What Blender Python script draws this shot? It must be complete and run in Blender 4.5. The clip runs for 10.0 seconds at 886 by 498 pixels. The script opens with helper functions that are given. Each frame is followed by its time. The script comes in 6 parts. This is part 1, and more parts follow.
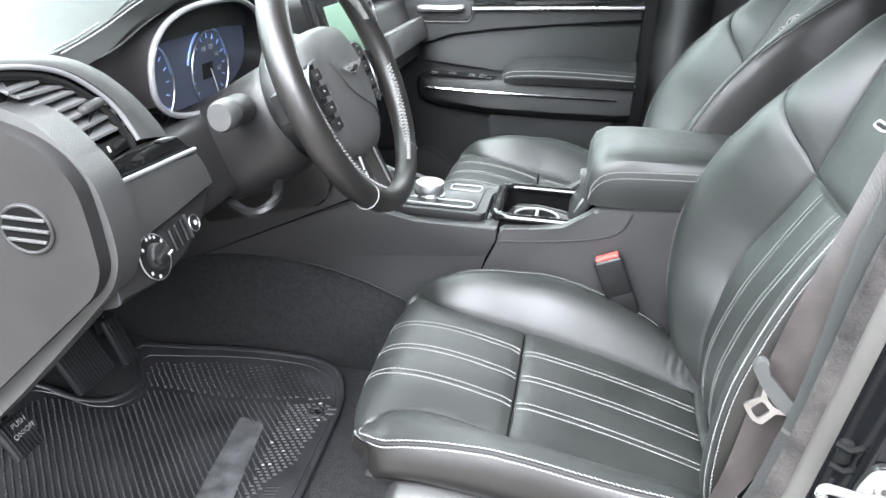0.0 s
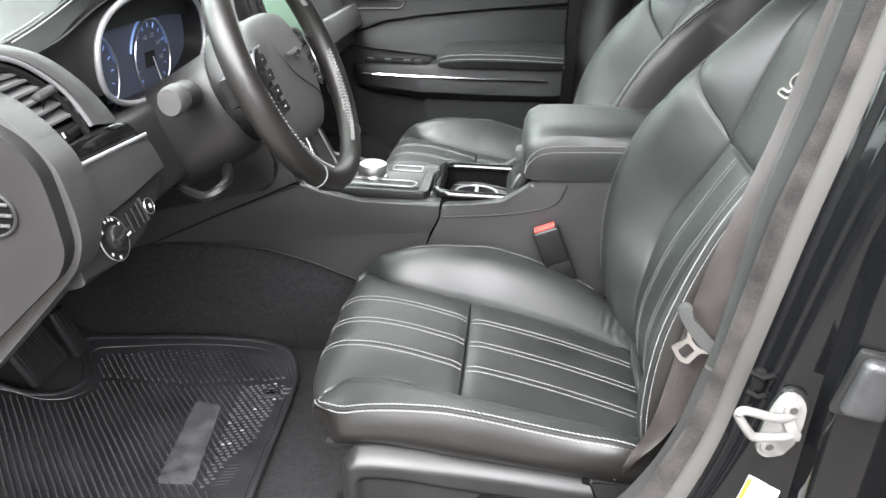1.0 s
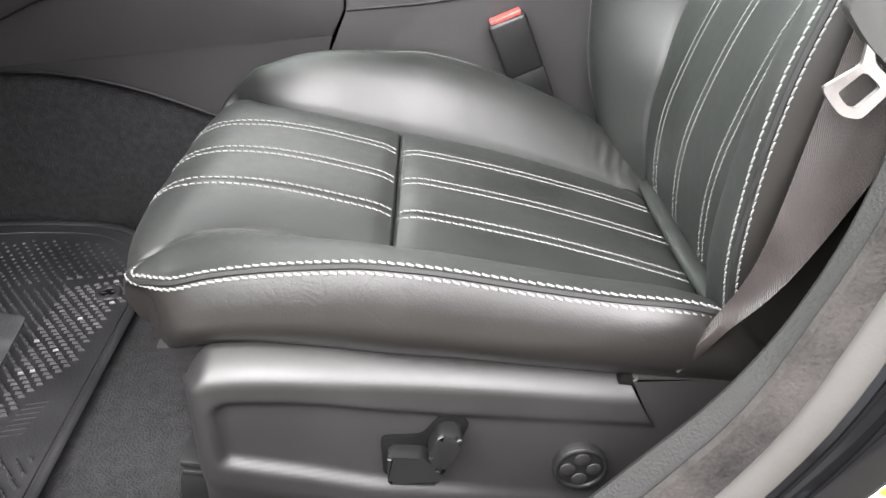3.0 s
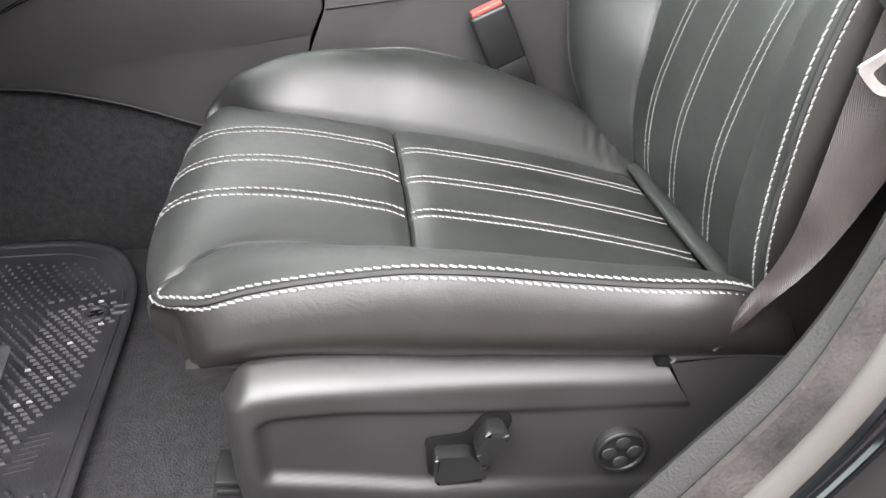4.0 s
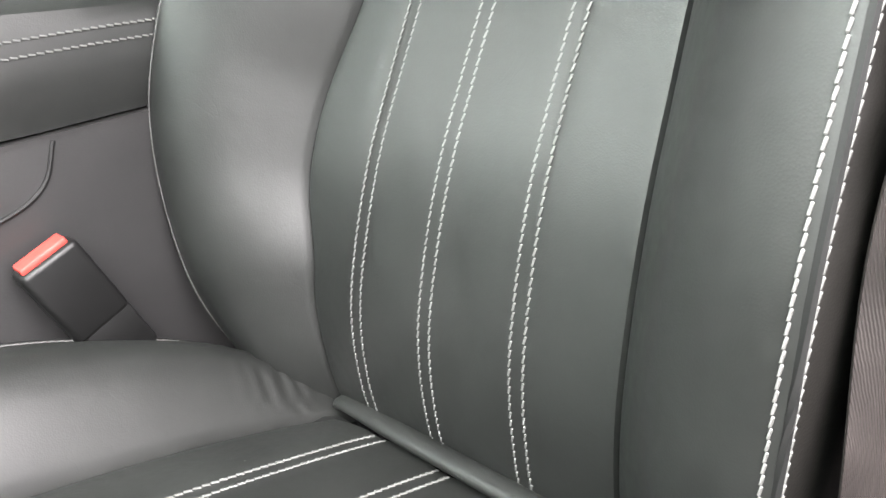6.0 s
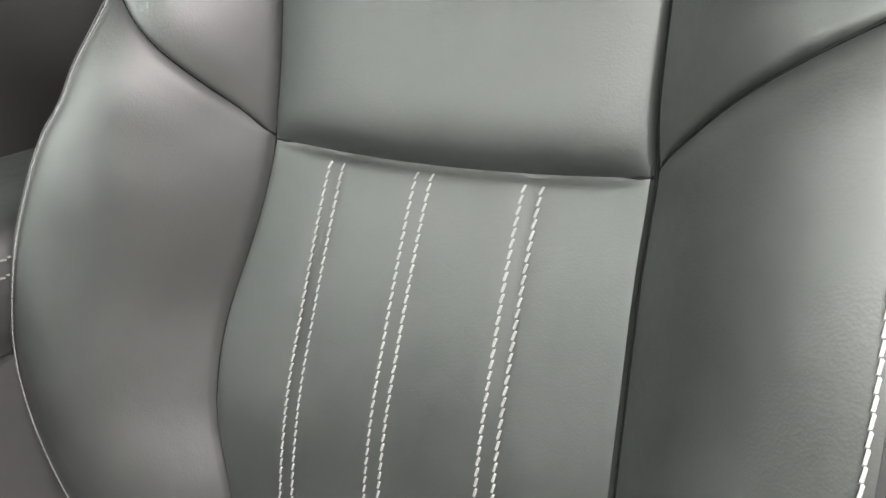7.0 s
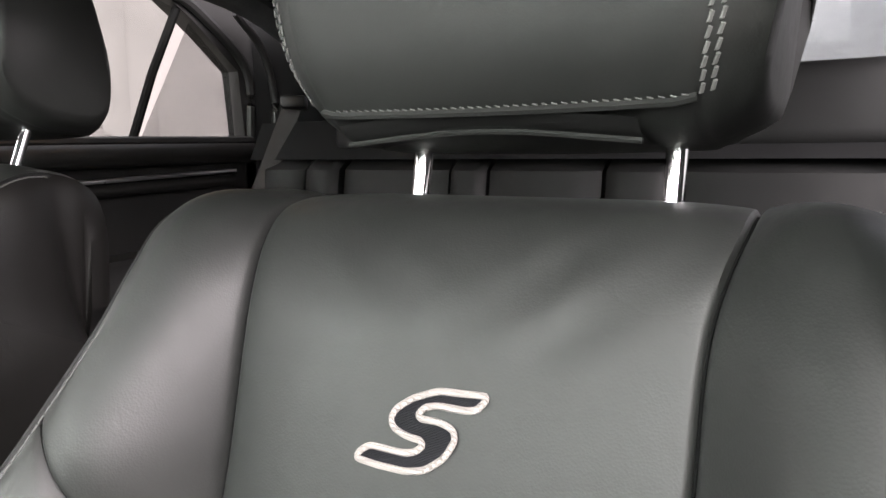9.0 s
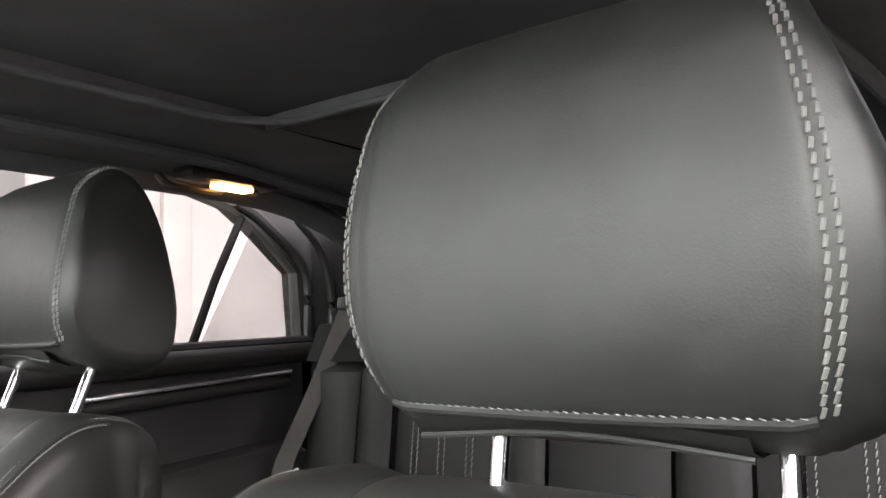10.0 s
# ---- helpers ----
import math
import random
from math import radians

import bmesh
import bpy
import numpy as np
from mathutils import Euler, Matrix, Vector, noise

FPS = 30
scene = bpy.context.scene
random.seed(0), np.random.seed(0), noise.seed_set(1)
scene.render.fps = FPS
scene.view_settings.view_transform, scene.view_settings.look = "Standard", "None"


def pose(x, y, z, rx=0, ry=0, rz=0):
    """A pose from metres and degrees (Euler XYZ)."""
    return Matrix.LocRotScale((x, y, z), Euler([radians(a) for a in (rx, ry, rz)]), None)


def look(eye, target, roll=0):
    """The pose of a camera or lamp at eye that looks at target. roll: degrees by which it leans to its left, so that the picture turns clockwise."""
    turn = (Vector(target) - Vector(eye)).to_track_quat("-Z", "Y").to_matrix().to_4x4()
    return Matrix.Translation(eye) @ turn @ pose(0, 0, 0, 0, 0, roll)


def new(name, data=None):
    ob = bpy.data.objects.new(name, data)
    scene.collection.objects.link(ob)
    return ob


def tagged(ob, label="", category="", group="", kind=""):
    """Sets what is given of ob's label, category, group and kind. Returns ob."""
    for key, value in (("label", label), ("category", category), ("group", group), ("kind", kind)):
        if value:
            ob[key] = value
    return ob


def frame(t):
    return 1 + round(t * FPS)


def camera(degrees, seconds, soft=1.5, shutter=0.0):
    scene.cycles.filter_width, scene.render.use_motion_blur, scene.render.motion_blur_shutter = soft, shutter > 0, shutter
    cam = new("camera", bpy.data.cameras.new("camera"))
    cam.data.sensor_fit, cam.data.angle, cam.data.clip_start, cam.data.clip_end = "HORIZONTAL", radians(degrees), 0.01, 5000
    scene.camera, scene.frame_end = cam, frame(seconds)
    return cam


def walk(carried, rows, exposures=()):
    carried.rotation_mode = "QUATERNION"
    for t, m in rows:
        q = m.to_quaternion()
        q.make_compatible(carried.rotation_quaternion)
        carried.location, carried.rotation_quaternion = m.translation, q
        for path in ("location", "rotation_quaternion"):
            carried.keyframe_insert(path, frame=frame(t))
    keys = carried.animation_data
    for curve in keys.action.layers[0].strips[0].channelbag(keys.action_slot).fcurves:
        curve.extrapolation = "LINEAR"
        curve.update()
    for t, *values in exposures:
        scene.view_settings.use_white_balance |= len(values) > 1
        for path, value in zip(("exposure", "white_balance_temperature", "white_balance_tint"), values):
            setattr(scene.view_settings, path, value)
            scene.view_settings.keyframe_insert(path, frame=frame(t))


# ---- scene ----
cam = camera(62.3, 10.0)
PATH = [
    (0, (0.45, -0.916, 1.136), (0.143, 0.881, 0.312), 2.5),
    (0.5, (0.447, -0.969, 1.143), (0.236, 0.846, 0.332), 2.2),
    (1, (0.448, -0.974, 1.137), (0.307, 0.833, 0.293), 2.1),
    (1.5, (0.463, -0.904, 1.055), (0.385, 0.885, 0.165), 2.1),
    (2, (0.438, -0.77, 0.938), (0.446, 0.989, -0.015), 2.7),
    (2.5, (0.428, -0.675, 0.855), (0.483, 1.061, -0.137), 2.6),
    (2.7, (0.436, -0.647, 0.834), (0.483, 1.083, -0.169), 2.1),
    (3.8, (0.399, -0.641, 0.824), (0.586, 1.062, -0.209), 1.3),
    (4, (0.372, -0.635, 0.833), (0.593, 1.06, -0.205), 0.6),
    (4.5, (0.281, -0.559, 0.84), (0.722, 1.094, -0.196), -1.0),
    (5, (0.272, -0.428, 0.83), (1.039, 1.107, -0.198), -1.6),
    (5.5, (0.343, -0.332, 0.821), (1.432, 1.075, -0.093), -2.1),
    (5.7, (0.361, -0.328, 0.792), (1.568, 1.074, 0.033), -2.8),
    (7, (0.454, -0.24, 0.956), (1.951, 0.808, 0.144), -5.4),
    (7.5, (0.471, -0.222, 0.988), (2.066, 0.779, 0.314), -4.0),
    (8, (0.5, -0.215, 1.018), (2.133, 0.796, 0.46), -3.1),
    (8.5, (0.52, -0.203, 1.049), (2.195, 0.802, 0.62), -2.0),
    (9, (0.537, -0.19, 1.082), (2.232, 0.832, 0.796), -0.9),
    (9.5, (0.546, -0.174, 1.113), (2.244, 0.879, 1.019), -0.5),
    (10, (0.553, -0.165, 1.146), (2.192, 0.967, 1.326), -2.1),
]
EXPOSURES = [(0, 2.02, 6000, 9), (0.5, 1.88, 6200, 9), (1.4, 1.62, 6350, 11), (2, 1.64, 6420, 12), (2.5, 1.68, 6450, 12), (4, 1.70, 6450, 12), (4.5, 1.8, 6450, 11), (5.7, 1.82, 6500, 12), (7, 1.62, 6700, 15), (7.5, 1.70, 6700, 15), (8, 1.60, 6700, 16), (8.5, 1.40, 6700, 17), (9, 1.3, 6700, 19), (9.5, 1.64, 6700, 20), (10, 1.95, 6750, 20)]
walk(cam, [(t, look(eye, target, roll)) for t, eye, target, roll in PATH], EXPOSURES)

# ---- world, sun, exposure ----
world = bpy.data.worlds.new("overcast_sky")
scene.world = world
world.use_nodes = True
wn = world.node_tree
sky = wn.nodes.new("ShaderNodeTexSky")
sky.sky_type = "NISHITA"
sky.sun_disc = False
sky.sun_elevation, sky.sun_rotation = radians(66), radians(203)
sky.air_density, sky.dust_density, sky.ozone_density = 1.0, 4.0, 1.0
hsv = wn.nodes.new("ShaderNodeHueSaturation")
hsv.inputs["Saturation"].default_value = 0.25
wn.links.new(sky.outputs[0], hsv.inputs["Color"])
wn.links.new(hsv.outputs[0], wn.nodes["Background"].inputs[0])
wn.nodes["Background"].inputs[1].default_value = 0.14

sun_data = bpy.data.lights.new("sun", "SUN")
sun_data.energy, sun_data.angle, sun_data.color = 1.3, radians(30), (1.0, 0.97, 0.93)
sun = new("sun", sun_data)
sun.matrix_world = look((-.8, -1.9, 4.6), (0, 0, 0))


def daylight(name, at, target, wide, high, watts, colour):
    """An added area lamp outside a car opening, standing in for skylight."""
    d = bpy.data.lights.new(name, "AREA")
    d.shape, d.size, d.size_y, d.energy, d.color = "RECTANGLE", wide, high, watts, colour
    ob = new(name, d)
    ob.matrix_world = look(at, target)
    return ob


daylight("door_daylight", (.05, -2.80, 3.25), (.30, -.10, .62), 6.0, 3.0, 520, (1.0, 0.970, 0.970))
daylight("windscreen_daylight", (-1.25, .26, 2.15), (.2, .26, .95), 3.8, 2.4, 142, (0.87, 1.0, 0.92))
daylight("far_window_daylight", (.05, 2.30, 2.05), (.30, .30, .75), 1.5, 1.0, 20, (0.95, 1.0, 0.96))
daylight("rear_glass_daylight", (2.40, .40, 1.52), (1.6, .40, .9), 1.0, .5, 0.2, (0.96, 1.0, 0.99))
# ---- materials ----
def material(name, colour, rough=0.5, metal=0.0, tint=None, vary=0.25, vary_scale=9.0, grain=0.0, grain_scale=900.0,
             grain_kind="voronoi", wrinkle=0.0, wrinkle_scale=40.0, rough_vary=0.08, coat=0.0, spec=0.5, stretch=None,
             crease=0.0, crease_scale=16.0, lint=0.0, lint_scale=55.0):
    """A surface with colour and roughness that vary at two scales, and a fine and a coarse relief."""
    m = bpy.data.materials.new(name)
    m.use_nodes = True
    nt = m.node_tree
    b = nt.nodes["Principled BSDF"]
    b.inputs["Metallic"].default_value = metal
    b.inputs["Specular IOR Level"].default_value = spec
    b.inputs["Coat Weight"].default_value = coat
    b.inputs["Coat Roughness"].default_value = 0.06
    tc = nt.nodes.new("ShaderNodeTexCoord")
    big = nt.nodes.new("ShaderNodeTexNoise")
    big.inputs["Scale"].default_value, big.inputs["Detail"].default_value = vary_scale, 6
    fine = nt.nodes.new("ShaderNodeTexNoise")
    fine.inputs["Scale"].default_value, fine.inputs["Detail"].default_value = vary_scale * 14, 3
    nt.links.new(tc.outputs["Object"], big.inputs["Vector"])
    nt.links.new(tc.outputs["Object"], fine.inputs["Vector"])
    mix = nt.nodes.new("ShaderNodeMath")
    mix.operation = "MULTIPLY_ADD"
    nt.links.new(fine.outputs[0], mix.inputs[0])
    mix.inputs[1].default_value = 0.4
    nt.links.new(big.outputs[0], mix.inputs[2])
    ramp = nt.nodes.new("ShaderNodeMapRange")
    ramp.inputs["From Min"].default_value, ramp.inputs["From Max"].default_value = 0.4, 1.0
    nt.links.new(mix.outputs[0], ramp.inputs["Value"])
    mc = nt.nodes.new("ShaderNodeMix")
    mc.data_type = "RGBA"
    dark = [c * (1 - vary) for c in colour]
    light = [min(1.0, c * (1 + vary)) for c in (tint or colour)]
    mc.inputs[6].default_value, mc.inputs[7].default_value = (*dark, 1), (*light, 1)
    nt.links.new(ramp.outputs[0], mc.inputs[0])
    colour_out = mc.outputs[2]
    if lint:
        lv = nt.nodes.new("ShaderNodeTexVoronoi")
        lv.inputs["Scale"].default_value = lint_scale
        nt.links.new(tc.outputs["Object"], lv.inputs["Vector"])
        spot = nt.nodes.new("ShaderNodeMath")
        spot.operation = "LESS_THAN"
        spot.inputs[1].default_value = 0.035
        nt.links.new(lv.outputs["Distance"], spot.inputs[0])
        rare = nt.nodes.new("ShaderNodeSeparateColor")
        nt.links.new(lv.outputs["Color"], rare.inputs[0])
        few = nt.nodes.new("ShaderNodeMath")
        few.operation = "LESS_THAN"
        few.inputs[1].default_value = lint
        nt.links.new(rare.outputs[0], few.inputs[0])
        both = nt.nodes.new("ShaderNodeMath")
        both.operation = "MULTIPLY"
        nt.links.new(spot.outputs[0], both.inputs[0])
        nt.links.new(few.outputs[0], both.inputs[1])
        ml = nt.nodes.new("ShaderNodeMix")
        ml.data_type = "RGBA"
        nt.links.new(both.outputs[0], ml.inputs[0])
        nt.links.new(colour_out, ml.inputs[6])
        ml.inputs[7].default_value = (0.13, 0.13, 0.125, 1)
        colour_out = ml.outputs[2]
    nt.links.new(colour_out, b.inputs["Base Color"])
    rr = nt.nodes.new("ShaderNodeMapRange")
    rr.inputs["From Min"].default_value, rr.inputs["From Max"].default_value = 0.4, 1.0
    rr.inputs["To Min"].default_value, rr.inputs["To Max"].default_value = max(0.02, rough - rough_vary), min(1, rough + rough_vary)
    nt.links.new(mix.outputs[0], rr.inputs["Value"])
    nt.links.new(rr.outputs[0], b.inputs["Roughness"])
    last = None
    if wrinkle:
        w = nt.nodes.new("ShaderNodeTexNoise")
        w.inputs["Scale"].default_value, w.inputs["Detail"].default_value = wrinkle_scale, 4
        w.inputs["Distortion"].default_value = 0.6
        nt.links.new(tc.outputs["Object"], w.inputs["Vector"])
        bw = nt.nodes.new("ShaderNodeBump")
        bw.inputs["Strength"].default_value, bw.inputs["Distance"].default_value = 1.0, wrinkle
        nt.links.new(w.outputs[0], bw.inputs["Height"])
        last = bw
    if crease:
        c1 = nt.nodes.new("ShaderNodeTexNoise")
        c1.inputs["Scale"].default_value, c1.inputs["Detail"].default_value, c1.inputs["Distortion"].default_value = crease_scale, 2.5, 1.2
        nt.links.new(tc.outputs["Object"], c1.inputs["Vector"])
        c2 = nt.nodes.new("ShaderNodeMath")
        c2.operation = "SUBTRACT"
        c2.inputs[1].default_value = 0.5
        nt.links.new(c1.outputs[0], c2.inputs[0])
        c3 = nt.nodes.new("ShaderNodeMath")
        c3.operation = "ABSOLUTE"
        nt.links.new(c2.outputs[0], c3.inputs[0])
        c4 = nt.nodes.new("ShaderNodeMapRange")
        c4.interpolation_type = "SMOOTHSTEP"
        c4.inputs["From Max"].default_value = 0.045
        nt.links.new(c3.outputs[0], c4.inputs["Value"])
        where = nt.nodes.new("ShaderNodeTexNoise")
        where.inputs["Scale"].default_value = crease_scale * 0.45
        nt.links.new(tc.outputs["Object"], where.inputs["Vector"])
        c5 = nt.nodes.new("ShaderNodeMapRange")
        c5.inputs["From Min"].default_value, c5.inputs["From Max"].default_value = 0.46, 0.66
        nt.links.new(where.outputs[0], c5.inputs["Value"])
        c6 = nt.nodes.new("ShaderNodeMath")
        c6.operation = "MULTIPLY"
        nt.links.new(c4.outputs[0], c6.inputs[0])
        nt.links.new(c5.outputs[0], c6.inputs[1])
        bc = nt.nodes.new("ShaderNodeBump")
        bc.inputs["Strength"].default_value, bc.inputs["Distance"].default_value = 1.0, crease
        nt.links.new(c6.outputs[0], bc.inputs["Height"])
        if last:
            nt.links.new(last.outputs[0], bc.inputs["Normal"])
        last = bc
    if grain:
        if grain_kind == "voronoi":
            g = nt.nodes.new("ShaderNodeTexVoronoi")
            g.inputs["Scale"].default_value = grain_scale
            out = g.outputs["Distance"]
        elif grain_kind == "weave":
            g = nt.nodes.new("ShaderNodeTexWave")
            g.inputs["Scale"].default_value = grain_scale
            g.inputs["Distortion"].default_value = 1.5
            out = g.outputs["Fac"]
        else:
            g = nt.nodes.new("ShaderNodeTexNoise")
            g.inputs["Scale"].default_value, g.inputs["Detail"].default_value = grain_scale, 3
            out = g.outputs[0]
        if stretch:
            mp = nt.nodes.new("ShaderNodeMapping")
            mp.inputs["Scale"].default_value = stretch
            nt.links.new(tc.outputs["Object"], mp.inputs["Vector"])
            nt.links.new(mp.outputs[0], g.inputs["Vector"])
        else:
            nt.links.new(tc.outputs["Object"], g.inputs["Vector"])
        bg = nt.nodes.new("ShaderNodeBump")
        bg.inputs["Strength"].default_value, bg.inputs["Distance"].default_value = 1.0, grain
        nt.links.new(out, bg.inputs["Height"])
        if last:
            nt.links.new(last.outputs[0], bg.inputs["Normal"])
        last = bg
    if last:
        nt.links.new(last.outputs[0], b.inputs["Normal"])
    return m


def glowing(name, colour, strength):
    m = bpy.data.materials.new(name)
    m.use_nodes = True
    b = m.node_tree.nodes["Principled BSDF"]
    b.inputs["Base Color"].default_value = (*colour, 1)
    b.inputs["Emission Color"].default_value = (*colour, 1)
    b.inputs["Emission Strength"].default_value = strength
    return m


def glassy(name, colour=(1, 1, 1), rough=0.0):
    m = bpy.data.materials.new(name)
    m.use_nodes = True
    b = m.node_tree.nodes["Principled BSDF"]
    b.inputs["Base Color"].default_value = (*colour, 1)
    b.inputs["Roughness"].default_value = rough
    b.inputs["Transmission Weight"].default_value = 1.0
    b.inputs["IOR"].default_value = 1.05
    return m


LEATHER = material("black_leather", (0.0086, 0.0092, 0.0087), 0.485, tint=(0.0115, 0.0122, 0.0114), vary=0.22, grain=0.00005, grain_scale=820, wrinkle=0.0006, wrinkle_scale=15, rough_vary=0.10, spec=0.47, crease=0.00003, crease_scale=26, lint=0.03)
LEATHER_SIDE = material("black_vinyl", (0.0086, 0.0079, 0.0073), 0.38, vary=0.15, grain=0.00006, grain_scale=800, wrinkle=0.0004, wrinkle_scale=16, rough_vary=0.08, spec=0.4, crease=0.00006, crease_scale=22)
THREAD = material("white_thread", (0.100, 0.100, 0.097), 0.75, vary=0.15, vary_scale=120)
EMBROIDERY = material("pale_embroidery", (0.24, 0.215, 0.205), 0.75, vary=0.12, vary_scale=120, grain=0.0006, grain_scale=420, grain_kind="weave")
EMBROIDERY_DARK = material("dark_embroidery", (0.006, 0.006, 0.008), 0.6, vary=0.3, vary_scale=90, grain=0.0003, grain_scale=1300, grain_kind="weave", spec=0.25)
# Near-black for painted seam shade, the window bar and the jamb clip.
SHADE_TRIM_BLACK = material("shade_trim_black", (0.004, 0.004, 0.004), 0.85, vary=0.2, spec=0.08)
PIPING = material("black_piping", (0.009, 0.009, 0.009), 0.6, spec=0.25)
PLASTIC = material("grained_black_plastic", (0.0105, 0.010, 0.010), 0.47, vary=0.2, grain=0.00006, grain_scale=1300, rough_vary=0.08, spec=0.36)
PLASTIC_GREY = material("grained_charcoal_plastic", (0.030, 0.0296, 0.029), 0.50, vary=0.2, grain=0.0005, grain_scale=900)
PLASTIC_SMOOTH = material("smooth_black_plastic", (0.007, 0.007, 0.007), 0.36, vary=0.1, spec=0.3)
GLOSS = material("piano_black", (0.006, 0.006, 0.006), 0.08, vary=0.1, rough_vary=0.03)
PAINT = material("black_car_paint", (0.003, 0.003, 0.0034), 0.07, vary=0.1, spec=0.28, rough_vary=0.03)
CARPET = material("black_carpet", (0.0148, 0.0148, 0.0153), 0.95, vary=0.6, vary_scale=110, grain=0.003, grain_scale=420, grain_kind="noise", spec=0.2, lint=0.10, lint_scale=70)
RUBBER = material("black_rubber", (0.015, 0.015, 0.016), 0.38, vary=0.45, vary_scale=14, grain=0.0002, grain_scale=500, rough_vary=0.12, lint=0.06, lint_scale=70)
SEAL = material("weatherstrip_rubber", (0.0045, 0.0043, 0.0043), 0.85, tint=(0.0165, 0.0148, 0.0140), vary=0.9, vary_scale=30, grain=0.0010, grain_scale=420, grain_kind="noise", spec=0.2)
FABRIC = material("black_headliner", (0.070, 0.072, 0.076), 0.95, vary=0.2, grain=0.0006, grain_scale=800, grain_kind="noise", spec=0.15)
WEBBING = material("belt_webbing", (0.0150, 0.0112, 0.0106), 0.55, vary=0.45, vary_scale=45, grain=0.0003, grain_scale=480, grain_kind="weave", stretch=(1.0, 0.2, 0.9))
CHROME = material("chrome", (0.85, 0.85, 0.86), 0.12, metal=1.0, vary=0.06, rough_vary=0.05)
SATIN = material("satin_metal", (0.50, 0.50, 0.51), 0.32, metal=1.0, vary=0.1)
STEEL = material("galvanised_steel", (0.19, 0.185, 0.18), 0.45, metal=0.5, vary=0.25, vary_scale=40)
GREY_TRIM = material("warm_grey_trim", (0.028, 0.0258, 0.0240), 0.6, vary=0.15, grain=0.00005, grain_scale=600, spec=0.3)
RED = material("red_button", (0.50, 0.05, 0.04), 0.35, vary=0.1)
WHITE_PRINT = material("white_print", (0.42, 0.42, 0.41), 0.5, vary=0.1)
YELLOW = material("yellow_label", (0.48, 0.36, 0.012), 0.5, vary=0.1)
PAPER = material("label_paper", (0.60, 0.60, 0.585), 0.45, vary=0.1, vary_scale=30)
WALL_WHITE = material("painted_white_wall", (0.44, 0.41, 0.395), 0.8, vary=0.12, vary_scale=1.2, grain=0.002, grain_scale=60, grain_kind="noise")
# Unseen ground; its tone is set by the bounce light wanted inside.
BOUNCE_GROUND = material("bounce_ground", (0.150, 0.138, 0.122), 0.9, vary=0.35, vary_scale=3, grain=0.004, grain_scale=160, grain_kind="noise")
GLASS = glassy("car_glass")
# Tint added to dim the view out and darken the rear cabin.
GLASS_DARK = glassy("tinted_car_glass", (0.68, 0.70, 0.69))
SCREEN = glowing("screen_glass", (0.07, 0.12, 0.085), 0.32)
LCD = glowing("cluster_display", (0.022, 0.026, 0.038), 0.3)
LCD_ICON = glowing("cluster_icon", (0.75, 0.6, 0.25), 0.7)
LCD_BLUE = glowing("cluster_blue", (0.13, 0.20, 0.40), 0.22)
LAMP = glowing("lamp_lens", (1.0, 0.50, 0.16), 9.0)
TONGUE_METAL = material("worn_tongue_steel", (0.30, 0.28, 0.275), 0.38, metal=1.0, vary=0.2, vary_scale=60)
TONGUE_GREY = material("grey_tongue_plastic", (0.022, 0.0215, 0.021), 0.68, spec=0.25, vary=0.12, vary_scale=60)
PILLAR_GRAIN = material("grained_pillar_trim", (0.0062, 0.0059, 0.0057), 0.75, vary=0.2, vary_scale=30, grain=0.0007, grain_scale=520, grain_kind="noise", spec=0.3)
PILLAR_UPPER = material("ribbed_upper_trim", (0.0085, 0.0092, 0.0086), 0.62, vary=0.15, vary_scale=30, grain=0.0003, grain_scale=420, grain_kind="weave", spec=0.3)
END_PANEL = material("smooth_charcoal_panel", (0.0140, 0.0132, 0.0130), 0.62, vary=0.2, vary_scale=14, grain=0.00012, grain_scale=900, wrinkle=0.0003, wrinkle_scale=20, spec=0.18)
# Paler than the other slats: sky reflection painted into the base colour.
SLAT_SKYLIT = material("skylit_slat_plastic", (0.11, 0.11, 0.11), 0.42, vary=0.12, vary_scale=40)
SILVER = material("silver_plastic", (0.21, 0.21, 0.215), 0.32, metal=0.35, vary=0.08)
CONSOLE = material("brushed_grain_plastic", (0.0185, 0.0180, 0.0182), 0.44, vary=0.15, spec=0.42, grain=0.00018, grain_scale=900, grain_kind="noise", rough_vary=0.08, stretch=(0.35, 1.0, 1.0))
DASH_TOP = material("soft_dash_top", (0.016, 0.0172, 0.016), 0.70, vary=0.15, grain=0.0003, grain_scale=800, spec=0.25)
# Near-black that paints the shade inside openings and recesses.
RECESS_SHADE = material("recess_shade", (0.003, 0.003, 0.003), 0.9, spec=0.05)
RIB = material("shiny_rubber_ribs", (0.026, 0.026, 0.027), 0.34, vary=0.4, vary_scale=12)
# Headliner fabric darkened, so that its colour carries the rear cabin's shade.
FABRIC_SHADED = material("shaded_rear_fabric", (0.0065, 0.0065, 0.0068), 0.95, vary=0.25, grain=0.0006, grain_scale=800, grain_kind="noise", spec=0.15)
DOOR_TRIM = material("matte_door_trim", (0.0075, 0.0078, 0.0078), 0.62, vary=0.2, grain=0.0002, grain_scale=700, spec=0.22)
PRINT_GREY = material("grey_print", (0.35, 0.35, 0.35), 0.6, vary=0.1)
PANEL_GREY = material("grey_metal_door", (0.20, 0.195, 0.19), 0.6, vary=0.15, vary_scale=1.5)
# Leather made darker and duller to paint in the rear cabin's shade.
SHADED_LEATHER = material("shaded_rear_leather", (0.0050, 0.0050, 0.0050), 0.60, vary=0.2, grain=0.0001, grain_scale=760, wrinkle=0.0008, wrinkle_scale=14, spec=0.25)
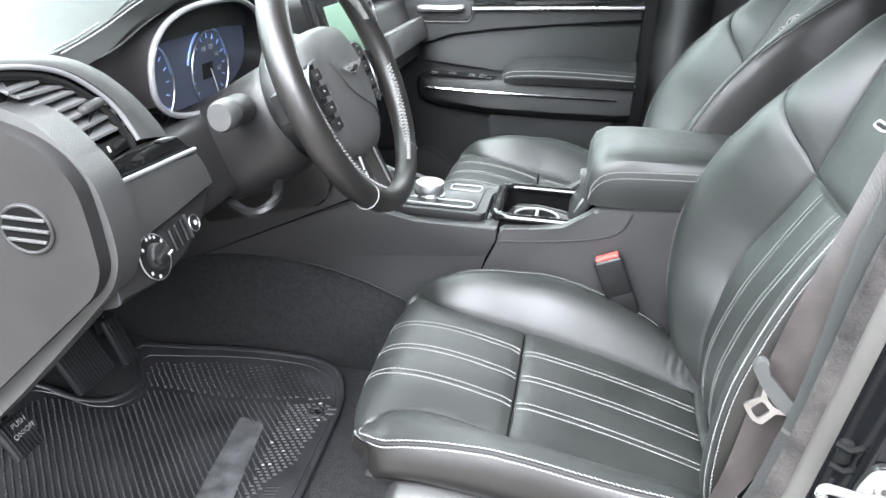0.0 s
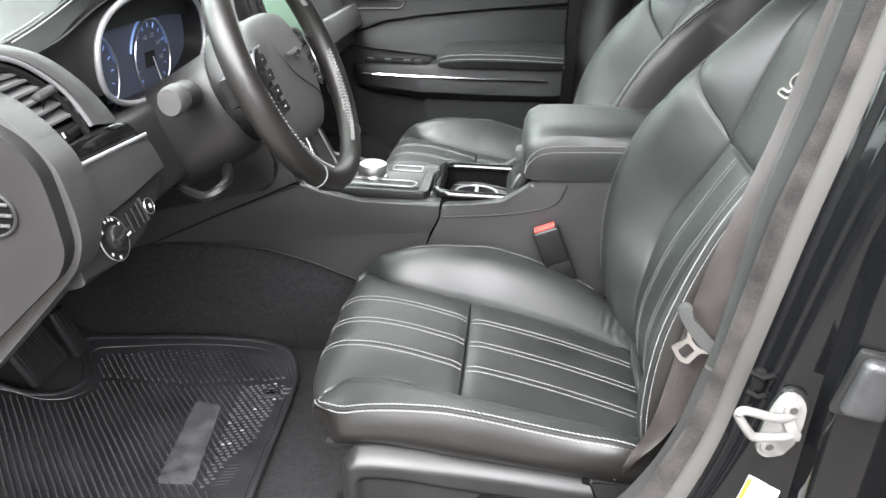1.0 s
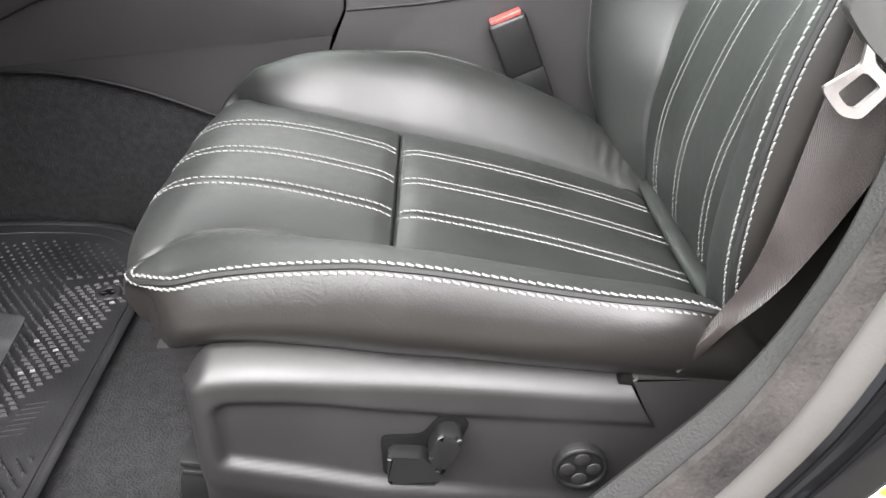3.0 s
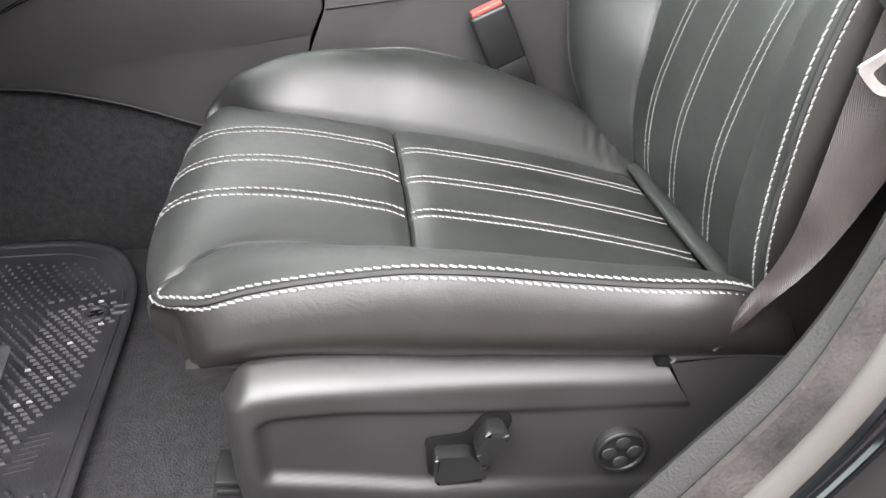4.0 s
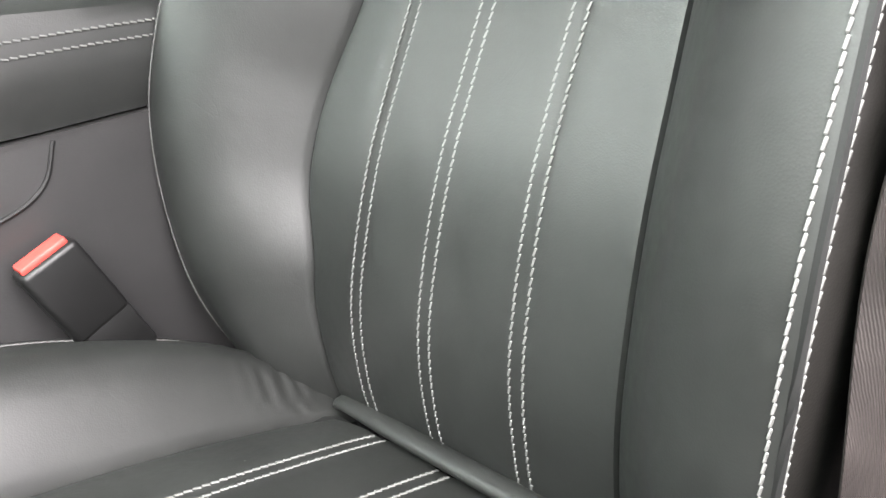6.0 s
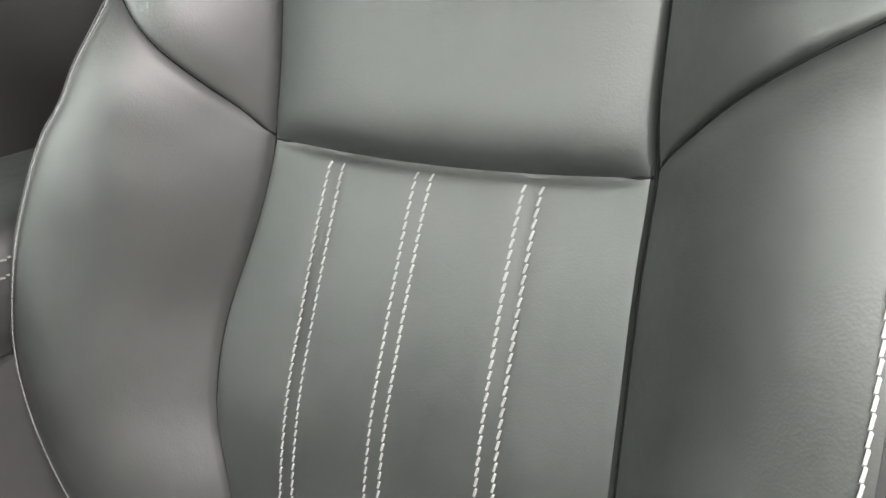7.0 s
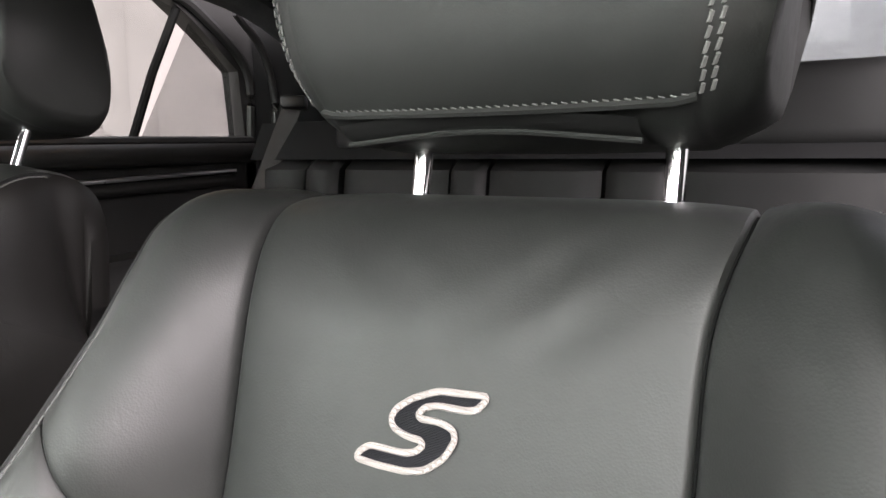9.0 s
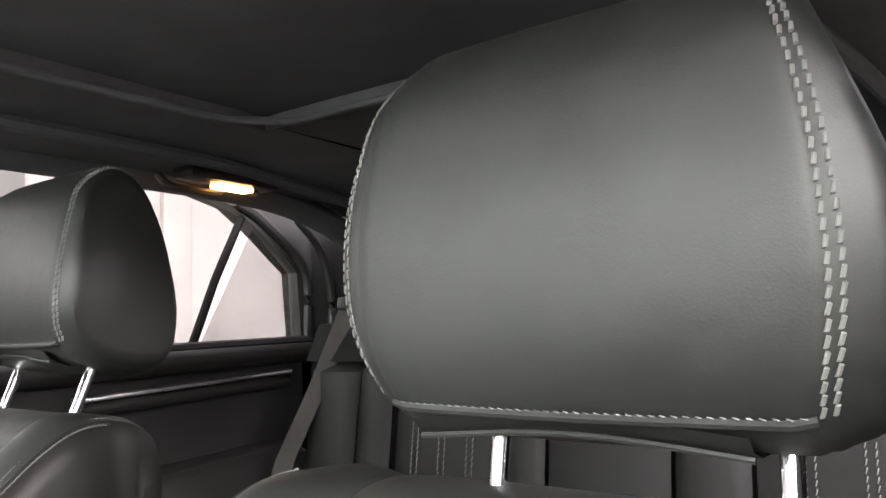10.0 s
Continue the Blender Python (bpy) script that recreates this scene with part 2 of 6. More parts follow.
# ---- shape tools ----
def curve_through(xs, ys):
    """A smooth monotone curve through points: returns f(x)."""
    xs, ys = np.array(xs, float), np.array(ys, float)
    h, d = np.diff(xs), np.diff(ys) / np.diff(xs)
    m = np.zeros(len(xs))
    m[0], m[-1] = d[0], d[-1]
    for i in range(1, len(xs) - 1):
        if d[i - 1] * d[i] > 0:
            w1, w2 = 2 * h[i] + h[i - 1], h[i] + 2 * h[i - 1]
            m[i] = (w1 + w2) / (w1 / d[i - 1] + w2 / d[i])

    def f(x):
        x = min(max(x, xs[0]), xs[-1])
        i = min(max(int(np.searchsorted(xs, x)) - 1, 0), len(xs) - 2)
        t = (x - xs[i]) / h[i]
        return float((2 * t**3 - 3 * t**2 + 1) * ys[i] + (t**3 - 2 * t**2 + t) * h[i] * m[i] + (3 * t**2 - 2 * t**3) * ys[i + 1] + (t**3 - t**2) * h[i] * m[i + 1])

    return f


def spline(points, n):
    """n points along a Catmull-Rom curve through points."""
    p = [Vector(q) for q in points]
    p = [2 * p[0] - p[1]] + p + [2 * p[-1] - p[-2]]
    out = []
    for k in range(n):
        s = k / (n - 1) * (len(p) - 3)
        i = min(int(s), len(p) - 4)
        t = s - i
        a, b, c, d = p[i : i + 4]
        out.append(0.5 * (2 * b + (c - a) * t + (2 * a - 5 * b + 4 * c - d) * t * t + (3 * b - a - 3 * c + d) * t**3))
    return out


def part(name, bm, mat, parent=None, label="", smooth=True):
    """Links a bmesh as one mesh object under a thing or a part."""
    bmesh.ops.recalc_face_normals(bm, faces=bm.faces)
    me = bpy.data.meshes.new(name)
    bm.to_mesh(me)
    bm.free()
    if smooth:
        me.shade_smooth()
        me.set_sharp_from_angle(angle=radians(42))
    me.materials.append(mat)
    ob = new(name, me)
    if parent:
        ob.parent = parent
    if label:
        tagged(ob, label)
    return ob


def thing(name, label, category, at=(0, 0, 0), group="", kind=""):
    ob = new(name)
    ob.empty_display_size = 0.05
    ob.location = at
    return tagged(ob, label, category, group, kind)


def solid(name, bm, mat, label, category, kind="", group="", smooth=True):
    """A top-level thing of one mesh."""
    return tagged(part(name, bm, mat, None, label, smooth), label, category, group, kind)


def box(size, at=(0, 0, 0), turn=(0, 0, 0), bevel=0.0, seg=2, bm=None):
    bm = bm or bmesh.new()
    m = pose(*at, *turn) @ Matrix.Diagonal((*size, 1))
    made = bmesh.ops.create_cube(bm, size=1.0, matrix=m)["verts"]
    if bevel:
        edges = {e for v in made for e in v.link_edges}
        bmesh.ops.bevel(bm, geom=list(edges), offset=bevel, segments=seg, profile=0.5, affect="EDGES")
    return bm


def can(r, depth, at=(0, 0, 0), turn=(0, 0, 0), seg=24, r2=None, bevel=0.0, bm=None):
    bm = bm or bmesh.new()
    made = bmesh.ops.create_cone(bm, cap_ends=True, segments=seg, radius1=r, radius2=r if r2 is None else r2, depth=depth, matrix=pose(*at, *turn))["verts"]
    if bevel:
        edges = [e for e in {e for v in made for e in v.link_edges} if any(len(f.verts) > 4 for f in e.link_faces)]
        bmesh.ops.bevel(bm, geom=edges, offset=bevel, segments=2, profile=0.5, affect="EDGES")
    return bm


def sheet(rows, bm=None, close_u=False, close_v=False):
    """Quads over a grid of points."""
    bm = bm or bmesh.new()
    vs = [[bm.verts.new(p) for p in row] for row in rows]
    nu, nv = len(vs), len(vs[0])
    for i in range(nu if close_u else nu - 1):
        for j in range(nv if close_v else nv - 1):
            a, b, c, d = vs[i][j], vs[(i + 1) % nu][j], vs[(i + 1) % nu][(j + 1) % nv], vs[i][(j + 1) % nv]
            if len({a, b, c, d}) == 4:
                bm.faces.new((a, b, c, d))
    return bm


def cap(bm, ring):
    bm.faces.new(ring)


def loft(rings, bm=None, caps=True):
    """A closed skin over rings of points."""
    bm = bm or bmesh.new()
    vs = [[bm.verts.new(p) for p in ring] for ring in rings]
    for a, b in zip(vs, vs[1:]):
        for j in range(len(a)):
            bm.faces.new((a[j], a[(j + 1) % len(a)], b[(j + 1) % len(a)], b[j]))
    if caps:
        bm.faces.new(vs[0])
        bm.faces.new(vs[-1][::-1])
    return bm


def tube(points, r, seg=8, bm=None, closed=False, squash=1.0, up=(0, 0, 1)):
    """A round cord along points."""
    pts = [Vector(p) for p in points]
    rings = []
    for i, p in enumerate(pts):
        a = pts[(i - 1) % len(pts)] if closed or i else p
        b = pts[(i + 1) % len(pts)] if closed or i < len(pts) - 1 else p
        d = (b - a).normalized()
        s = d.cross(Vector(up))
        s = s.normalized() if s.length > 1e-5 else Vector((1, 0, 0))
        u = s.cross(d)
        rr = r[i] if isinstance(r, (list, tuple)) else r
        rings.append([p + rr * (math.cos(k) * s + squash * math.sin(k) * u) for k in [2 * math.pi * j / seg for j in range(seg)]])
    if closed:
        return sheet(rings, bm, close_u=True, close_v=True)
    return loft(rings, bm)


def prism(outline, axis, lo, hi, bevel=0.0, seg=2, bm=None):
    """A plate with the outline (two coordinates) that reaches from lo to hi along the axis."""
    bm = bm or bmesh.new()
    put = {"x": lambda a, b, c: (c, a, b), "y": lambda a, b, c: (a, c, b), "z": lambda a, b, c: (a, b, c)}[axis]
    low = [bm.verts.new(put(a, b, lo)) for a, b in outline]
    high = [bm.verts.new(put(a, b, hi)) for a, b in outline]
    bm.faces.new(low)
    bm.faces.new(high[::-1])
    for i in range(len(low)):
        j = (i + 1) % len(low)
        bm.faces.new((low[i], low[j], high[j], high[i]))
    if bevel:
        edges = [e for v in low + high for e in v.link_edges if (e.verts[0] in low) == (e.verts[1] in low)]
        bmesh.ops.bevel(bm, geom=list(set(edges)), offset=bevel, segments=seg, profile=0.5, affect="EDGES")
    return bm


def round_outline(points, r, n=4):
    """The outline with its corners rounded."""
    out = []
    k = len(points)
    for i in range(k):
        p, a, b = Vector(points[i]), Vector(points[i - 1]), Vector(points[(i + 1) % k])
        da, db = (a - p), (b - p)
        q = min(r, da.length * 0.45, db.length * 0.45)
        s, e = p + da.normalized() * q, p + db.normalized() * q
        for j in range(n + 1):
            t = j / n
            out.append(tuple((1 - t) ** 2 * s + 2 * t * (1 - t) * p + t * t * e))
    return out


def moved(bm, m):
    bmesh.ops.transform(bm, matrix=m, verts=bm.verts)
    return bm


def resample(points, step):
    """Points at an even step along a polyline."""
    p = [Vector(q) for q in points]
    out, left = [p[0].copy()], step
    for a, b in zip(p, p[1:]):
        seg = (b - a).length
        pos = 0.0
        while seg - pos >= left:
            pos += left
            out.append(a.lerp(b, pos / seg))
            left = step
        left -= seg - pos
    return out


def stitches(points, normals_at, pitch=0.0062, length=0.0055, r=0.00118, lift=0.0003, slant=0.12, flat=0.62, bm=None):
    """A row of sewn stitches: short plump blocks of thread along a line that lies on a surface."""
    bm = bm or bmesh.new()
    dots = resample(points, pitch)
    for a, b in zip(dots, dots[1:]):
        d = (b - a).normalized()
        n = Vector(normals_at).normalized() if not callable(normals_at) else normals_at((a + b) / 2)
        s = d.cross(n)
        if s.length < 1e-4:
            continue
        s.normalize()
        n = s.cross(d)
        mid = (a + b) / 2 + n * lift
        half = d * (length / 2) + s * (length * slant)
        rings = []
        for t, k in ((-1, 0.62), (-0.78, 1.0), (0.78, 1.0), (1, 0.62)):
            c = mid + half * t - n * (r * 0.6 * (1 if abs(t) == 1 else 0))
            rings.append([c + r * k * (math.cos(q) * s + flat * math.sin(q) * n) for q in [2 * math.pi * j / 8 for j in range(8)]])
        loft(rings, bm)
    return bm


def ease(t):
    t = min(max(t, 0.0), 1.0)
    return t * t * (3 - 2 * t)

# ---- the car's shell: floor, roof, pillars, doors, glass ----
ground = solid("ground", sheet([[(-30, -30, 0), (-30, 30, 0)], [(40, -30, 0), (40, 30, 0)]]), BOUNCE_GROUND, "unseen yard ground, toned for bounce light", "ground", "structure")
wall = thing("building", "pale painted building wall beyond the far windows", "building", (0, 10.0, 0))
part("wall", box((40, .3, 8), (5, 0, 4)), WALL_WHITE, wall)
for x in (-4.5, 1.2, 7.6, 10.8, 13.4):
    part("pilaster", box((.5, .12, 7), (x, -.2, 3.5), bevel=.02), WALL_WHITE, wall)
part("shutter", box((2.6, .06, 5.4), (4.0, -.18, 2.7), bevel=.01), PANEL_GREY, wall, "pale grey roller shutter")

# floor pan with the toe board
rows = []
for x, z in ((2.3, .30), (1.2, .29), (.9, .29), (.25, .288), (-.20, .286), (-.40, .290), (-.50, .345), (-.60, .48), (-.66, .66)):
    rows.append([(x, y, z + (.0 if abs(y - .4) < .78 else .02)) for y in np.linspace(-.40, 1.20, 14)])
solid("floor", sheet(rows), CARPET, "black carpeted car floor", "floor", "structure")
tun = []
for x, h in ((-.60, .62), (-.25, .56), (0, .545), (.30, .50), (.9, .45), (1.7, .36)):
    tun.append([(x, .305, .28), (x, .285, .36), (x, .264, h - .04), (x, .278, h), (x, .50, h), (x, .525, h - .04), (x, .54, .36), (x, .55, .28)])
solid("tunnel", sheet(tun), CARPET, "carpeted centre tunnel under the console", "tunnel", "structure")
solid("firewall", box((.04, 1.66, .80), (-.68, .40, .66)), PLASTIC_SMOOTH, "dark bulkhead behind the dashboard", "wall", "structure")

# roof
def roof_frame():
    bm = bmesh.new()
    xs = [.15, .35, .8, 1.3, 1.8, 2.25]
    for a, b in ((-.22, -.14), (.66, 1.02)):
        rr = []
        for x in xs:
            e = .04 * max(0, abs(x - 1.1) - .5)
            rr.append([(x, y, 1.425 - e + .018 * (1 - ((y - .4) / .62) ** 2)) for y in np.linspace(a, b, 5)])
        sheet(rr, bm)
    for x0, x1 in ((.15, .42), (1.29, 2.25)):
        rr = []
        for x in np.linspace(x0, x1, 4):
            e = .04 * max(0, abs(x - 1.1) - .5)
            rr.append([(x, y, 1.425 - e + .018 * (1 - ((y - .4) / .62) ** 2)) for y in np.linspace(-.14, .66, 8)])
        sheet(rr, bm)
    sheet([[(.42, y, 1.452), (1.29, y, 1.452)] for y in (-.14, .26, .66)], bm)
    for p, q in (((.42, -.14), (1.29, -.14)), ((1.29, -.14), (1.29, .66)), ((1.29, .66), (.42, .66)), ((.42, .66), (.42, -.14))):
        sheet([[(*p, 1.430), (*p, 1.453)], [(*q, 1.430), (*q, 1.453)]], bm)
    return bm


solid("ceiling", roof_frame(), FABRIC, "black fabric headliner with a sunroof shade", "ceiling", "structure")
solid("roof", sheet([[(x, y, 1.50 - .06 * max(0, abs(x - 1.1) - .6) - .05 * ((y - .4) / .66) ** 4) for y in np.linspace(-.32, 1.12, 9)] for x in (.13, .4, .9, 1.6, 2.3)]), PAINT, "black painted car roof", "roof", "structure")
solid("trim_recess", tube([(.42, .66, 1.431), (1.22, .66, 1.433), (1.29, .60, 1.434), (1.29, -.08, 1.434), (1.22, -.14, 1.433), (.42, -.14, 1.431)], .006, 8), FABRIC, "black padded rim of the sunroof opening", "trim", "structure")
for side, tag in ((-1, "left"), (1, "right")):
    y0 = .4 + side * .60
    rail = [(-.55, y0 + side * .24, 1.02), (-.20, y0 + side * .17, 1.25), (.15, y0 + side * .07, 1.40), (.6, y0 + side * .05, 1.425), (1.2, y0 + side * .05, 1.43), (1.7, y0 + side * .05, 1.41), (2.05, y0 + side * .09, 1.30), (2.35, y0 + side * .12, 1.12)]
    solid("trim_roof_rail_" + tag, tube(spline(rail, 40), .038, 10, squash=.8), FABRIC, "black roof rail trim", "trim", "structure")
    ledge = [(.15, y0 - side * .12, 1.412), (.7, y0 - side * .14, 1.424), (1.28, y0 - side * .14, 1.424), (1.55, y0 - side * .10, 1.418), (1.9, y0 - side * .05, 1.395)]
    solid("trim_ledge_" + tag, tube(spline(ledge, 24), .012, 8), FABRIC, "padded edge of the headliner", "trim", "structure")

# right-hand body side with its window openings
def side_wall(y, s, front_door, start=.62):
    """Door and pillar panels with the openings left free. s: +1 where the inside faces -y."""
    bm = bmesh.new()
    pieces = [
        [(start, .30), (1.95, .30), (1.95, 1.090), (start, 1.075)],
        [(start + .02, 1.075), (.90, 1.08), (.92, 1.43), (start + .04, 1.43)],
        [(1.92, .30), (2.40, .30), (2.40, 1.05), (2.20, 1.30), (1.99, 1.42), (1.70, 1.47), (1.60, 1.45), (1.70, 1.425), (1.775, 1.375), (1.905, 1.270), (1.918, 1.095)],
        [(-.70, .30), (-.52, .30), (-.52, 1.0), (-.60, 1.0)],
    ]
    if front_door:
        pieces.append([(-.55, .40), (.62, .40), (.62, 1.075), (-.55, 1.03)])
    for p in pieces:
        prism(p, "y", y, y + s * .06, bm=bm)
    return bm


solid("wall_right", side_wall(1.235, 1, True), PLASTIC, "black inner body side with window openings", "wall", "structure")
solid("wall_left", side_wall(-.445, -1, False, .845), PAINT, "black inner body side behind the driver", "wall", "structure")
solid("wall_rear", box((.05, 1.66, .75), (2.42, .40, .66)), PLASTIC, "bulkhead behind the rear seat", "wall", "structure")
shelf = [[(x, y, z) for y in np.linspace(-.30, 1.10, 8)] for x, z in ((1.80, 1.05), (1.845, 1.135), (2.28, 1.155), (2.42, 1.16))]
solid("parcel_shelf", sheet(shelf), FABRIC_SHADED, "black carpeted shelf below the rear glass", "shelf", "structure")


def pane(name, pts, label, glass=GLASS):
    bm = bmesh.new()
    bm.faces.new([bm.verts.new(p) for p in pts])
    bmesh.ops.solidify(bm, geom=bm.faces, thickness=.004)
    ob = solid(name, bm, glass, label, "window", "structure")
    ob.visible_shadow = glass is GLASS_DARK
    return ob


pane("window_1", [(.80, 1.27, 1.09), (1.60, 1.27, 1.095), (1.735, 1.25, 1.40), (1.6, 1.245, 1.445), (.83, 1.245, 1.44)], "lightly tinted rear door window", GLASS_DARK)
pane("window_2", [(1.63, 1.27, 1.10), (1.915, 1.27, 1.10), (1.90, 1.262, 1.27), (1.775, 1.255, 1.375)], "lightly tinted rear quarter window", GLASS_DARK)
pane("window_3", [(-.45, 1.27, 1.03), (.62, 1.27, 1.07), (.70, 1.245, 1.43), (.15, 1.245, 1.43)], "clear front door window")
pane("window_4", [(2.38, -.24, 1.09), (2.38, 1.04, 1.09), (1.98, 1.00, 1.44), (1.98, -.20, 1.44)], "lightly tinted rear glass", GLASS_DARK)
pane("window_5", [(-.66, -.20, .98), (-.66, 1.0, .98), (.14, .95, 1.46), (.14, -.15, 1.46)], "clear windscreen")
bar = solid("trim_window_bar", tube([(1.600, 1.262, 1.09), (1.664, 1.256, 1.25), (1.737, 1.250, 1.40)], .0105, 8), SHADE_TRIM_BLACK, "black bar between the rear door panes", "trim", "structure")
for name, pts in (("trim_window_sill", [(.80, 1.228, 1.092), (1.4, 1.228, 1.094), (1.935, 1.228, 1.094)]), ("trim_quarter_frame", [(1.935, 1.232, 1.095), (1.93, 1.232, 1.275), (1.79, 1.228, 1.395), (1.70, 1.224, 1.435)])):
    solid(name, tube(spline(pts, 20), .013, 8), PLASTIC, "black window surround", "trim", "structure")
solid("trim_quarter_outer", tube(spline([(1.975, 1.19, 1.06), (1.985, 1.19, 1.20), (1.945, 1.185, 1.32), (1.85, 1.175, 1.40)], 20), .010, 8), PLASTIC, "black pillar trim edge", "trim", "structure")
pil = [[(x, y, z) for x, y in ((1.95, 1.225), (2.02, 1.16), (2.10, 1.06), (2.18, .98))] for z in (.95, 1.10, 1.25, 1.40, 1.45)]
solid("trim_rear_pillar", sheet(pil), FABRIC_SHADED, "black fabric pillar beside the rear glass", "trim", "structure")
pil = [[(x, y, z) for x, y in ((1.95, -.425), (2.02, -.36), (2.10, -.26), (2.18, -.18))] for z in (.95, 1.10, 1.25, 1.40, 1.45)]
solid("trim_rear_pillar_left", sheet(pil), FABRIC_SHADED, "black fabric pillar beside the rear glass", "trim", "structure")

# rear door trim seen past the passenger seat
rdoor = thing("rear_door", "black rear door trim with a bright strip under the window", "car door", (0, 0, 0))
part("armrest", prism(round_outline([(1.00, .74), (1.86, .78), (1.84, .86), (1.00, .84)], .03), "y", 1.15, 1.24, .02), PLASTIC, rdoor)
part("upper_roll", tube(spline([(.84, 1.215, 1.06), (1.4, 1.21, 1.065), (1.92, 1.215, 1.065)], 20), .026, 10), PLASTIC, rdoor)
part("strip", prism([(1.30, 1.006), (1.84, 1.018), (1.84, 1.027), (1.30, 1.014)], "y", 1.188, 1.22, .003), SATIN, rdoor, "thin satin metal strip")
part("lower_roll", tube(spline([(1.30, 1.21, .990), (1.55, 1.208, .996), (1.84, 1.21, 1.000)], 14), .016, 10), PLASTIC, rdoor)
bp = [[(.64 + .14 * u + .05 * max(0, z - 1.0), 1.19 - .05 * math.sin(math.pi * u), z) for u in np.linspace(0, 1, 7)] for z in (.35, .7, 1.0, 1.2, 1.44)]
solid("trim_pillar_right", sheet(bp), PLASTIC, "charcoal centre pillar trim", "trim", "structure")

lamp = thing("reading_lamp", "lit warm rear reading lamp beside a grab handle", "lamp", (1.46, .953, 1.408))
part("housing", box((.22, .055, .022), (0, 0, .010), (0, 0, 4), .008), PLASTIC, lamp)
part("lens", box((.085, .030, .010), (.005, -.004, -.006), (0, 0, 4), .004), LAMP, lamp, "glowing amber lens")
part("button", can(.010, .012, (.066, .006, -.006), (0, 0, 0), 14, bevel=.003), PLASTIC_GREY, lamp)
handle = thing("grab_handle", "black folding grab handle on the roof rail", "handle", (1.40, .985, 1.405))
part("bar", tube(spline([(-.07, 0, .012), (-.055, -.01, -.008), (0, -.014, -.012), (.055, -.01, -.008), (.07, 0, .012)], 14), .008, 8), PLASTIC, handle)

# ---- front seats ----
from mathutils.geometry import tessellate_polygon


def rows_along(rows, stations):
    """Rows of numbers, blended smoothly at the given stations (fractional row numbers)."""
    a = np.array(rows, float)
    a = np.vstack([2 * a[0] - a[1], a, 2 * a[-1] - a[-2]])
    out = []
    for s in stations:
        i = min(int(s), len(rows) - 2)
        t = s - i
        p, q, r, w = a[i], a[i + 1], a[i + 2], a[i + 3]
        out.append(0.5 * (2 * q + (r - p) * t + (2 * p - 5 * q + 4 * r - w) * t * t + (3 * q - p - 3 * r + w) * t**3))
    return np.array(out)


# x, z, seam half width, edge half width, edge rise on the door side, on the console side, depth of the side panel
CUSHION = [
    (.330, .462, .132, .154, -.004, -.004, .004), (.272, .454, .137, .161, -.004, -.004, .006), (.241, .461, .144, .168, -.006, -.006, .010),
    (.217, .481, .153, .175, -.008, -.006, .030), (.204, .506, .163, .180, -.008, -.006, .044), (.204, .532, .172, .184, -.010, -.006, .054),
    (.219, .549, .178, .193, -.013, -.004, .062), (.240, .557, .167, .203, -.014, .002, .066), (.266, .5595, .147, .211, -.011, .012, .064),
    (.300, .5575, .138, .217, .002, .027, .060), (.340, .551, .136, .223, .018, .039, .054), (.385, .5405, .138, .231, .037, .048, .042),
    (.416, .5335, .140, .236, .045, .054, .034), (.450, .5275, .140, .238, .048, .055, .034), (.495, .5185, .140, .239, .050, .052, .026),
    (.550, .506, .139, .240, .055, .044, .012), (.610, .490, .137, .240, .064, .033, .004), (.655, .477, .134, .234, .052, .018, .000),
    (.690, .466, .130, .222, .020, .004, .000), (.735, .453, .130, .214, -.010, -.006, .000),
]
# x, z, seam half width, edge half width, edge rise, depth to the back shell
BACKREST = [
    (.726, .432, .136, .196, .000, .100), (.703, .458, .137, .212, .008, .130), (.690, .505, .137, .226, .026, .155), (.688, .565, .136, .233, .047, .172),
    (.699, .625, .134, .236, .064, .182), (.717, .685, .132, .237, .079, .186), (.739, .737, .130, .237, .089, .186), (.761, .787, .128, .236, .094, .184),
    (.780, .832, .1275, .233, .092, .180), (.791, .872, .123, .228, .083, .176), (.803, .915, .122, .221, .066, .166), (.817, .960, .125, .213, .044, .146),
    (.832, 1.000, .129, .205, .024, .112), (.850, 1.028, .134, .198, .011, .076), (.872, 1.045, .138, .190, .002, .058), (.898, 1.051, .138, .184, -.002, .054),
    (.930, 1.048, .137, .182, -.004, .056), (.956, 1.030, .135, .180, -.005, .060), (.970, .990, .133, .180, -.005, .068), (.974, .920, .133, .184, -.005, .078),
]
SIDE_LOW = curve_through([.19, .23, .267, .333, .437, .515, .602, .66, .74], [.480, .474, .487, .498, .499, .494, .485, .473, .44])
ROWS_Y = (-.068, 0.0, .068)
BACK_ROWS = ((-.064, -.004), (.006, .007), (.072, .013))
PAIR = .0058


def normal_2d(table, k):
    i, j = max(k - 1, 0), min(k + 1, len(table) - 1)
    d = Vector((table[j][0] - table[i][0], 0, table[j][1] - table[i][1])).normalized()
    return Vector((-d.z, 0, d.x))


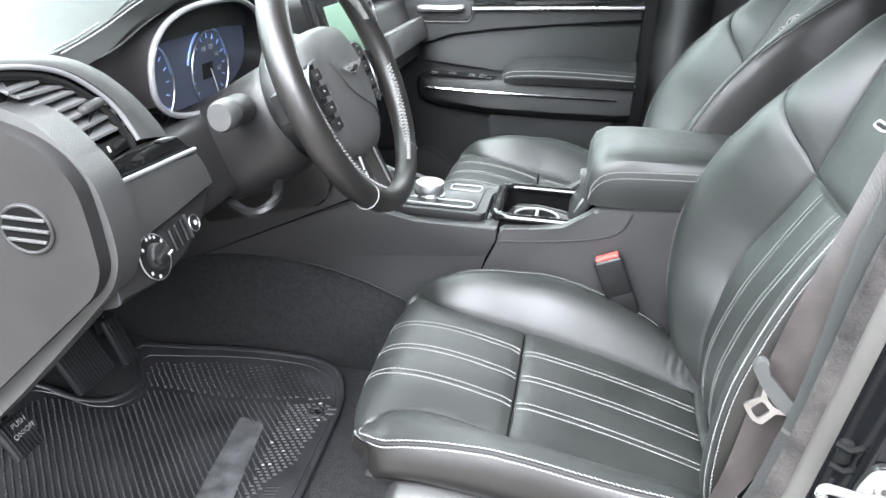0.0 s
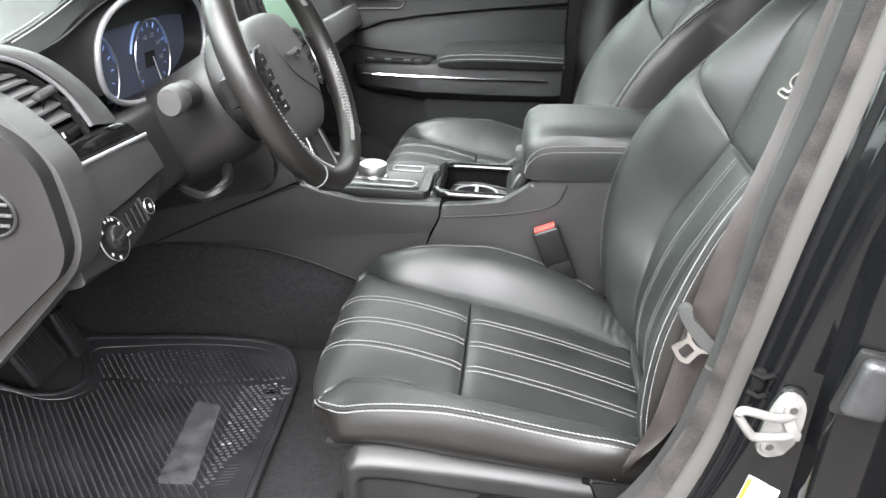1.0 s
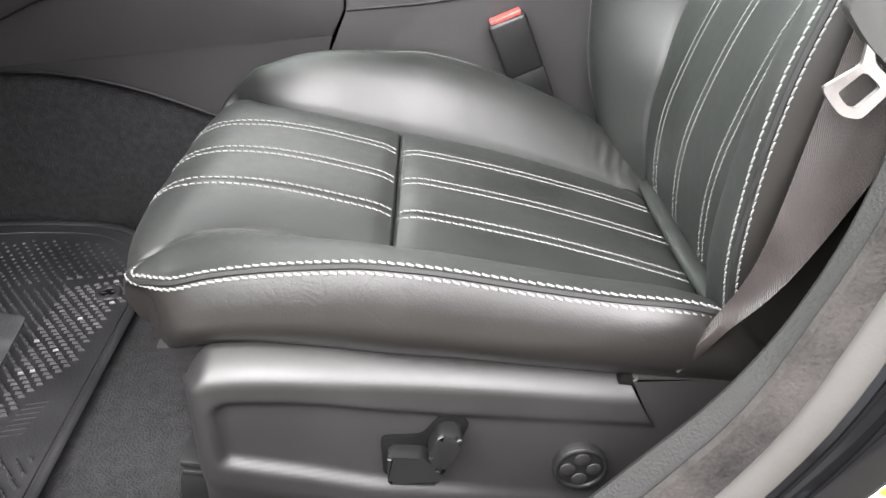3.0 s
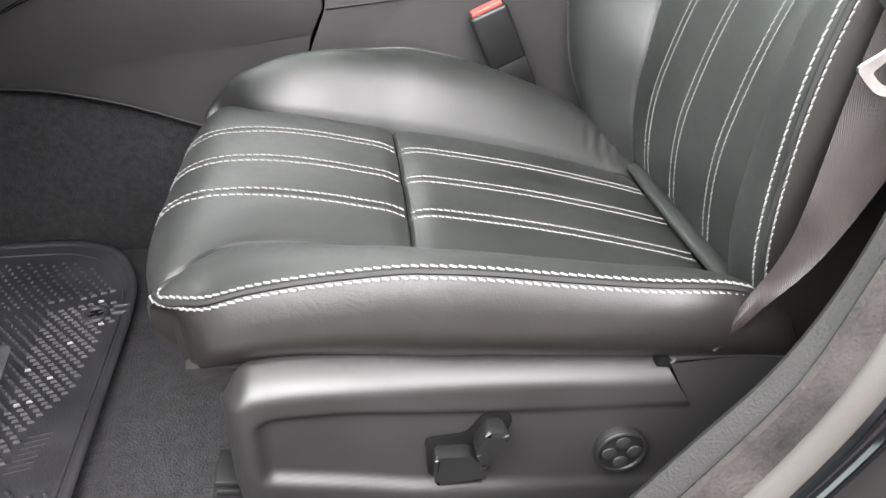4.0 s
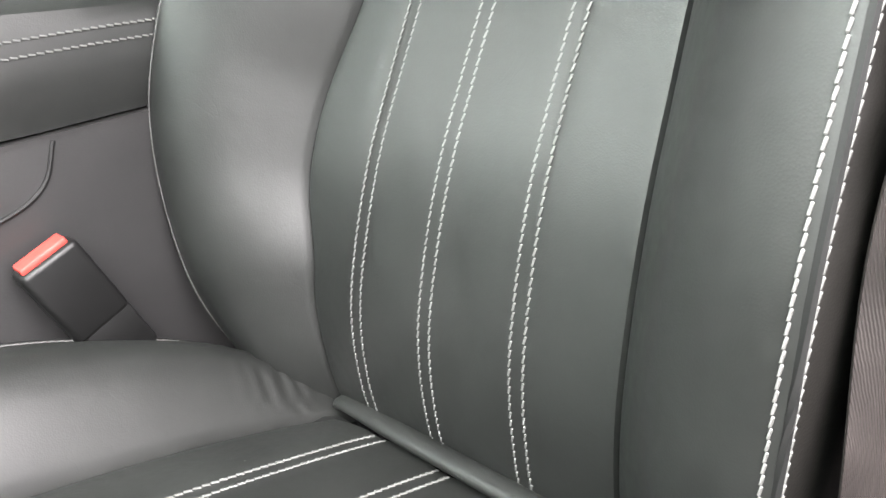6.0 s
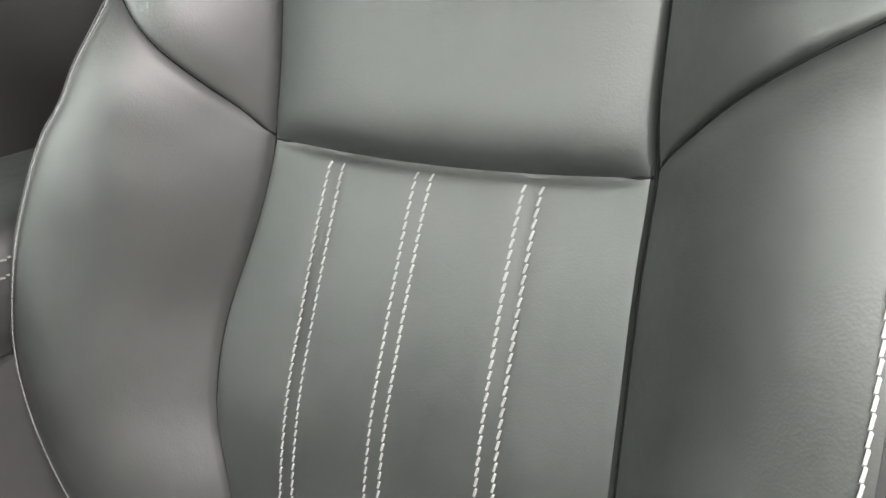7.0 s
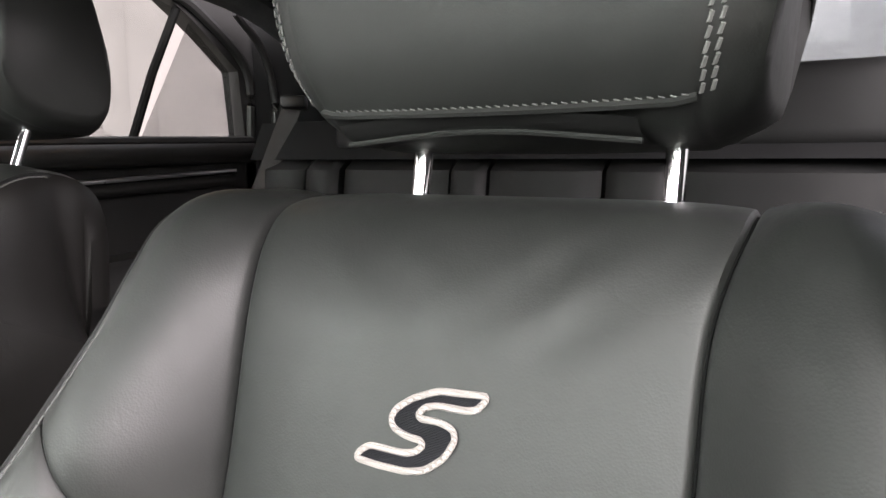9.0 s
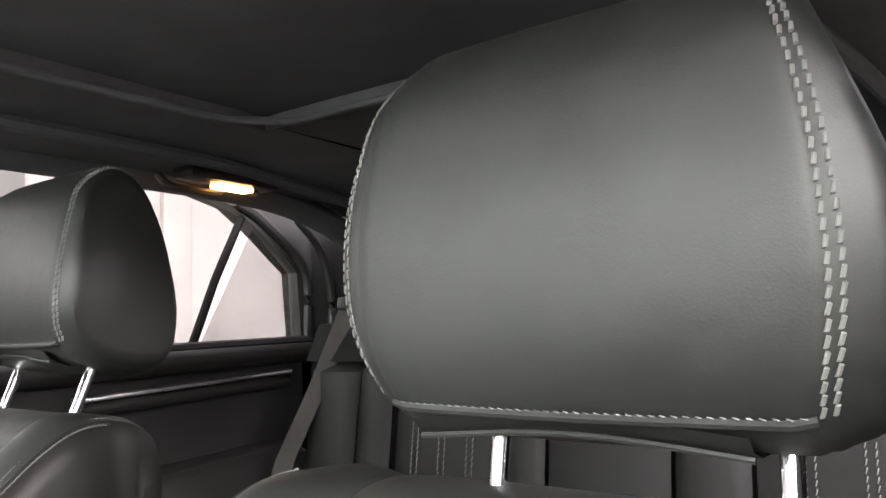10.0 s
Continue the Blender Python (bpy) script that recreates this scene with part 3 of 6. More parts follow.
class Cushion:
    """The top of a seat cushion as a surface: station along it, place across it."""

    def __init__(self):
        s = sorted(set(list(np.linspace(0, 11.4, 50)) + list(np.linspace(11.4, 12.6, 49)) + list(np.linspace(12.6, 15.5, 16)) + list(np.linspace(15.5, 19, 50))))
        self.s, self.t = s, rows_along(CUSHION, s)
        self.n = [normal_2d(self.t, k) for k in range(len(s))]
        self.arc = np.r_[0, np.cumsum(np.hypot(np.diff(self.t[:, 0]), np.diff(self.t[:, 1])))]
        self.seam = float(np.interp(12.0, s, self.arc))

    def across(self, k):
        """(y, rise) from the door side to the console side, with the number of the strip that each belongs to."""
        x, z, ys, we, hn, hf, deep = self.t[k]
        d = self.arc[k] - self.seam
        groove = -.0075 * math.exp(-(d / .0016) ** 2) - .0045 * math.exp(-(d / .012) ** 2)
        out = []
        for side, h in ((-1, hn), (1, hf)):
            half = []
            deepest = max(0.0, min(1.0, (we - ys) / .05))
            full = 1.7 if side > 0 else 0.7
            for b in (0, .12, .24, .36, .44, .48, .50, .52, .56, .65, .75, .85, .92, .955, .975, .99, 1.0):
                y = b * ys
                dip = sum(-.0022 * math.exp(-((y - abs(q)) / .006) ** 2) for q in (0, .068)) * ease((self.arc[k] - .18) / .03)
                edge = -.010 * b**4 - .009 * deepest * math.exp(-((1 - b) * ys / .0020) ** 2)
                half.append((side * y, (groove * (1 - .6 * b**8) if abs(d) < .05 else 0) + dip + edge, 0))
            for b in (.015, .035, .06, .10, .18, .28, .42, .56, .70, .82, .92, 1.0):
                rise = -.010 + (h + .010) * (1 - (1 - b) ** (2.3 if side > 0 else 1.5)) + .010 * full * deepest * math.sin(math.pi * min(1, b * 1.08)) ** 1.0
                rise -= .009 * deepest * math.exp(-(b * (we - ys) / .0020) ** 2)
                if side > 0:
                    rise += .0027 * math.exp(-((x - .655) / .032) ** 2) * math.sin(x * 410 + 60 * (x - .66) * b + b * 9 + 4 * math.sin(b * 7)) * (.55 + .45 * math.sin(x * 170 + b * 21)) * math.sin(math.pi * min(1, b * 1.2)) * (1 - .6 * b)
                half.append((side * (ys + (we - ys) * b), rise, 1))
            for dy, dh in ((.0025, -.004), (.006, -.011), (.010, -.024)):
                half.append((side * (we + dy), h + dh, 2))
            for b, dy in ((.35, .0115), (.6, .011), (.82, .007), (.94, .001), (1.0, -.010)):
                half.append((side * (we + dy), (h - .024) * (1 - b) - deep * b, 2))
            out.append(half)
        near, far = out
        return near[::-1] + far[1:]

    def point(self, k, y, rise):
        x, z = self.t[k][:2]
        round_off = .010 * (max(0.0, -y - .08) / .11) ** 2.5 * (1 - ease((x - .20) / .09))
        return Vector((x + round_off, y, z)) + self.n[k] * rise

    def line(self, pick):
        """Points and normals along the cushion at a chosen column: pick(k) gives (y, rise)."""
        return [self.point(k, *pick(k)) for k in range(len(self.s))]

    def on(self, s, y, lift=.0006):
        """A place on the top at a fractional station."""
        k = min(int(np.searchsorted(self.s, s)), len(self.s) - 1)
        f = (s - self.s[k - 1]) / (self.s[k] - self.s[k - 1])
        a, b = (self.point(q, y, self.rise_at(q, y) + lift) for q in (k - 1, k))
        return a.lerp(b, f)

    def rise_at(self, k, y):
        c = self.across(k)
        return float(np.interp(y, [a[0] for a in c if a[2] < 2], [a[1] for a in c if a[2] < 2]))


EDGE_SWELL = curve_through((0, 1.5, 3, 4, 5, 6, 7, 8, 9, 10, 11, 12, 13, 14, 15, 17), (0, 0, .012, .022, .027, .020, .005, -.007, -.016, -.023, -.019, -.005, .011, .017, .0165, .012))


class Back:
    """The front of a backrest as a surface. The rows of its mesh follow the cross seam and its two rising wings."""

    CENTRE = (0, .12, .24, .36, .44, .48, .50, .52, .56, .62, .70, .78, .85, .90, .94, .965, .98, .99, 1.0)
    WING = [.008, .018, .03, .05, .08, .12, .17, .23, .30, .37, .44, .51, .58, .65, .72, .79, .86, .92, .96, 1.0]

    def __init__(self):
        s = np.linspace(0, len(BACKREST) - 1, 400)
        t = rows_along(BACKREST, s)
        self.table, self.arcs = t, np.r_[0, np.cumsum(np.hypot(np.diff(t[:, 0]), np.diff(t[:, 1])))]
        self.crown = float(self.arcs[int(np.argmax(t[:, 1]))])
        front = self.arcs <= self.crown
        self.arc_at = lambda z: float(np.interp(z, t[front, 1][12:], self.arcs[front][12:]))
        self.seam, self.top = self.arc_at(.831), float(self.arcs[-1])
        near = [.002 * q for q in range(9)] + [.020, .025, .031, .038]
        self.rows = sorted(set([round(v, 5) for v in list(np.linspace(0, self.seam - .045, 34)) + [self.seam + sgn * q for q in near for sgn in (-1, 1)] + list(np.linspace(self.seam + .045, self.top, 60))]))
        self.cut = int(np.argmin([abs(v - self.seam) for v in self.rows]))

    def crease(self, b, wing, side=-1):
        """Where the seam crosses a column: b runs over the panel, or over the wing."""
        return self.seam + (.006 + (.066 * b**.72 if side < 0 else .088 * b**.88) if wing else .006 * b * b)

    def arc(self, i, c):
        """Row i, shifted so that the seam's row lies on the seam."""
        a, s = self.rows[i], self.seam
        shift = c - s
        fade = 1 - ease(abs(a - s) / (.30 if a < s else self.crown + .02 - s))
        return a + shift * fade

    def values(self, arc):
        return [float(np.interp(arc, self.arcs, self.table[:, q])) for q in range(6)]

    def normal(self, arc):
        a, b = self.values(max(arc - .004, 0)), self.values(min(arc + .004, self.top))
        d = Vector((b[0] - a[0], 0, b[1] - a[1])).normalized()
        return Vector((-d.z, 0, d.x))

    def place(self, arc, y, rise):
        x, z = self.values(arc)[:2]
        return Vector((x, y, z)) + self.normal(arc) * rise

    def panel(self, arc, y):
        """The rise of the middle panels."""
        ys = self.values(arc)[2]
        b = min(abs(y) / ys, 1.0)
        d = arc - self.crease(b, False)
        inner = 1 - b**6
        low = ease((.27 + d) / .05)
        if d <= 0:
            r = -.008 * math.exp(d / .0025) * inner - .006 * math.exp(d / .03) * inner
            r += sum(-.0014 * math.exp(-((y - q) / .005) ** 2) for q, _ in BACK_ROWS) * low
        else:
            r = (-.010 + .022 * (1 - math.exp(-d / .010))) * math.exp(-d / .085) * inner
        if d > .10:
            r += .0011 * math.sin(150 * (.8 * y + d)) * math.exp(-((y + .055) / .05) ** 2 - ((d - .19) / .05) ** 2)
            r += .0007 * math.sin(190 * (.6 * y - d)) * math.exp(-((y - .03) / .04) ** 2 - ((d - .20) / .04) ** 2)
        return r - .003 * b**6 - .0045 * math.exp(-((1 - b) * ys / .0016) ** 2)

    def wing_rise(self, arc, b, side):
        x, z, ys, we, h, deep = self.values(arc)
        d = arc - self.crease(b, True, side)
        fold = (.25 + .75 * ease(b / .22)) * -.0085 * math.exp(-abs(d) / .0022) - (.25 + .75 * ease(b / .22)) * .0065 * math.exp(-(d / .020) ** 2)
        r = -.003 + (h + .003) * (1 - (1 - b) ** 1.35) + .016 * math.sin(math.pi * b) * (1 - .7 * ease((arc - self.crown + .06) / .05))
        if arc < self.crown - .01:
            r += fold * (1 - .75 * b**3)
        return r - .0045 * math.exp(-(b * (we - ys) / .0016) ** 2)

    def outer(self, arc, side):
        """The edge's half width; the console side is bent to fit the camera's view."""
        x, z, ys, we = self.values(arc)[:4]
        if side < 0:
            return we
        row = float(np.interp(arc, self.arcs, np.linspace(0, len(BACKREST) - 1, len(self.arcs))))
        return we + EDGE_SWELL(row)

    def half(self, arc, side):
        """The panel's half width, varied on each side to fit the camera's view."""
        x, z, ys = self.values(arc)[:3]
        return ys + (.0035 * ease((z - .81) / .10) * (1 - ease((z - .90) / .12)) - .005 * ease((z - .92) / .11) if side < 0 else .006 * ease((z - .50) / .08) * (1 - ease((z - .69) / .08)) + .019 * ease((.835 - z) / .12) * ease((z - .58) / .09))

    def centre_grid(self, lo, hi):
        grid = []
        cols = [-b for b in self.CENTRE[:0:-1]] + list(self.CENTRE)
        for i in range(lo, hi):
            row = []
            for b in cols:
                a = self.arc(i, self.crease(abs(b), False))
                y = b * self.half(a, b)
                row.append(self.place(a, y, self.panel(a, b * self.values(a)[2])))
            grid.append(row)
        return grid

    def wing_grid(self, side):
        grid = []
        for i in range(len(self.rows)):
            a = self.arc(i, self.crease(1, False))
            row = [self.place(a, side * self.half(a, side), self.panel(a, self.values(a)[2]))]
            for b in self.WING:
                a = self.arc(i, self.crease(b, True, side))
                v = self.values(a)
                row.append(self.place(a, side * (self.half(a, side) + (self.outer(a, side) - self.half(a, side)) * b), self.wing_rise(a, b, side)))
            grid.append(row)
        return grid

    def shell_grid(self, side):
        grid = []
        for i in range(len(self.rows)):
            a = self.arc(i, self.crease(1, True, side))
            x, z, ys, we, h, deep = self.values(a)
            we = self.outer(a, side)
            edge = [(we, self.wing_rise(a, 1.0, side))] + [(we + dy, h + dh) for dy, dh in ((.003, -.005), (.0065, -.013), (.009, -.026))]
            row = [self.place(a, side * y, r) for y, r in edge]
            if z < .925 and a < self.crown:
                run = [(we + dy, (h - .026) * (1 - b) - deep * b) for b, dy in ((.3, .010), (.6, .008), (.85, .001), (.95, -.010))]
                run += [((we - .01) * b, -deep - .004) for b in (.85, .6, .3, 0)]
                row += [self.place(a, side * y, r) for y, r in run]
            else:
                core = Vector((.945, side * (we + .004), .872))
                row += [row[3].lerp(core, b) for b in (.3, .6, .85, 1.0)]
                row += [Vector((.945, side * (we - .01) * b, .872)) for b in (.85, .6, .3, 0)]
            grid.append(row)
        return grid

    def at(self, z, y, lift=0.0):
        """A place on the middle panel at a height."""
        a = self.arc_at(z)
        return self.place(a, y, self.panel(a, y) + lift)


def strip(surface, rows, pick):
    """Part of a surface: chosen rows, and the run of columns whose strip number and side fit."""
    grid = []
    for k in rows:
        cols = surface.across(k)
        ids = [j for j, c in enumerate(cols) if pick(j, c)]
        lo, hi = max(0, min(ids)), min(len(cols) - 1, max(ids))
        grid.append([surface.point(k, *cols[j][:2]) for j in range(lo, hi + 1)])
    return sheet(grid)


def emblem_outline(back, lift):
    """A slanted, flowing curve with two long flat ends: its outline, laid on the upper panel."""
    line = [(155, 95), (39, 89), (-24, 64), (-65, 35), (-77, 10), (-65, -9), (-29, -21), (10, -23), (20, -33), (3, -50), (-24, -58), (-123, -58), (-147, -76), (-155, -93), (-97, -97), (-13, -96), (34, -84), (79, -48), (98, -6), (87, 14), (55, 23), (3, 22), (-6, 30), (8, 48), (39, 57), (108, 57), (137, 62), (155, 84)]
    ring = round_outline(line, 16, 3)
    return ring, [back.at(.9492 + b * .000200, -.0025 - a * .000208, lift) for a, b in ring]


def headrest_profile(n=40):
    pts = [(.869, 1.098), (.857, 1.118), (.850, 1.150), (.849, 1.190), (.854, 1.232), (.864, 1.268), (.900, 1.300), (.934, 1.292), (.956, 1.250), (.972, 1.190), (.989, 1.130), (.993, 1.092), (.972, 1.076), (.922, 1.076), (.885, 1.086)]
    loop = pts + [pts[0]]
    return [(p.x, p.z) for p in spline([(a, 0, b) for a, b in loop], n + 1)[:-1]]


HR_WIDTH = curve_through([1.06, 1.10, 1.13, 1.16, 1.20, 1.24, 1.27, 1.31], [.116, .121, .127, .130, .128, .121, .113, .100])


def headrest_point(x, z, f, grow=0.0):
    cx, cz = .914, 1.186
    b = abs(f)
    k = 1.0 if b < .80 else .80 + .20 * math.sqrt(max(0.0, 1 - ((b - .80) / .20) ** 2))
    k -= .012 * math.exp(-((b - .86) / .02) ** 2)
    bow = 1 - .02 * f * f
    lobe = -.011 * ease((-f - .925) / .075) * (1 - .6 * ease((z - 1.14) / .12))
    return Vector((cx + (x - cx) * k * bow + grow * (-1 if x < cx else 1), f * HR_WIDTH(z) - .007 + lobe, cz + (z - cz) * k * bow))


def front_seat(label, at, slide, lift, recline, shift=(0, 0, 0), raised=0.0):
    """A leather sports seat. The backrest leans back by recline degrees about its hinge."""
    seat = thing("front_seat", label, "car seat", (slide, at, lift), "front seats")
    cu, ba = Cushion(), Back()
    hinge = Vector((.70, 0, .45))
    lean = Matrix.Translation(hinge + Vector(shift)) @ Matrix.Rotation(radians(recline), 4, "Y") @ Matrix.Translation(-hinge)
    n = len(cu.s)
    cut = int(np.argmin(np.abs(np.array(cu.s) - 12.0)))
    last = int(np.argmin(np.abs(np.array(cu.s) - 18.0)))
    mid = lambda j, c: c[2] == 0
    part("cushion_front_panel", strip(cu, range(0, cut + 1), mid), LEATHER, seat)
    part("cushion_rear_panel", strip(cu, range(cut, last), mid), LEATHER, seat)
    for side, tag in ((-1, "door side"), (1, "console side")):
        bolster = []
        panel = []
        for k in range(n):
            cols = [c for c in cu.across(k) if c[0] * side > 0]
            cols.sort(key=lambda c: (c[2], abs(c[0]) if c[2] < 2 else 0))
            ins = [c for c in cols if c[2] == 0]
            bol = [c for c in cols if c[2] == 1]
            sid = [c for c in cu.across(k) if c[0] * side > 0 and c[2] == 2]
            if side < 0:
                sid = sid[::-1]
            bolster.append([cu.point(k, *c[:2]) for c in [max(ins, key=lambda c: abs(c[0]))] + bol])
            x, z, ys, we, hn, hf, deep = cu.t[k]
            h = hn if side < 0 else hf
            roll = [cu.point(k, side * (we + dy * ease((x - .19) / .06)), h + dh * ease((z - .45) / .08)) for dy, dh in ((0, 0), (.0025, -.004), (.006, -.011), (.010, -.020))]
            low = min(roll[-1].z, SIDE_LOW(roll[-1].x))
            run = [Vector((roll[-1].x, roll[-1].y + side * dy * ease((x - .19) / .10), roll[-1].z + (low - roll[-1].z) * b)) for b, dy in ((.25, .0040), (.5, .0035), (.75, -.004), (.92, -.014), (1.0, -.026))]
            panel.append([bolster[-1][-1]] + roll[1:] + run)
        part("cushion_bolster", sheet(bolster), LEATHER, seat)
        part("cushion_side_panel", sheet(panel), LEATHER_SIDE, seat)
    lip = []
    for x in np.linspace(.238, .640, 30):
        y = -float(np.interp(x, cu.t[12:, 0], cu.t[12:, 3])) + .003 + .012 * ease((.30 - x) / .07)
        z, tall = SIDE_LOW(x) + .001, .005 + .012 * ease((.29 - x) / .06) * ease((x - .236) / .02)
        lip.append([(x, y + .014, z), (x, y, z), (x, y - .003, z - .002), (x, y - .002, z - tall), (x, y + .014, z - tall - .001)])
    part("under_trim", sheet(lip), PLASTIC, seat, "plastic lip under the cushion")
    # sewn rows on the cushion, in pairs, interrupted by the cross seam
    up = Vector((-.1, 0, 1))
    ks = [k for k in range(n) if cu.arc[k] > .135]
    for y0 in ROWS_Y:
        for d in (-PAIR, PAIR):
            for run in ([k for k in ks if k <= cut - 2], [k for k in ks if cut + 2 <= k <= last]):
                pts = [cu.point(k, y0 + d, cu.rise_at(k, y0 + d)) for k in run]
                part("stitching", stitches(pts, up if run[0] > cut else (lambda p: Vector((-.9 + 4.5 * (p.x - .19), 0, 1)) if p.x < .39 else up)), THREAD, seat, "white contrast stitching")
    # the doubled seam along the outer edge, with its cord; on the door side it curls round the front tip
    tip_row = int(np.argmin(np.abs(np.array(cu.s) - 6.05)))
    for side in (-1, 1):
        run = [k for k in range(tip_row, n) if (.238 if side < 0 else .212) < cu.t[k][0] < .630]
        pick = lambda k, dy, dr: (side * (cu.t[k][3] + dy), (cu.t[k][4] if side < 0 else cu.t[k][5]) + dr)
        curl = lambda line: [cu.on(q, y) for q, y in line] if side < 0 else []
        lead_a = curl(((6.10, -.1772), (5.86, -.1798), (5.68, -.1838), (5.80, -.1885), (6.3, -.1928)))
        lead_b = curl(((6.3, -.1742), (5.75, -.1770), (5.38, -.1785), (5.24, -.1815)))
        lead_c = curl(((6.7, -.1715), (6.1, -.1765), (5.72, -.1788), (5.58, -.1825)))
        if side < 0:
            lead_b += [cu.point(tip_row - q, -(cu.t[tip_row - q][3] + dy), cu.t[tip_row - q][4] - dr) for q, dy, dr in ((2, .0014, .0022), (-1, .0028, .0036))]
            lead_c += [cu.point(tip_row - q, -(cu.t[tip_row - q][3] + dy), cu.t[tip_row - q][4] - dr) for q, dy, dr in ((1, .0002, .0008), (-2, .0010, .0018))]
        face = Vector((0, side * .75, .8))
        line_a = spline(lead_a + [cu.point(k, *pick(k, -.0036, .0006)) for k in run], 160)
        line_b = spline(lead_b + [cu.point(k, *pick(k, .0034, -.0042)) for k in run], 160)
        line_c = spline(lead_c + [cu.point(k, *pick(k, .0004, -.0010)) for k in run], 160)
        part("stitching", stitches(line_a, face, .0062, .0057, .00095), THREAD, seat, "white contrast stitching")
        part("stitching", stitches(line_b, Vector((-.15, side, .35)), .0062, .0057, .00095), THREAD, seat, "white contrast stitching")
        part("piping", tube(line_c, .0026, 6), PIPING, seat)
    # the rolled rear edge of the cushion and its gathered corners
    roll = spline([(.702, .134, .462), (.698, .118, .470), (.690, .05, .477), (.688, -.02, .479), (.688, -.09, .480), (.685, -.14, .487), (.675, -.175, .505), (.660, -.20, .528)], 30)
    part("rear_roll", tube(roll, [.004, .007] + [.0105] * 24 + [.010, .008, .006, .004], 14, squash=.6), LEATHER, seat)
    # backrest
    part("lower_back_panel", moved(sheet(ba.centre_grid(0, ba.cut + 1)), lean), LEATHER, seat)
    part("upper_back_panel", moved(sheet(ba.centre_grid(ba.cut, len(ba.rows))), lean), LEATHER, seat)
    for side in (-1, 1):
        part("backrest_bolster", moved(sheet(ba.wing_grid(side)), lean), LEATHER, seat)
        part("backrest_shell", moved(sheet(ba.shell_grid(side)), lean), LEATHER_SIDE, seat)
        run = np.linspace(ba.arc_at(.50), ba.crown - .012, 70)
        edge = lambda a, dy, dr: ba.place(a, side * (ba.outer(a, side) + dy), ba.values(a)[4] + dr)
        for dy, dr in ((-.0040, .0012) if side < 0 else (-.0062, .0022), (.0030, -.0042)):
            part("stitching", moved(stitches([edge(a, dy, dr) for a in run], Vector((-.8, side * .6, .1)), .0056, .0054, .00078, slant=.07), lean), THREAD, seat, "white contrast stitching")
        part("piping", moved(tube([edge(a, .0012, -.002) for a in run], .0024, 6), lean), PIPING, seat)
    for y0, fan in BACK_ROWS:
        for d in (-.0053, .0053):
            y1 = y0 + d
            run = np.linspace(ba.arc_at(.462), ba.crease(abs(y1) / .128, False) - .004, 60)
            sway = lambda z: .0035 * math.sin(math.pi * min(max((.84 - z) / .32, 0), 1))
            pts = [ba.place(a, y1 + fan * ease((.83 - ba.values(a)[1]) / .33) + sway(ba.values(a)[1]), ba.panel(a, y1)) for a in run]
            part("stitching", moved(stitches(pts, Vector((-1, 0, .25)), .0060, .0056, .00088), lean), THREAD, seat, "white contrast stitching")
    # Dark cords in the grooves, painting the shade of seams and folds.
    seam_shade = lambda name, pts, r=.0011: part(name, tube(pts, r, 6), SHADE_TRIM_BLACK, seat)
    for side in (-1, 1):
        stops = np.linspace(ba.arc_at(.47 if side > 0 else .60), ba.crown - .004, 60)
        seam_shade("seam", [lean @ ba.place(a, side * ba.half(a, side), ba.panel(a, ba.values(a)[2]) + .0010) for a in stops])
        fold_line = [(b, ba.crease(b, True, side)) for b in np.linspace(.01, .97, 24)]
        seam_shade("seam", [lean @ ba.place(a, side * (ba.half(a, side) + (ba.outer(a, side) - ba.half(a, side)) * b), ba.wing_rise(a, b, side) + .0008) for b, a in fold_line], .0009)
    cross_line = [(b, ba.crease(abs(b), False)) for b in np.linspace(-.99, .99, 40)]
    seam_shade("seam", [lean @ ba.place(a, b * ba.half(a, b), ba.panel(a, b * ba.values(a)[2]) + .0012) for b, a in cross_line])
    seam_shade("seam", [cu.point(cut, y, cu.rise_at(cut, y) + .0010) for y in np.linspace(-.138, .138, 40)])
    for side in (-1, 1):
        seam_shade("seam", [cu.point(k, side * cu.t[k][2], cu.rise_at(k, side * cu.t[k][2]) + .0010) for k in range(n) if 6.6 < cu.s[k] < 17.2], .0010)
    flat, ring = emblem_outline(ba, .0013)
    part("embroidery_border", tube([lean @ p for p in ring], .0017, 8, closed=True, squash=.5, up=(-.95, 0, .3)), EMBROIDERY, seat, "pale embroidered border of the emblem")
    bm = bmesh.new()
    vs = [bm.verts.new(lean @ p) for p in emblem_outline(ba, .0009)[1]]
    for tri in tessellate_polygon([[Vector((a, b, 0)) for a, b in flat]]):
        bm.faces.new([vs[q] for q in tri])
    part("embroidery_fill", bm, EMBROIDERY_DARK, seat, "dark embroidered fill of the emblem")
    core = [ba.place(a, 0, -.022) for a in np.linspace(ba.arc_at(.60), ba.top, 40)]
    part("backrest_core", moved(prism([(q.x, q.z) for q in core] + [(.93, .60)], "y", -.170, .170, .020, 4), lean), LEATHER_SIDE, seat)
    # headrest
    prof = headrest_profile()
    seat_lean, lean = lean, lean @ Matrix.Translation((raised * .25, 0, raised))
    fs = [-1, -.985, -.96, -.93, -.90, -.875, -.86, -.845, -.82, -.78] + list(np.linspace(-.7, .7, 15)) + [.78, .82, .845, .86, .875, .90, .93, .96, .985, 1]
    head = part("headrest", moved(loft([[headrest_point(x, z, f) for x, z in prof] for f in fs]), lean), LEATHER, seat)
    front = [(x, z) for x, z in headrest_profile(160) if x < .935 and z > 1.099 or x < .88 and z > 1.097]
    front.sort(key=lambda p: math.atan2(p[1] - 1.18, -(p[0] - .94)))
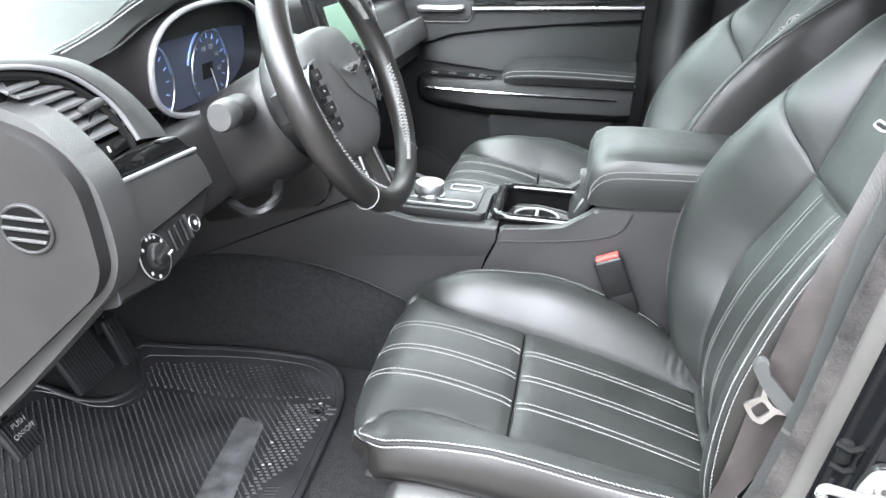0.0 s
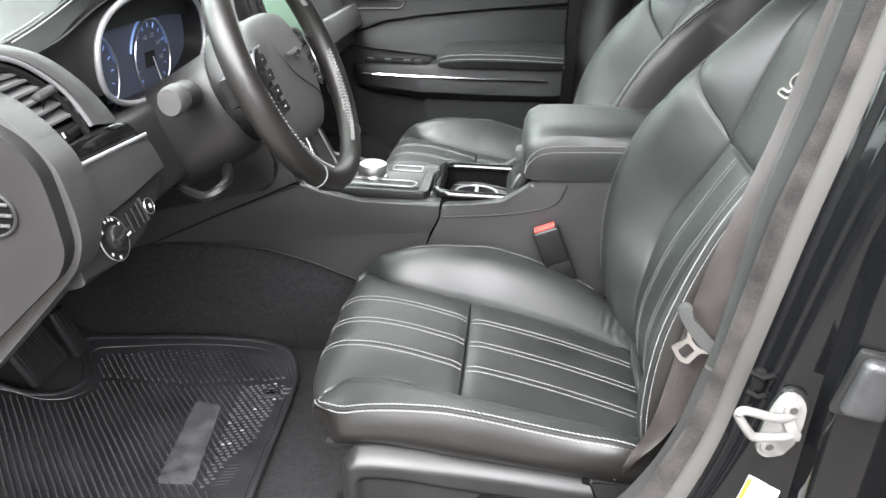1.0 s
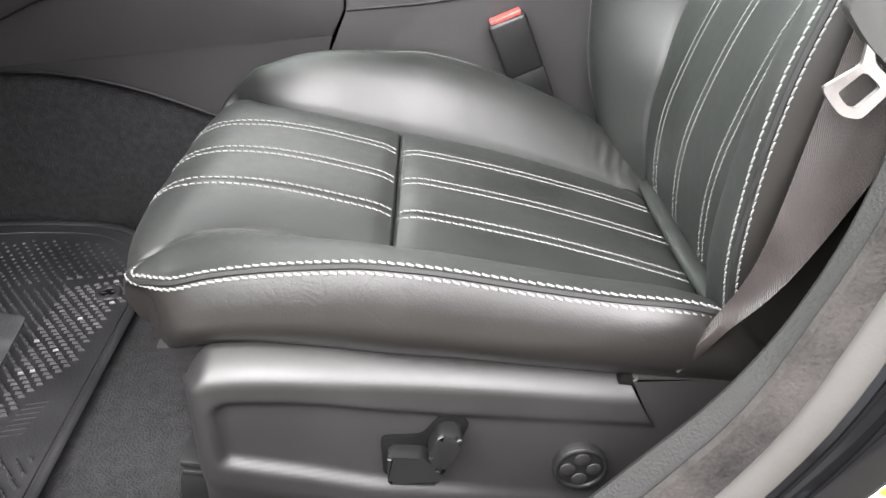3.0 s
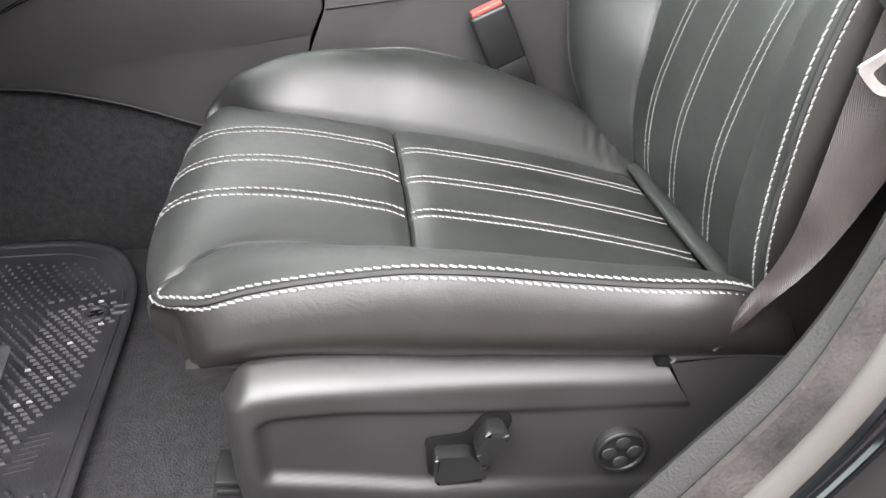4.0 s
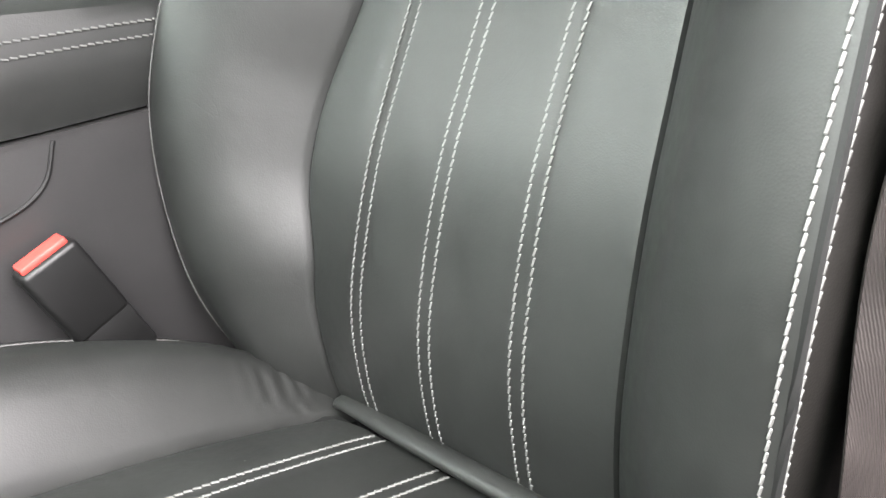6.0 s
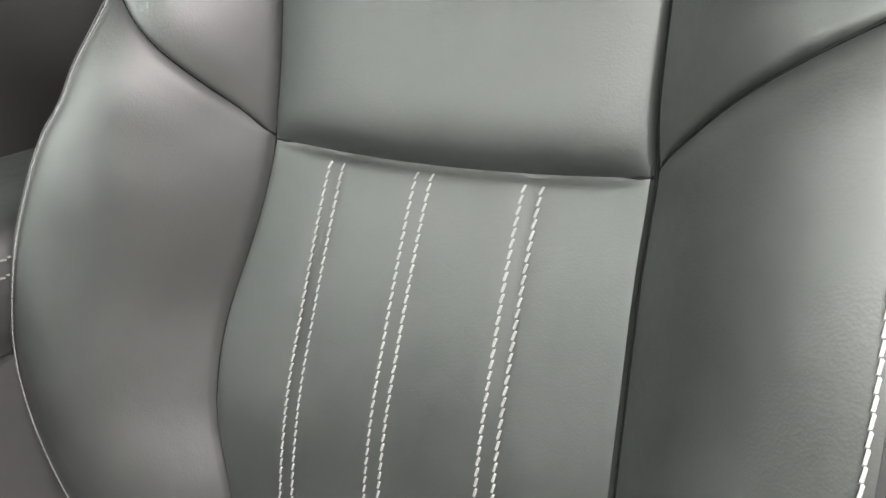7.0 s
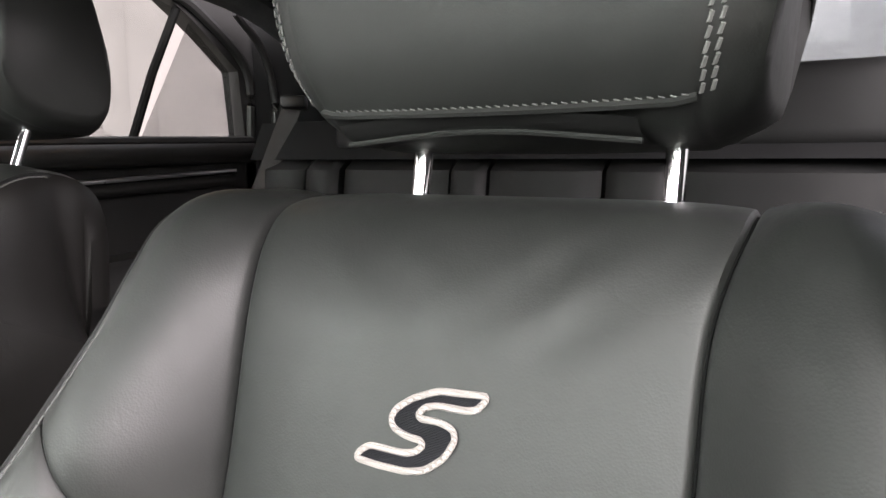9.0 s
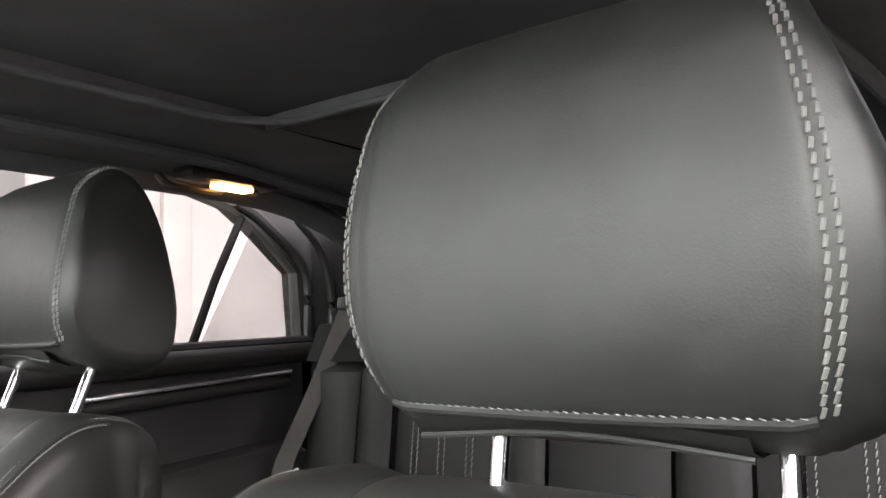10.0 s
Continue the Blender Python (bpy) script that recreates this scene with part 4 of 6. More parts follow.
    for side in (-1, 1):
        for f in ((.872, .910) if side < 0 else (.93, .97)):
            pts = [headrest_point(x, z, side * f) for x, z in front]
            part("stitching", moved(stitches(pts, lambda p: (Vector((p.x - .94, 0, p.z - 1.18)).normalized() + Vector((0, side * .8, 0))).normalized()), lean), THREAD, head, "white contrast stitching")
    hem = [headrest_point(.868, 1.097, f) + Vector((-.001, 0, 0)) for f in np.linspace(-.86, .86, 24)]
    part("hem", moved(tube(hem, .0022, 6), lean), LEATHER, head)
    sewn = [headrest_point(.8665, 1.0995, f) + Vector((-.0006, 0, 0)) for f in np.linspace(-.84, .84, 40)]
    part("stitching", moved(stitches(sewn, Vector((-1, 0, -.2)), .0050, .0030, .00038), lean), THREAD, head, "white contrast stitching")
    edge = [Vector((.8775, y, 1.0835 + .004 * math.cos(y * 24))) for y in np.linspace(-.085, .085, 16)]
    part("flap_edge", moved(tube(edge, .0016, 6), lean), LEATHER, head)
    flap = [[Vector((x, y, z + .004 * math.cos(y * 24))) for y in np.linspace(-.085, .085, 16)] for x, z in ((.868, 1.094), (.876, 1.087), (.892, 1.082), (.932, 1.080))]
    part("flap", moved(sheet(flap), lean), PIPING, head)
    lean = seat_lean
    for y in (-.0915, .0600):
        post = part("post", moved(tube([(.908, y, 1.03), (.915, y, 1.06), (.930, y, 1.13)], .0056, 16), lean), CHROME, seat, "chrome headrest post")
        part("guide", moved(can(.0095, .006, (.9105, y, 1.047), (0, 14, 0), 20, bevel=.003), lean), PLASTIC_SMOOTH, post)
    return seat, lean


COVER_TOP = curve_through([.270, .280, .292, .330, .420, .500, .580], [.478, .496, .5055, .5085, .5070, .5030, .4965])
RECESS_TOP = curve_through([.290, .305, .340, .424, .500, .620], [.468, .4765, .4775, .471, .467, .461])
RECESS_LOW = curve_through([.285, .300, .350, .411, .620], [.412, .409, .400, .388, .372])


def seat_base(seat, side):
    """The plastic side cover with its switches, and the rails."""
    y = side * .236

    def shell(x, z):
        """How far the cover stands out: a rounded rim, and a hollow face that runs out to the rear."""
        edge = min(COVER_TOP(x) - z, (x - .268) * 1.0)
        rim = .026 * (1 - max(0.0, 1 - edge / .020) ** 2.2)
        hollow = ease((RECESS_TOP(x) - z) / .010) * ease((z - RECESS_LOW(x)) / .012) * ease((x - .290) / .010)
        slack = .0075 - .0045 * ease((x - .38) / .16)
        below = .006 * ease((RECESS_LOW(x) - .012 - z) / .03)
        return rim - slack * hollow - below

    rows = []
    for u in np.linspace(0, 1, 70) ** 1.25:
        row = []
        for v in np.linspace(0, 1, 64):
            z = .335 + (COVER_TOP(.268 + .33 * u) - .335) * (1 - (1 - v) ** 1.15)
            x = .268 + u * (.312 + .055 * min(1, max(0, (.4985 - z) / .09)))
            row.append((x, y + side * (shell(x, min(z, COVER_TOP(x))) - .010), min(z, COVER_TOP(x))))
        rows.append([(row[0][0], y - side * .012, row[0][2])] + row + [(row[-1][0], y - side * .014, row[-1][2] - .001)])
    base = part("side_cover", sheet(rows), PLASTIC, seat)
    cap_out = [(.5835, .499), (.640, .497), (.676, .492), (.700, .470), (.705, .335), (.652, .335), (.640, .400), (.600, .466)]
    part("rear_cover", prism(round_outline(cap_out, .005), "y", *sorted((y + side * .012, y - side * .010)), .004), PLASTIC, seat)
    yf = y + side * .0115
    # Near-black block that paints the shade of a belt slot.
    pocket = round_outline([(.576, .4905), (.579, .498), (.640, .496), (.646, .488), (.60, .487)], .002)
    part("pocket", prism(pocket, "y", *sorted((y - side * .004, y + side * .0088)), .0003), RECESS_SHADE, seat, "black block painted as the shaded belt slot")
    # Near-black plate painting the shade of a recess round the switches.
    well = round_outline([(.410, .440), (.412, .403), (.457, .402), (.462, .420), (.474, .455), (.467, .463), (.452, .461), (.440, .443)], .005)
    sw = part("seat_switch", prism(well, "y", *sorted((yf - side * .006, yf + side * .0012)), .0008), RECESS_SHADE, base, "seat adjustment switch on a plate painted as a shaded recess")
    bar = round_outline([(.4155, .4345), (.4155, .4065), (.4535, .4055), (.4535, .4225), (.440, .4335)], .003)
    part("slider", prism(bar, "y", *sorted((yf, yf + side * .014)), .004, 3), PLASTIC_SMOOTH, sw)
    tilt = round_outline([(.4440, .4385), (.4520, .4575), (.4665, .4570), (.4690, .4500), (.4565, .4230), (.4500, .4240)], .003)
    part("lever", prism(tilt, "y", *sorted((yf, yf + side * .017)), .004, 3), PLASTIC_SMOOTH, sw)
    kx, kz = .557, .4185
    knob = part("lumbar_knob", can(.0200, .012, (kx, yf + side * .002, kz), (90, 0, 0), 36, bevel=.002), PLASTIC_SMOOTH, base, "round lumbar switch")
    part("rim", tube([(kx + .0185 * math.cos(a), yf + side * .0085, kz + .0185 * math.sin(a)) for a in np.linspace(0, 2 * math.pi, 36, endpoint=False)], .0018, 8, closed=True, up=(0, 1, 0)), PLASTIC_SMOOTH, knob)
    for a in range(4):
        part("pad", can(.0058, .002, (kx + .0098 * math.cos(a * math.pi / 2), yf + side * .0092, kz + .0098 * math.sin(a * math.pi / 2)), (90, 0, 0), 16, bevel=.001), PLASTIC, knob)
    for yy in (-.19, .19):
        rail = part("rail", box((.52, .034, .022), (.50, yy, .322), bevel=.003), PLASTIC_SMOOTH, seat)
        part("rail_foot", box((.045, .040, .050), (.262, yy - .0, .333), (0, 8, 0), .004), PLASTIC_SMOOTH, rail)
        for k in range(2):
            part("rail_clip", box((.020, .036, .006), (.256, yy - .004, .362 + .010 * k), (0, 8, 0), .002), PLASTIC_SMOOTH, rail)
    part("seat_pan", box((.42, .40, .09), (.49, 0, .415), bevel=.02), PIPING, seat)
    part("front_tray", prism(round_outline([(.262, .466), (.268, .488), (.60, .478), (.60, .42), (.31, .40), (.280, .43)], .014), "y", -.170, .170, .014, 3), PLASTIC, seat)


SEAT_Y = -.008
driver_seat, drv_lean = front_seat("black leather front seat with white stitching and an embroidered backrest", SEAT_Y, 0, 0, 0)
seat_base(driver_seat, -1)
passenger_seat, pas_lean = front_seat("black leather passenger seat, leaning back further, beside the console", .680, -.028, .050, 9.0, (-.012, 0, -.002), .020)
seat_base(passenger_seat, 1)

# ---- dashboard ----
def face(y, z, out=0.0):
    """A place on the sloping face of the dashboard."""
    return (.035 - .35 * (z - .80) + out * .94, y, z + out * .33)


def plate(pts, out, thick, bevel=.003):
    """A plate laid on the dashboard face."""
    bm = bmesh.new()
    low = [bm.verts.new(face(y, z, out - thick)) for y, z in pts]
    high = [bm.verts.new(face(y, z, out)) for y, z in pts]
    bm.faces.new(low)
    bm.faces.new(high)
    for i in range(len(pts)):
        j = (i + 1) % len(pts)
        bm.faces.new((low[i], low[j], high[j], high[i]))
    if bevel:
        e = [x for x in bm.edges if x.verts[0] in high and x.verts[1] in high]
        bmesh.ops.bevel(bm, geom=e, offset=bevel, segments=2, profile=.5, affect="EDGES")
    return bm


dash = thing("dashboard", "black dashboard with stitched top, vents and instrument hood", "dashboard", (0, 0, 0))
low = [(-.62, .68), (-.12, .735), (-.01, .772), (.018, .788), (.010, .815), (-.012, .865), (-.04, .93), (-.16, .95), (-.62, .93)]
part("body", prism(round_outline(low, .012), "y", .235, 1.17, .006), PLASTIC, dash)
low2 = low[:5] + [(-.020, .880), (-.035, .888), (-.12, .865), (-.62, .86)]
part("body", prism(round_outline(low2, .012), "y", -.345, .235, .006), PLASTIC, dash)
# soft top over the driver's end and, further across, to the far door
top = []
for y in np.linspace(-.36, 1.17, 30):
    hood = .050 * math.exp(-((y - .03) / .19) ** 4)
    edge = -.045 - .02 * ease((y + .30) / .2)
    top.append([(-.64, y, .965), (-.5, y, .992), (-.34, y, 1.004 + hood * .3), (-.20, y, 1.012 + hood * .8), (-.10, y, 1.012 + hood), (edge, y, 1.002 + hood), (edge + .012, y, .985 + hood * .85), (edge, y, .955 + hood * .5)])
part("soft_top", sheet(top), DASH_TOP, dash, "stitched leatherette top")
seam = [(-.040, -.275, 1.000), (-.048, -.222, 1.006), (-.053, -.172, 1.015), (-.052, -.127, 1.028), (-.048, -.087, 1.040), (-.048, -.02, 1.054), (-.050, .06, 1.058)]
for dx in (0, -.013):
    pts = [Vector(p) + Vector((dx, 0, .002 + dx * -.05)) for p in spline(seam, 40)]
    part("stitching", stitches(pts, (0, 0, 1), pitch=.008, length=.0065, r=.0010), THREAD, dash, "white contrast stitching")
part("seam", tube([Vector(p) + Vector((-.0065, 0, .0012)) for p in spline(seam, 40)], .0020, 6), PIPING, dash)
# end cap that faces the open door
cap_in = [(-.34, .99), (-.07, .970), (-.026, .959), (-.001, .951), (.023, .936), (.040, .913), (.047, .877), (.051, .833), (.040, .808), (-.012, .758), (-.092, .680), (-.20, .58), (-.34, .58)]
cap_out = [(-.34, 1.0), (-.046, .977), (-.014, .966), (.005, .9555), (.0275, .934), (.0455, .912), (.056, .867), (.058, .836), (.047, .806), (-.002, .751), (-.075, .672), (-.127, .619), (-.20, .55), (-.34, .55)]
part("end_band", prism(round_outline(cap_out, .014, 4), "y", -.374, -.336, .006, 3), PLASTIC_GREY, dash, "grained charcoal band round the end panel")
endcap = part("end_cap", prism(round_outline(cap_in, .018, 4), "y", -.392, -.3745, .009, 4), END_PANEL, dash, "smooth charcoal end panel with a round outlet")
ring = [(-.015 + .0255 * math.cos(a), -.3925, .869 + .0225 * math.sin(a)) for a in np.linspace(0, 2 * math.pi, 36, endpoint=False)]
outlet = part("outlet", tube(ring, .0022, 8, closed=True, up=(0, 1, 0)), PLASTIC, endcap)
# Flat black disc in place of a recess: its shade is painted.
part("dark_throat", moved(can(.0245, .002, (0, 0, 0), (90, 0, 0), 30), Matrix.Translation((-.015, -.3925, .869)) @ Matrix.Diagonal((1.02, 1, .90, 1))), RECESS_SHADE, outlet)
for k in range(3):
    w = (.0215, .0235, .0195)[k]
    part("slat", box((w * 2, .004, .0032), (-.015, -.3940, .8795 - .0105 * k), bevel=.001), PLASTIC_GREY, outlet)
# textured band, gloss strip and lower switch panel
part("trim_band", plate([(-.318, .846), (-.325, .822), (-.229, .8262), (-.138, .830), (-.141, .856), (-.148, .8715), (-.290, .8785), (-.309, .893)], .009, .03, .004), PLASTIC_GREY, dash, "grained charcoal band")
part("gloss_strip", plate([(-.290, .8815), (-.147, .8755), (-.164, .894), (-.189, .900), (-.237, .9025), (-.289, .9005), (-.309, .8945)], .004, .02), GLOSS, dash, "gloss black strip")
part("silver_edge", tube([face(-.291, .8800, .0085), face(-.22, .8768, .0085), face(-.148, .8735, .0085)], .0026, 8), SILVER, dash, "satin silver edge")
part("mirror_chip", plate([(-.208, .8985), (-.194, .8935), (-.173, .8925), (-.190, .8975)], .0062, .004, .001), SATIN, dash)
panel = part("switch_panel", plate([(-.36, .781), (-.284, .7765), (-.233, .781), (-.192, .797), (-.158, .813), (-.139, .8285), (-.229, .8247), (-.325, .8205), (-.352, .81)], .002, .03, .005), PLASTIC, dash)


def on_face(bm, y, z, out, spin=0):
    """Turn something built round the z axis so that it stands out from the dashboard face."""
    m = Matrix.Translation(face(y, z, out)) @ Matrix.Rotation(radians(70.7), 4, "Y") @ Matrix.Rotation(radians(spin), 4, "Z")
    return moved(bm, m)


KY, KZ = -.289, .8005
knob = part("lamp_switch", on_face(can(.0245, .006, seg=36, bevel=.002), KY, KZ, .003), PLASTIC_SMOOTH, panel, "round headlamp switch")
part("dial_ring", on_face(tube([(.0245 * math.cos(a), .0245 * math.sin(a), 0) for a in np.linspace(0, 6.28, 30, endpoint=False)], .0008, 6, closed=True), KY, KZ, .005), SATIN, knob)
part("dial", on_face(can(.0150, .010, seg=30, r2=.0135, bevel=.002), KY, KZ, .009), PLASTIC, knob)
part("grip", on_face(box((.008, .030, .010), bevel=.003), KY, KZ, .016, 8), PLASTIC_SMOOTH, knob)
part("marker", on_face(box((.002, .008, .001)), KY + .004, KZ, .0213, 8), WHITE_PRINT, knob)
for a in (30, 62, 80, 100, 140, 215, 250):
    part("symbol", on_face(box((.0034, .0028, .0006)), KY + .0200 * math.cos(radians(a)), KZ + .0200 * math.sin(radians(a)), .0064, 0), WHITE_PRINT, knob)
for k in range(3):
    wheel_dim = part("dimmer", on_face(box((.024, .0075, .006), bevel=.002), -.2475 + .0125 * k, .8035 + .0008 * k, .003), PLASTIC_SMOOTH, panel, "ribbed dimmer wheel")
    part("bar", on_face(box((.024, .0014, .002)), -.2525 + .0125 * k, .8035 + .0008 * k, .0060), SATIN, wheel_dim)
part("dimmer_rim", on_face(box((.028, .0014, .003)), -.2145, .8055, .004), SATIN, panel)
btn = part("release_button", on_face(can(.0092, .005, seg=26, bevel=.0015), -.2020, .8045, .003), PLASTIC_SMOOTH, panel, "round release button")
part("button_ring", on_face(tube([(.0096 * math.cos(a), .0096 * math.sin(a), 0) for a in np.linspace(0, 6.28, 24, endpoint=False)], .0007, 6, closed=True), -.2020, .8045, .0045), SATIN, btn)
part("symbol", on_face(box((.005, .004, .0008), bevel=.0), -.2020, .8045, .0058), WHITE_PRINT, btn)
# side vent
# The plate behind the slats is near-black, painting the vent's inner shade.
vent = part("side_vent", plate([(-.303, .9005), (-.238, .912), (-.236, .920), (-.248, .943), (-.268, .965), (-.294, .983), (-.324, .994), (-.365, .998), (-.374, .978), (-.345, .950), (-.318, .915)], -.012, .012, .001), RECESS_SHADE, dash, "air vent with slats paled as if skylit and a silver rim")
rim = [(-.385, 1.003), (-.361, 1.003), (-.324, .996), (-.294, .985), (-.268, .967), (-.248, .945), (-.238, .922), (-.234, .908)]
rim_line = [tuple(q)[:2] for q in spline([(a, b, 0) for a, b in rim], 40)]
part("silver_rim", tube([face(y, z, .005) for y, z in rim_line], .0026, 8), SILVER, vent, "satin silver rim")
part("inner_lip", tube([face(y - .007, z - .005, .001) for y, z in rim_line], .0042, 8), PLASTIC_SMOOTH, vent)
outer = [tuple(q)[:2] for q in spline([(a, b, 0) for a, b in ((-.392, 1.018), (-.365, 1.017), (-.318, 1.012), (-.270, 1.004), (-.225, .985), (-.185, .950), (-.160, .915), (-.152, .893))], 40)]
part("shoulder", sheet([[face(y0 + (y1 - y0) * k, z0 + (z1 - z0) * k, o) for k, o in ((0, .001), (.10, .0065), (.35, .006), (.7, .000), (1.0, -.016), (1.05, -.05))] for (y0, z0), (y1, z1) in zip(rim_line, outer)]), PLASTIC_GREY, vent, "grained charcoal surround")
part("face", plate([(-.303, .899), (-.236, .905), (-.236, .9185), (-.312, .9175)], -.001, .02, .002), PLASTIC_SMOOTH, vent)
lines = ((-.367, .985, -.327, .987), (-.358, .979, -.297, .978), (-.348, .969, -.280, .971), (-.341, .958, -.268, .961), (-.333, .948, -.252, .952), (-.323, .936, -.243, .941), (-.318, .925, -.238, .927))
for a, za, b, zb in lines:
    ends = [Vector(face(a, za, .000)), Vector(face(b, zb, .000))]
    part("slat", loft([[e + Vector(q) for q in ((.002, 0, -.0026), (.002, 0, .0004), (-.016, 0, .0040), (-.016, 0, .0010))] for e in ends]), SLAT_SKYLIT, vent)
part("vent_knob", on_face(box((.009, .032, .012), bevel=.004), -.280, .953, .005, 6), PLASTIC_GREY, vent)
wheel_v = part("vent_wheel", on_face(box((.0065, .022, .006), bevel=.002), -.2615, .9115, .001, 6), PLASTIC_SMOOTH, vent)
part("bar", on_face(box((.006, .0024, .0012)), -.2775, .9105, .0005, 6), WHITE_PRINT, wheel_v)
part("bar", on_face(box((.006, .0024, .0012)), -.2455, .9120, .0005, 6), WHITE_PRINT, wheel_v)

# instrument cluster in its hood
clus = thing("instrument_cluster", "lit instrument cluster with a bright oval frame", "instruments", (-.045, .010, .937))
oval = lambda a, w, h, dy=0: (0.0, dy + w * math.copysign(abs(math.cos(a)) ** .75, math.cos(a)), h * math.copysign(abs(math.sin(a)) ** .8, math.sin(a)))
loop = [Vector(oval(a, .162, .076 if math.sin(a) > 0 else .062)) + Vector((0, .023, .009)) for a in np.linspace(0, 2 * math.pi, 60, endpoint=False)]
back = bmesh.new()
back.faces.new([back.verts.new(Vector(p) + Vector((-.028, 0, 0))) for p in loop])
part("screen", back, LCD, clus)
part("bezel", tube([p + Vector((.006, 0, 0)) for p in loop], .0040, 8, closed=True, up=(1, 0, 0)), SILVER, clus, "bright frame")
part("shroud", sheet([[p * k + Vector((dx, 0, 0)) for p in loop] for k, dx in ((1.0, -.029), (1.0, .004))], close_v=True), PLASTIC_SMOOTH, clus)
for dy, r in ((.060, .054), (-.098, .054)):
    dial = part("dial", tube([(-.022, dy + r * math.cos(a), r * math.sin(a) - .012) for a in np.linspace(0, 2 * math.pi, 40, endpoint=False)], .0013, 8, closed=True, up=(1, 0, 0)), SATIN, clus)
    part("glow_ring", tube([(-.0262, dy + .058 * math.cos(a), .058 * math.sin(a) - .012) for a in np.linspace(.2, 2.9, 30)], .0016, 6, up=(1, 0, 0)), LCD_BLUE, dial)
    for k in range(13):
        a = math.pi * (1.22 - 1.44 * k / 12)
        part("tick", box((.001, .0016, .007), (-.0255, dy + .046 * math.cos(a), .046 * math.sin(a) - .012), (math.degrees(a) - 90, 0, 0)), LCD_BLUE, dial)
    part("needle", box((.001, .0014, .040), (-.024, dy + .012, -.030), (205, 0, 0)), WHITE_PRINT, dial)
    for k, word in enumerate(("100", "120", "140", "160") if dy > 0 else ()):
        txt = bpy.data.curves.new("numeral", "FONT")
        txt.body, txt.size, txt.align_x, txt.align_y = word, .0095, "CENTER", "CENTER"
        a = math.pi * (.62 - .22 * k)
        ob = new("numeral", txt)
        ob.matrix_world = Matrix.Translation((-.0255, dy + .031 * math.cos(a), .031 * math.sin(a) - .012)) @ pose(0, 0, 0, 90, 0, 90)
        dep = bpy.context.evaluated_depsgraph_get()
        me = bpy.data.meshes.new_from_object(ob.evaluated_get(dep))
        mw = ob.matrix_world.copy()
        bpy.data.objects.remove(ob)
        me.transform(mw)
        me.materials.clear()
        me.materials.append(WHITE_PRINT)
        o2 = new("numeral", me)
        o2.parent = dial
part("display", box((.001, .030, .022), (-.0262, .058, -.014)), PIPING, clus)
part("icon", tube([(-.025, -.108 + a, .012 + b) for a, b in ((-.005, -.008), (.005, -.009), (.006, .008), (-.004, .009))], .0011, 6, closed=True, up=(1, 0, 0)), LCD_ICON, clus)
part("status", box((.001, .016, .006), (-.0255, -.060, -.046)), LCD_BLUE, clus)
# dark walls of the hood, from the frame to the stitched edge of the top
brow = [Vector(p) - Vector((-.045, .010, .937)) for p in ((-.012, -.296, .915), (-.014, -.286, .945), (-.024, -.272, .976), (-.034, -.235, .988), (-.040, -.185, .994), (-.042, -.140, 1.006), (-.040, -.100, 1.018), (-.040, -.03, 1.033), (-.042, .06, 1.036), (-.042, .14, 1.026), (-.044, .20, 1.002), (-.044, .25, .95), (-.030, .25, .89))]
walls = []
for k, q in enumerate(spline(brow, 30)):
    a = math.pi * (1.14 - 1.22 * k / 29)
    p = Vector(oval(a, .162, .076 if math.sin(a) > 0 else .062)) + Vector((.004, .023, .009))
    walls.append([p, p.lerp(q, .12) + Vector((-.012, 0, 0)), p.lerp(q, .5) + Vector((-.016, 0, 0)), p.lerp(q, .85) + Vector((-.006, 0, 0)), q])
part("hood", sheet(walls), END_PANEL, clus, "dark inner walls of the hood")
chin = [[Vector((.004, .023 + .150 * c, -.040 - .014 * abs(c))) * 1.0, Vector((.030, .023 + .152 * c, -.052 - .030 * abs(c))), Vector((.034, .023 + .150 * c, -.075 - .020 * abs(c)))] for c in np.linspace(-1, 1, 21)]
part("chin", sheet(chin), PLASTIC_SMOOTH, clus)

# centre stack with the screen, switches and far vent
stack = thing("centre_stack", "centre stack with a lit touch screen between vents", "console", (0, 0, 0))
part("body", prism(round_outline([(-.20, .60), (.03, .66), (.05, .70), (-.005, .86), (-.03, 1.0), (-.10, 1.02), (-.20, 1.0)], .015), "y", .245, .575, .006), PLASTIC, stack)
part("fascia", plate([(.262, .80), (.548, .80), (.548, .995), (.262, .995)], .052, .02), GLOSS, stack, "gloss black fascia")
part("screen", plate([(.300, .862), (.510, .862), (.510, .975), (.300, .975)], .0545, .006, .001), SCREEN, stack, "lit map screen")
for k in range(6):
    part("button", on_face(box((.010, .022, .008), bevel=.002), .305 + .040 * k, .835, .057), PLASTIC_SMOOTH, stack)
for k in range(2):
    part("dial", on_face(can(.016, .018, seg=28, bevel=.002), .290 + .23 * k, .775, .050), SATIN, stack)
part("outlet", plate([(.590, .90), (.590, .975), (.70, .975), (.715, .94), (.69, .90)], .004, .02), PIPING, dash)
for k in range(4):
    part("slat", tube([face(.592, .912 + .017 * k, .008), face(.700, .914 + .016 * k, .008)], .004, 8, squash=.4), PLASTIC_GREY, dash)
part("outlet_rim", tube([face(y, z, .006) for y, z in [tuple(p)[:2] for p in spline([(.586, .895, 0), (.586, .98, 0), (.70, .98, 0), (.722, .94, 0), (.694, .895, 0), (.586, .895, 0)], 40)]], .0028, 8), SATIN, dash)
part("passenger_band", plate([(.60, .83), (1.16, .83), (1.16, .885), (.60, .885)], .012, .03, .005), PLASTIC_GREY, dash)

# steering column
col = thing("steering_column", "black steering column cowl with its stalk", "steering column", (0, 0, 0))
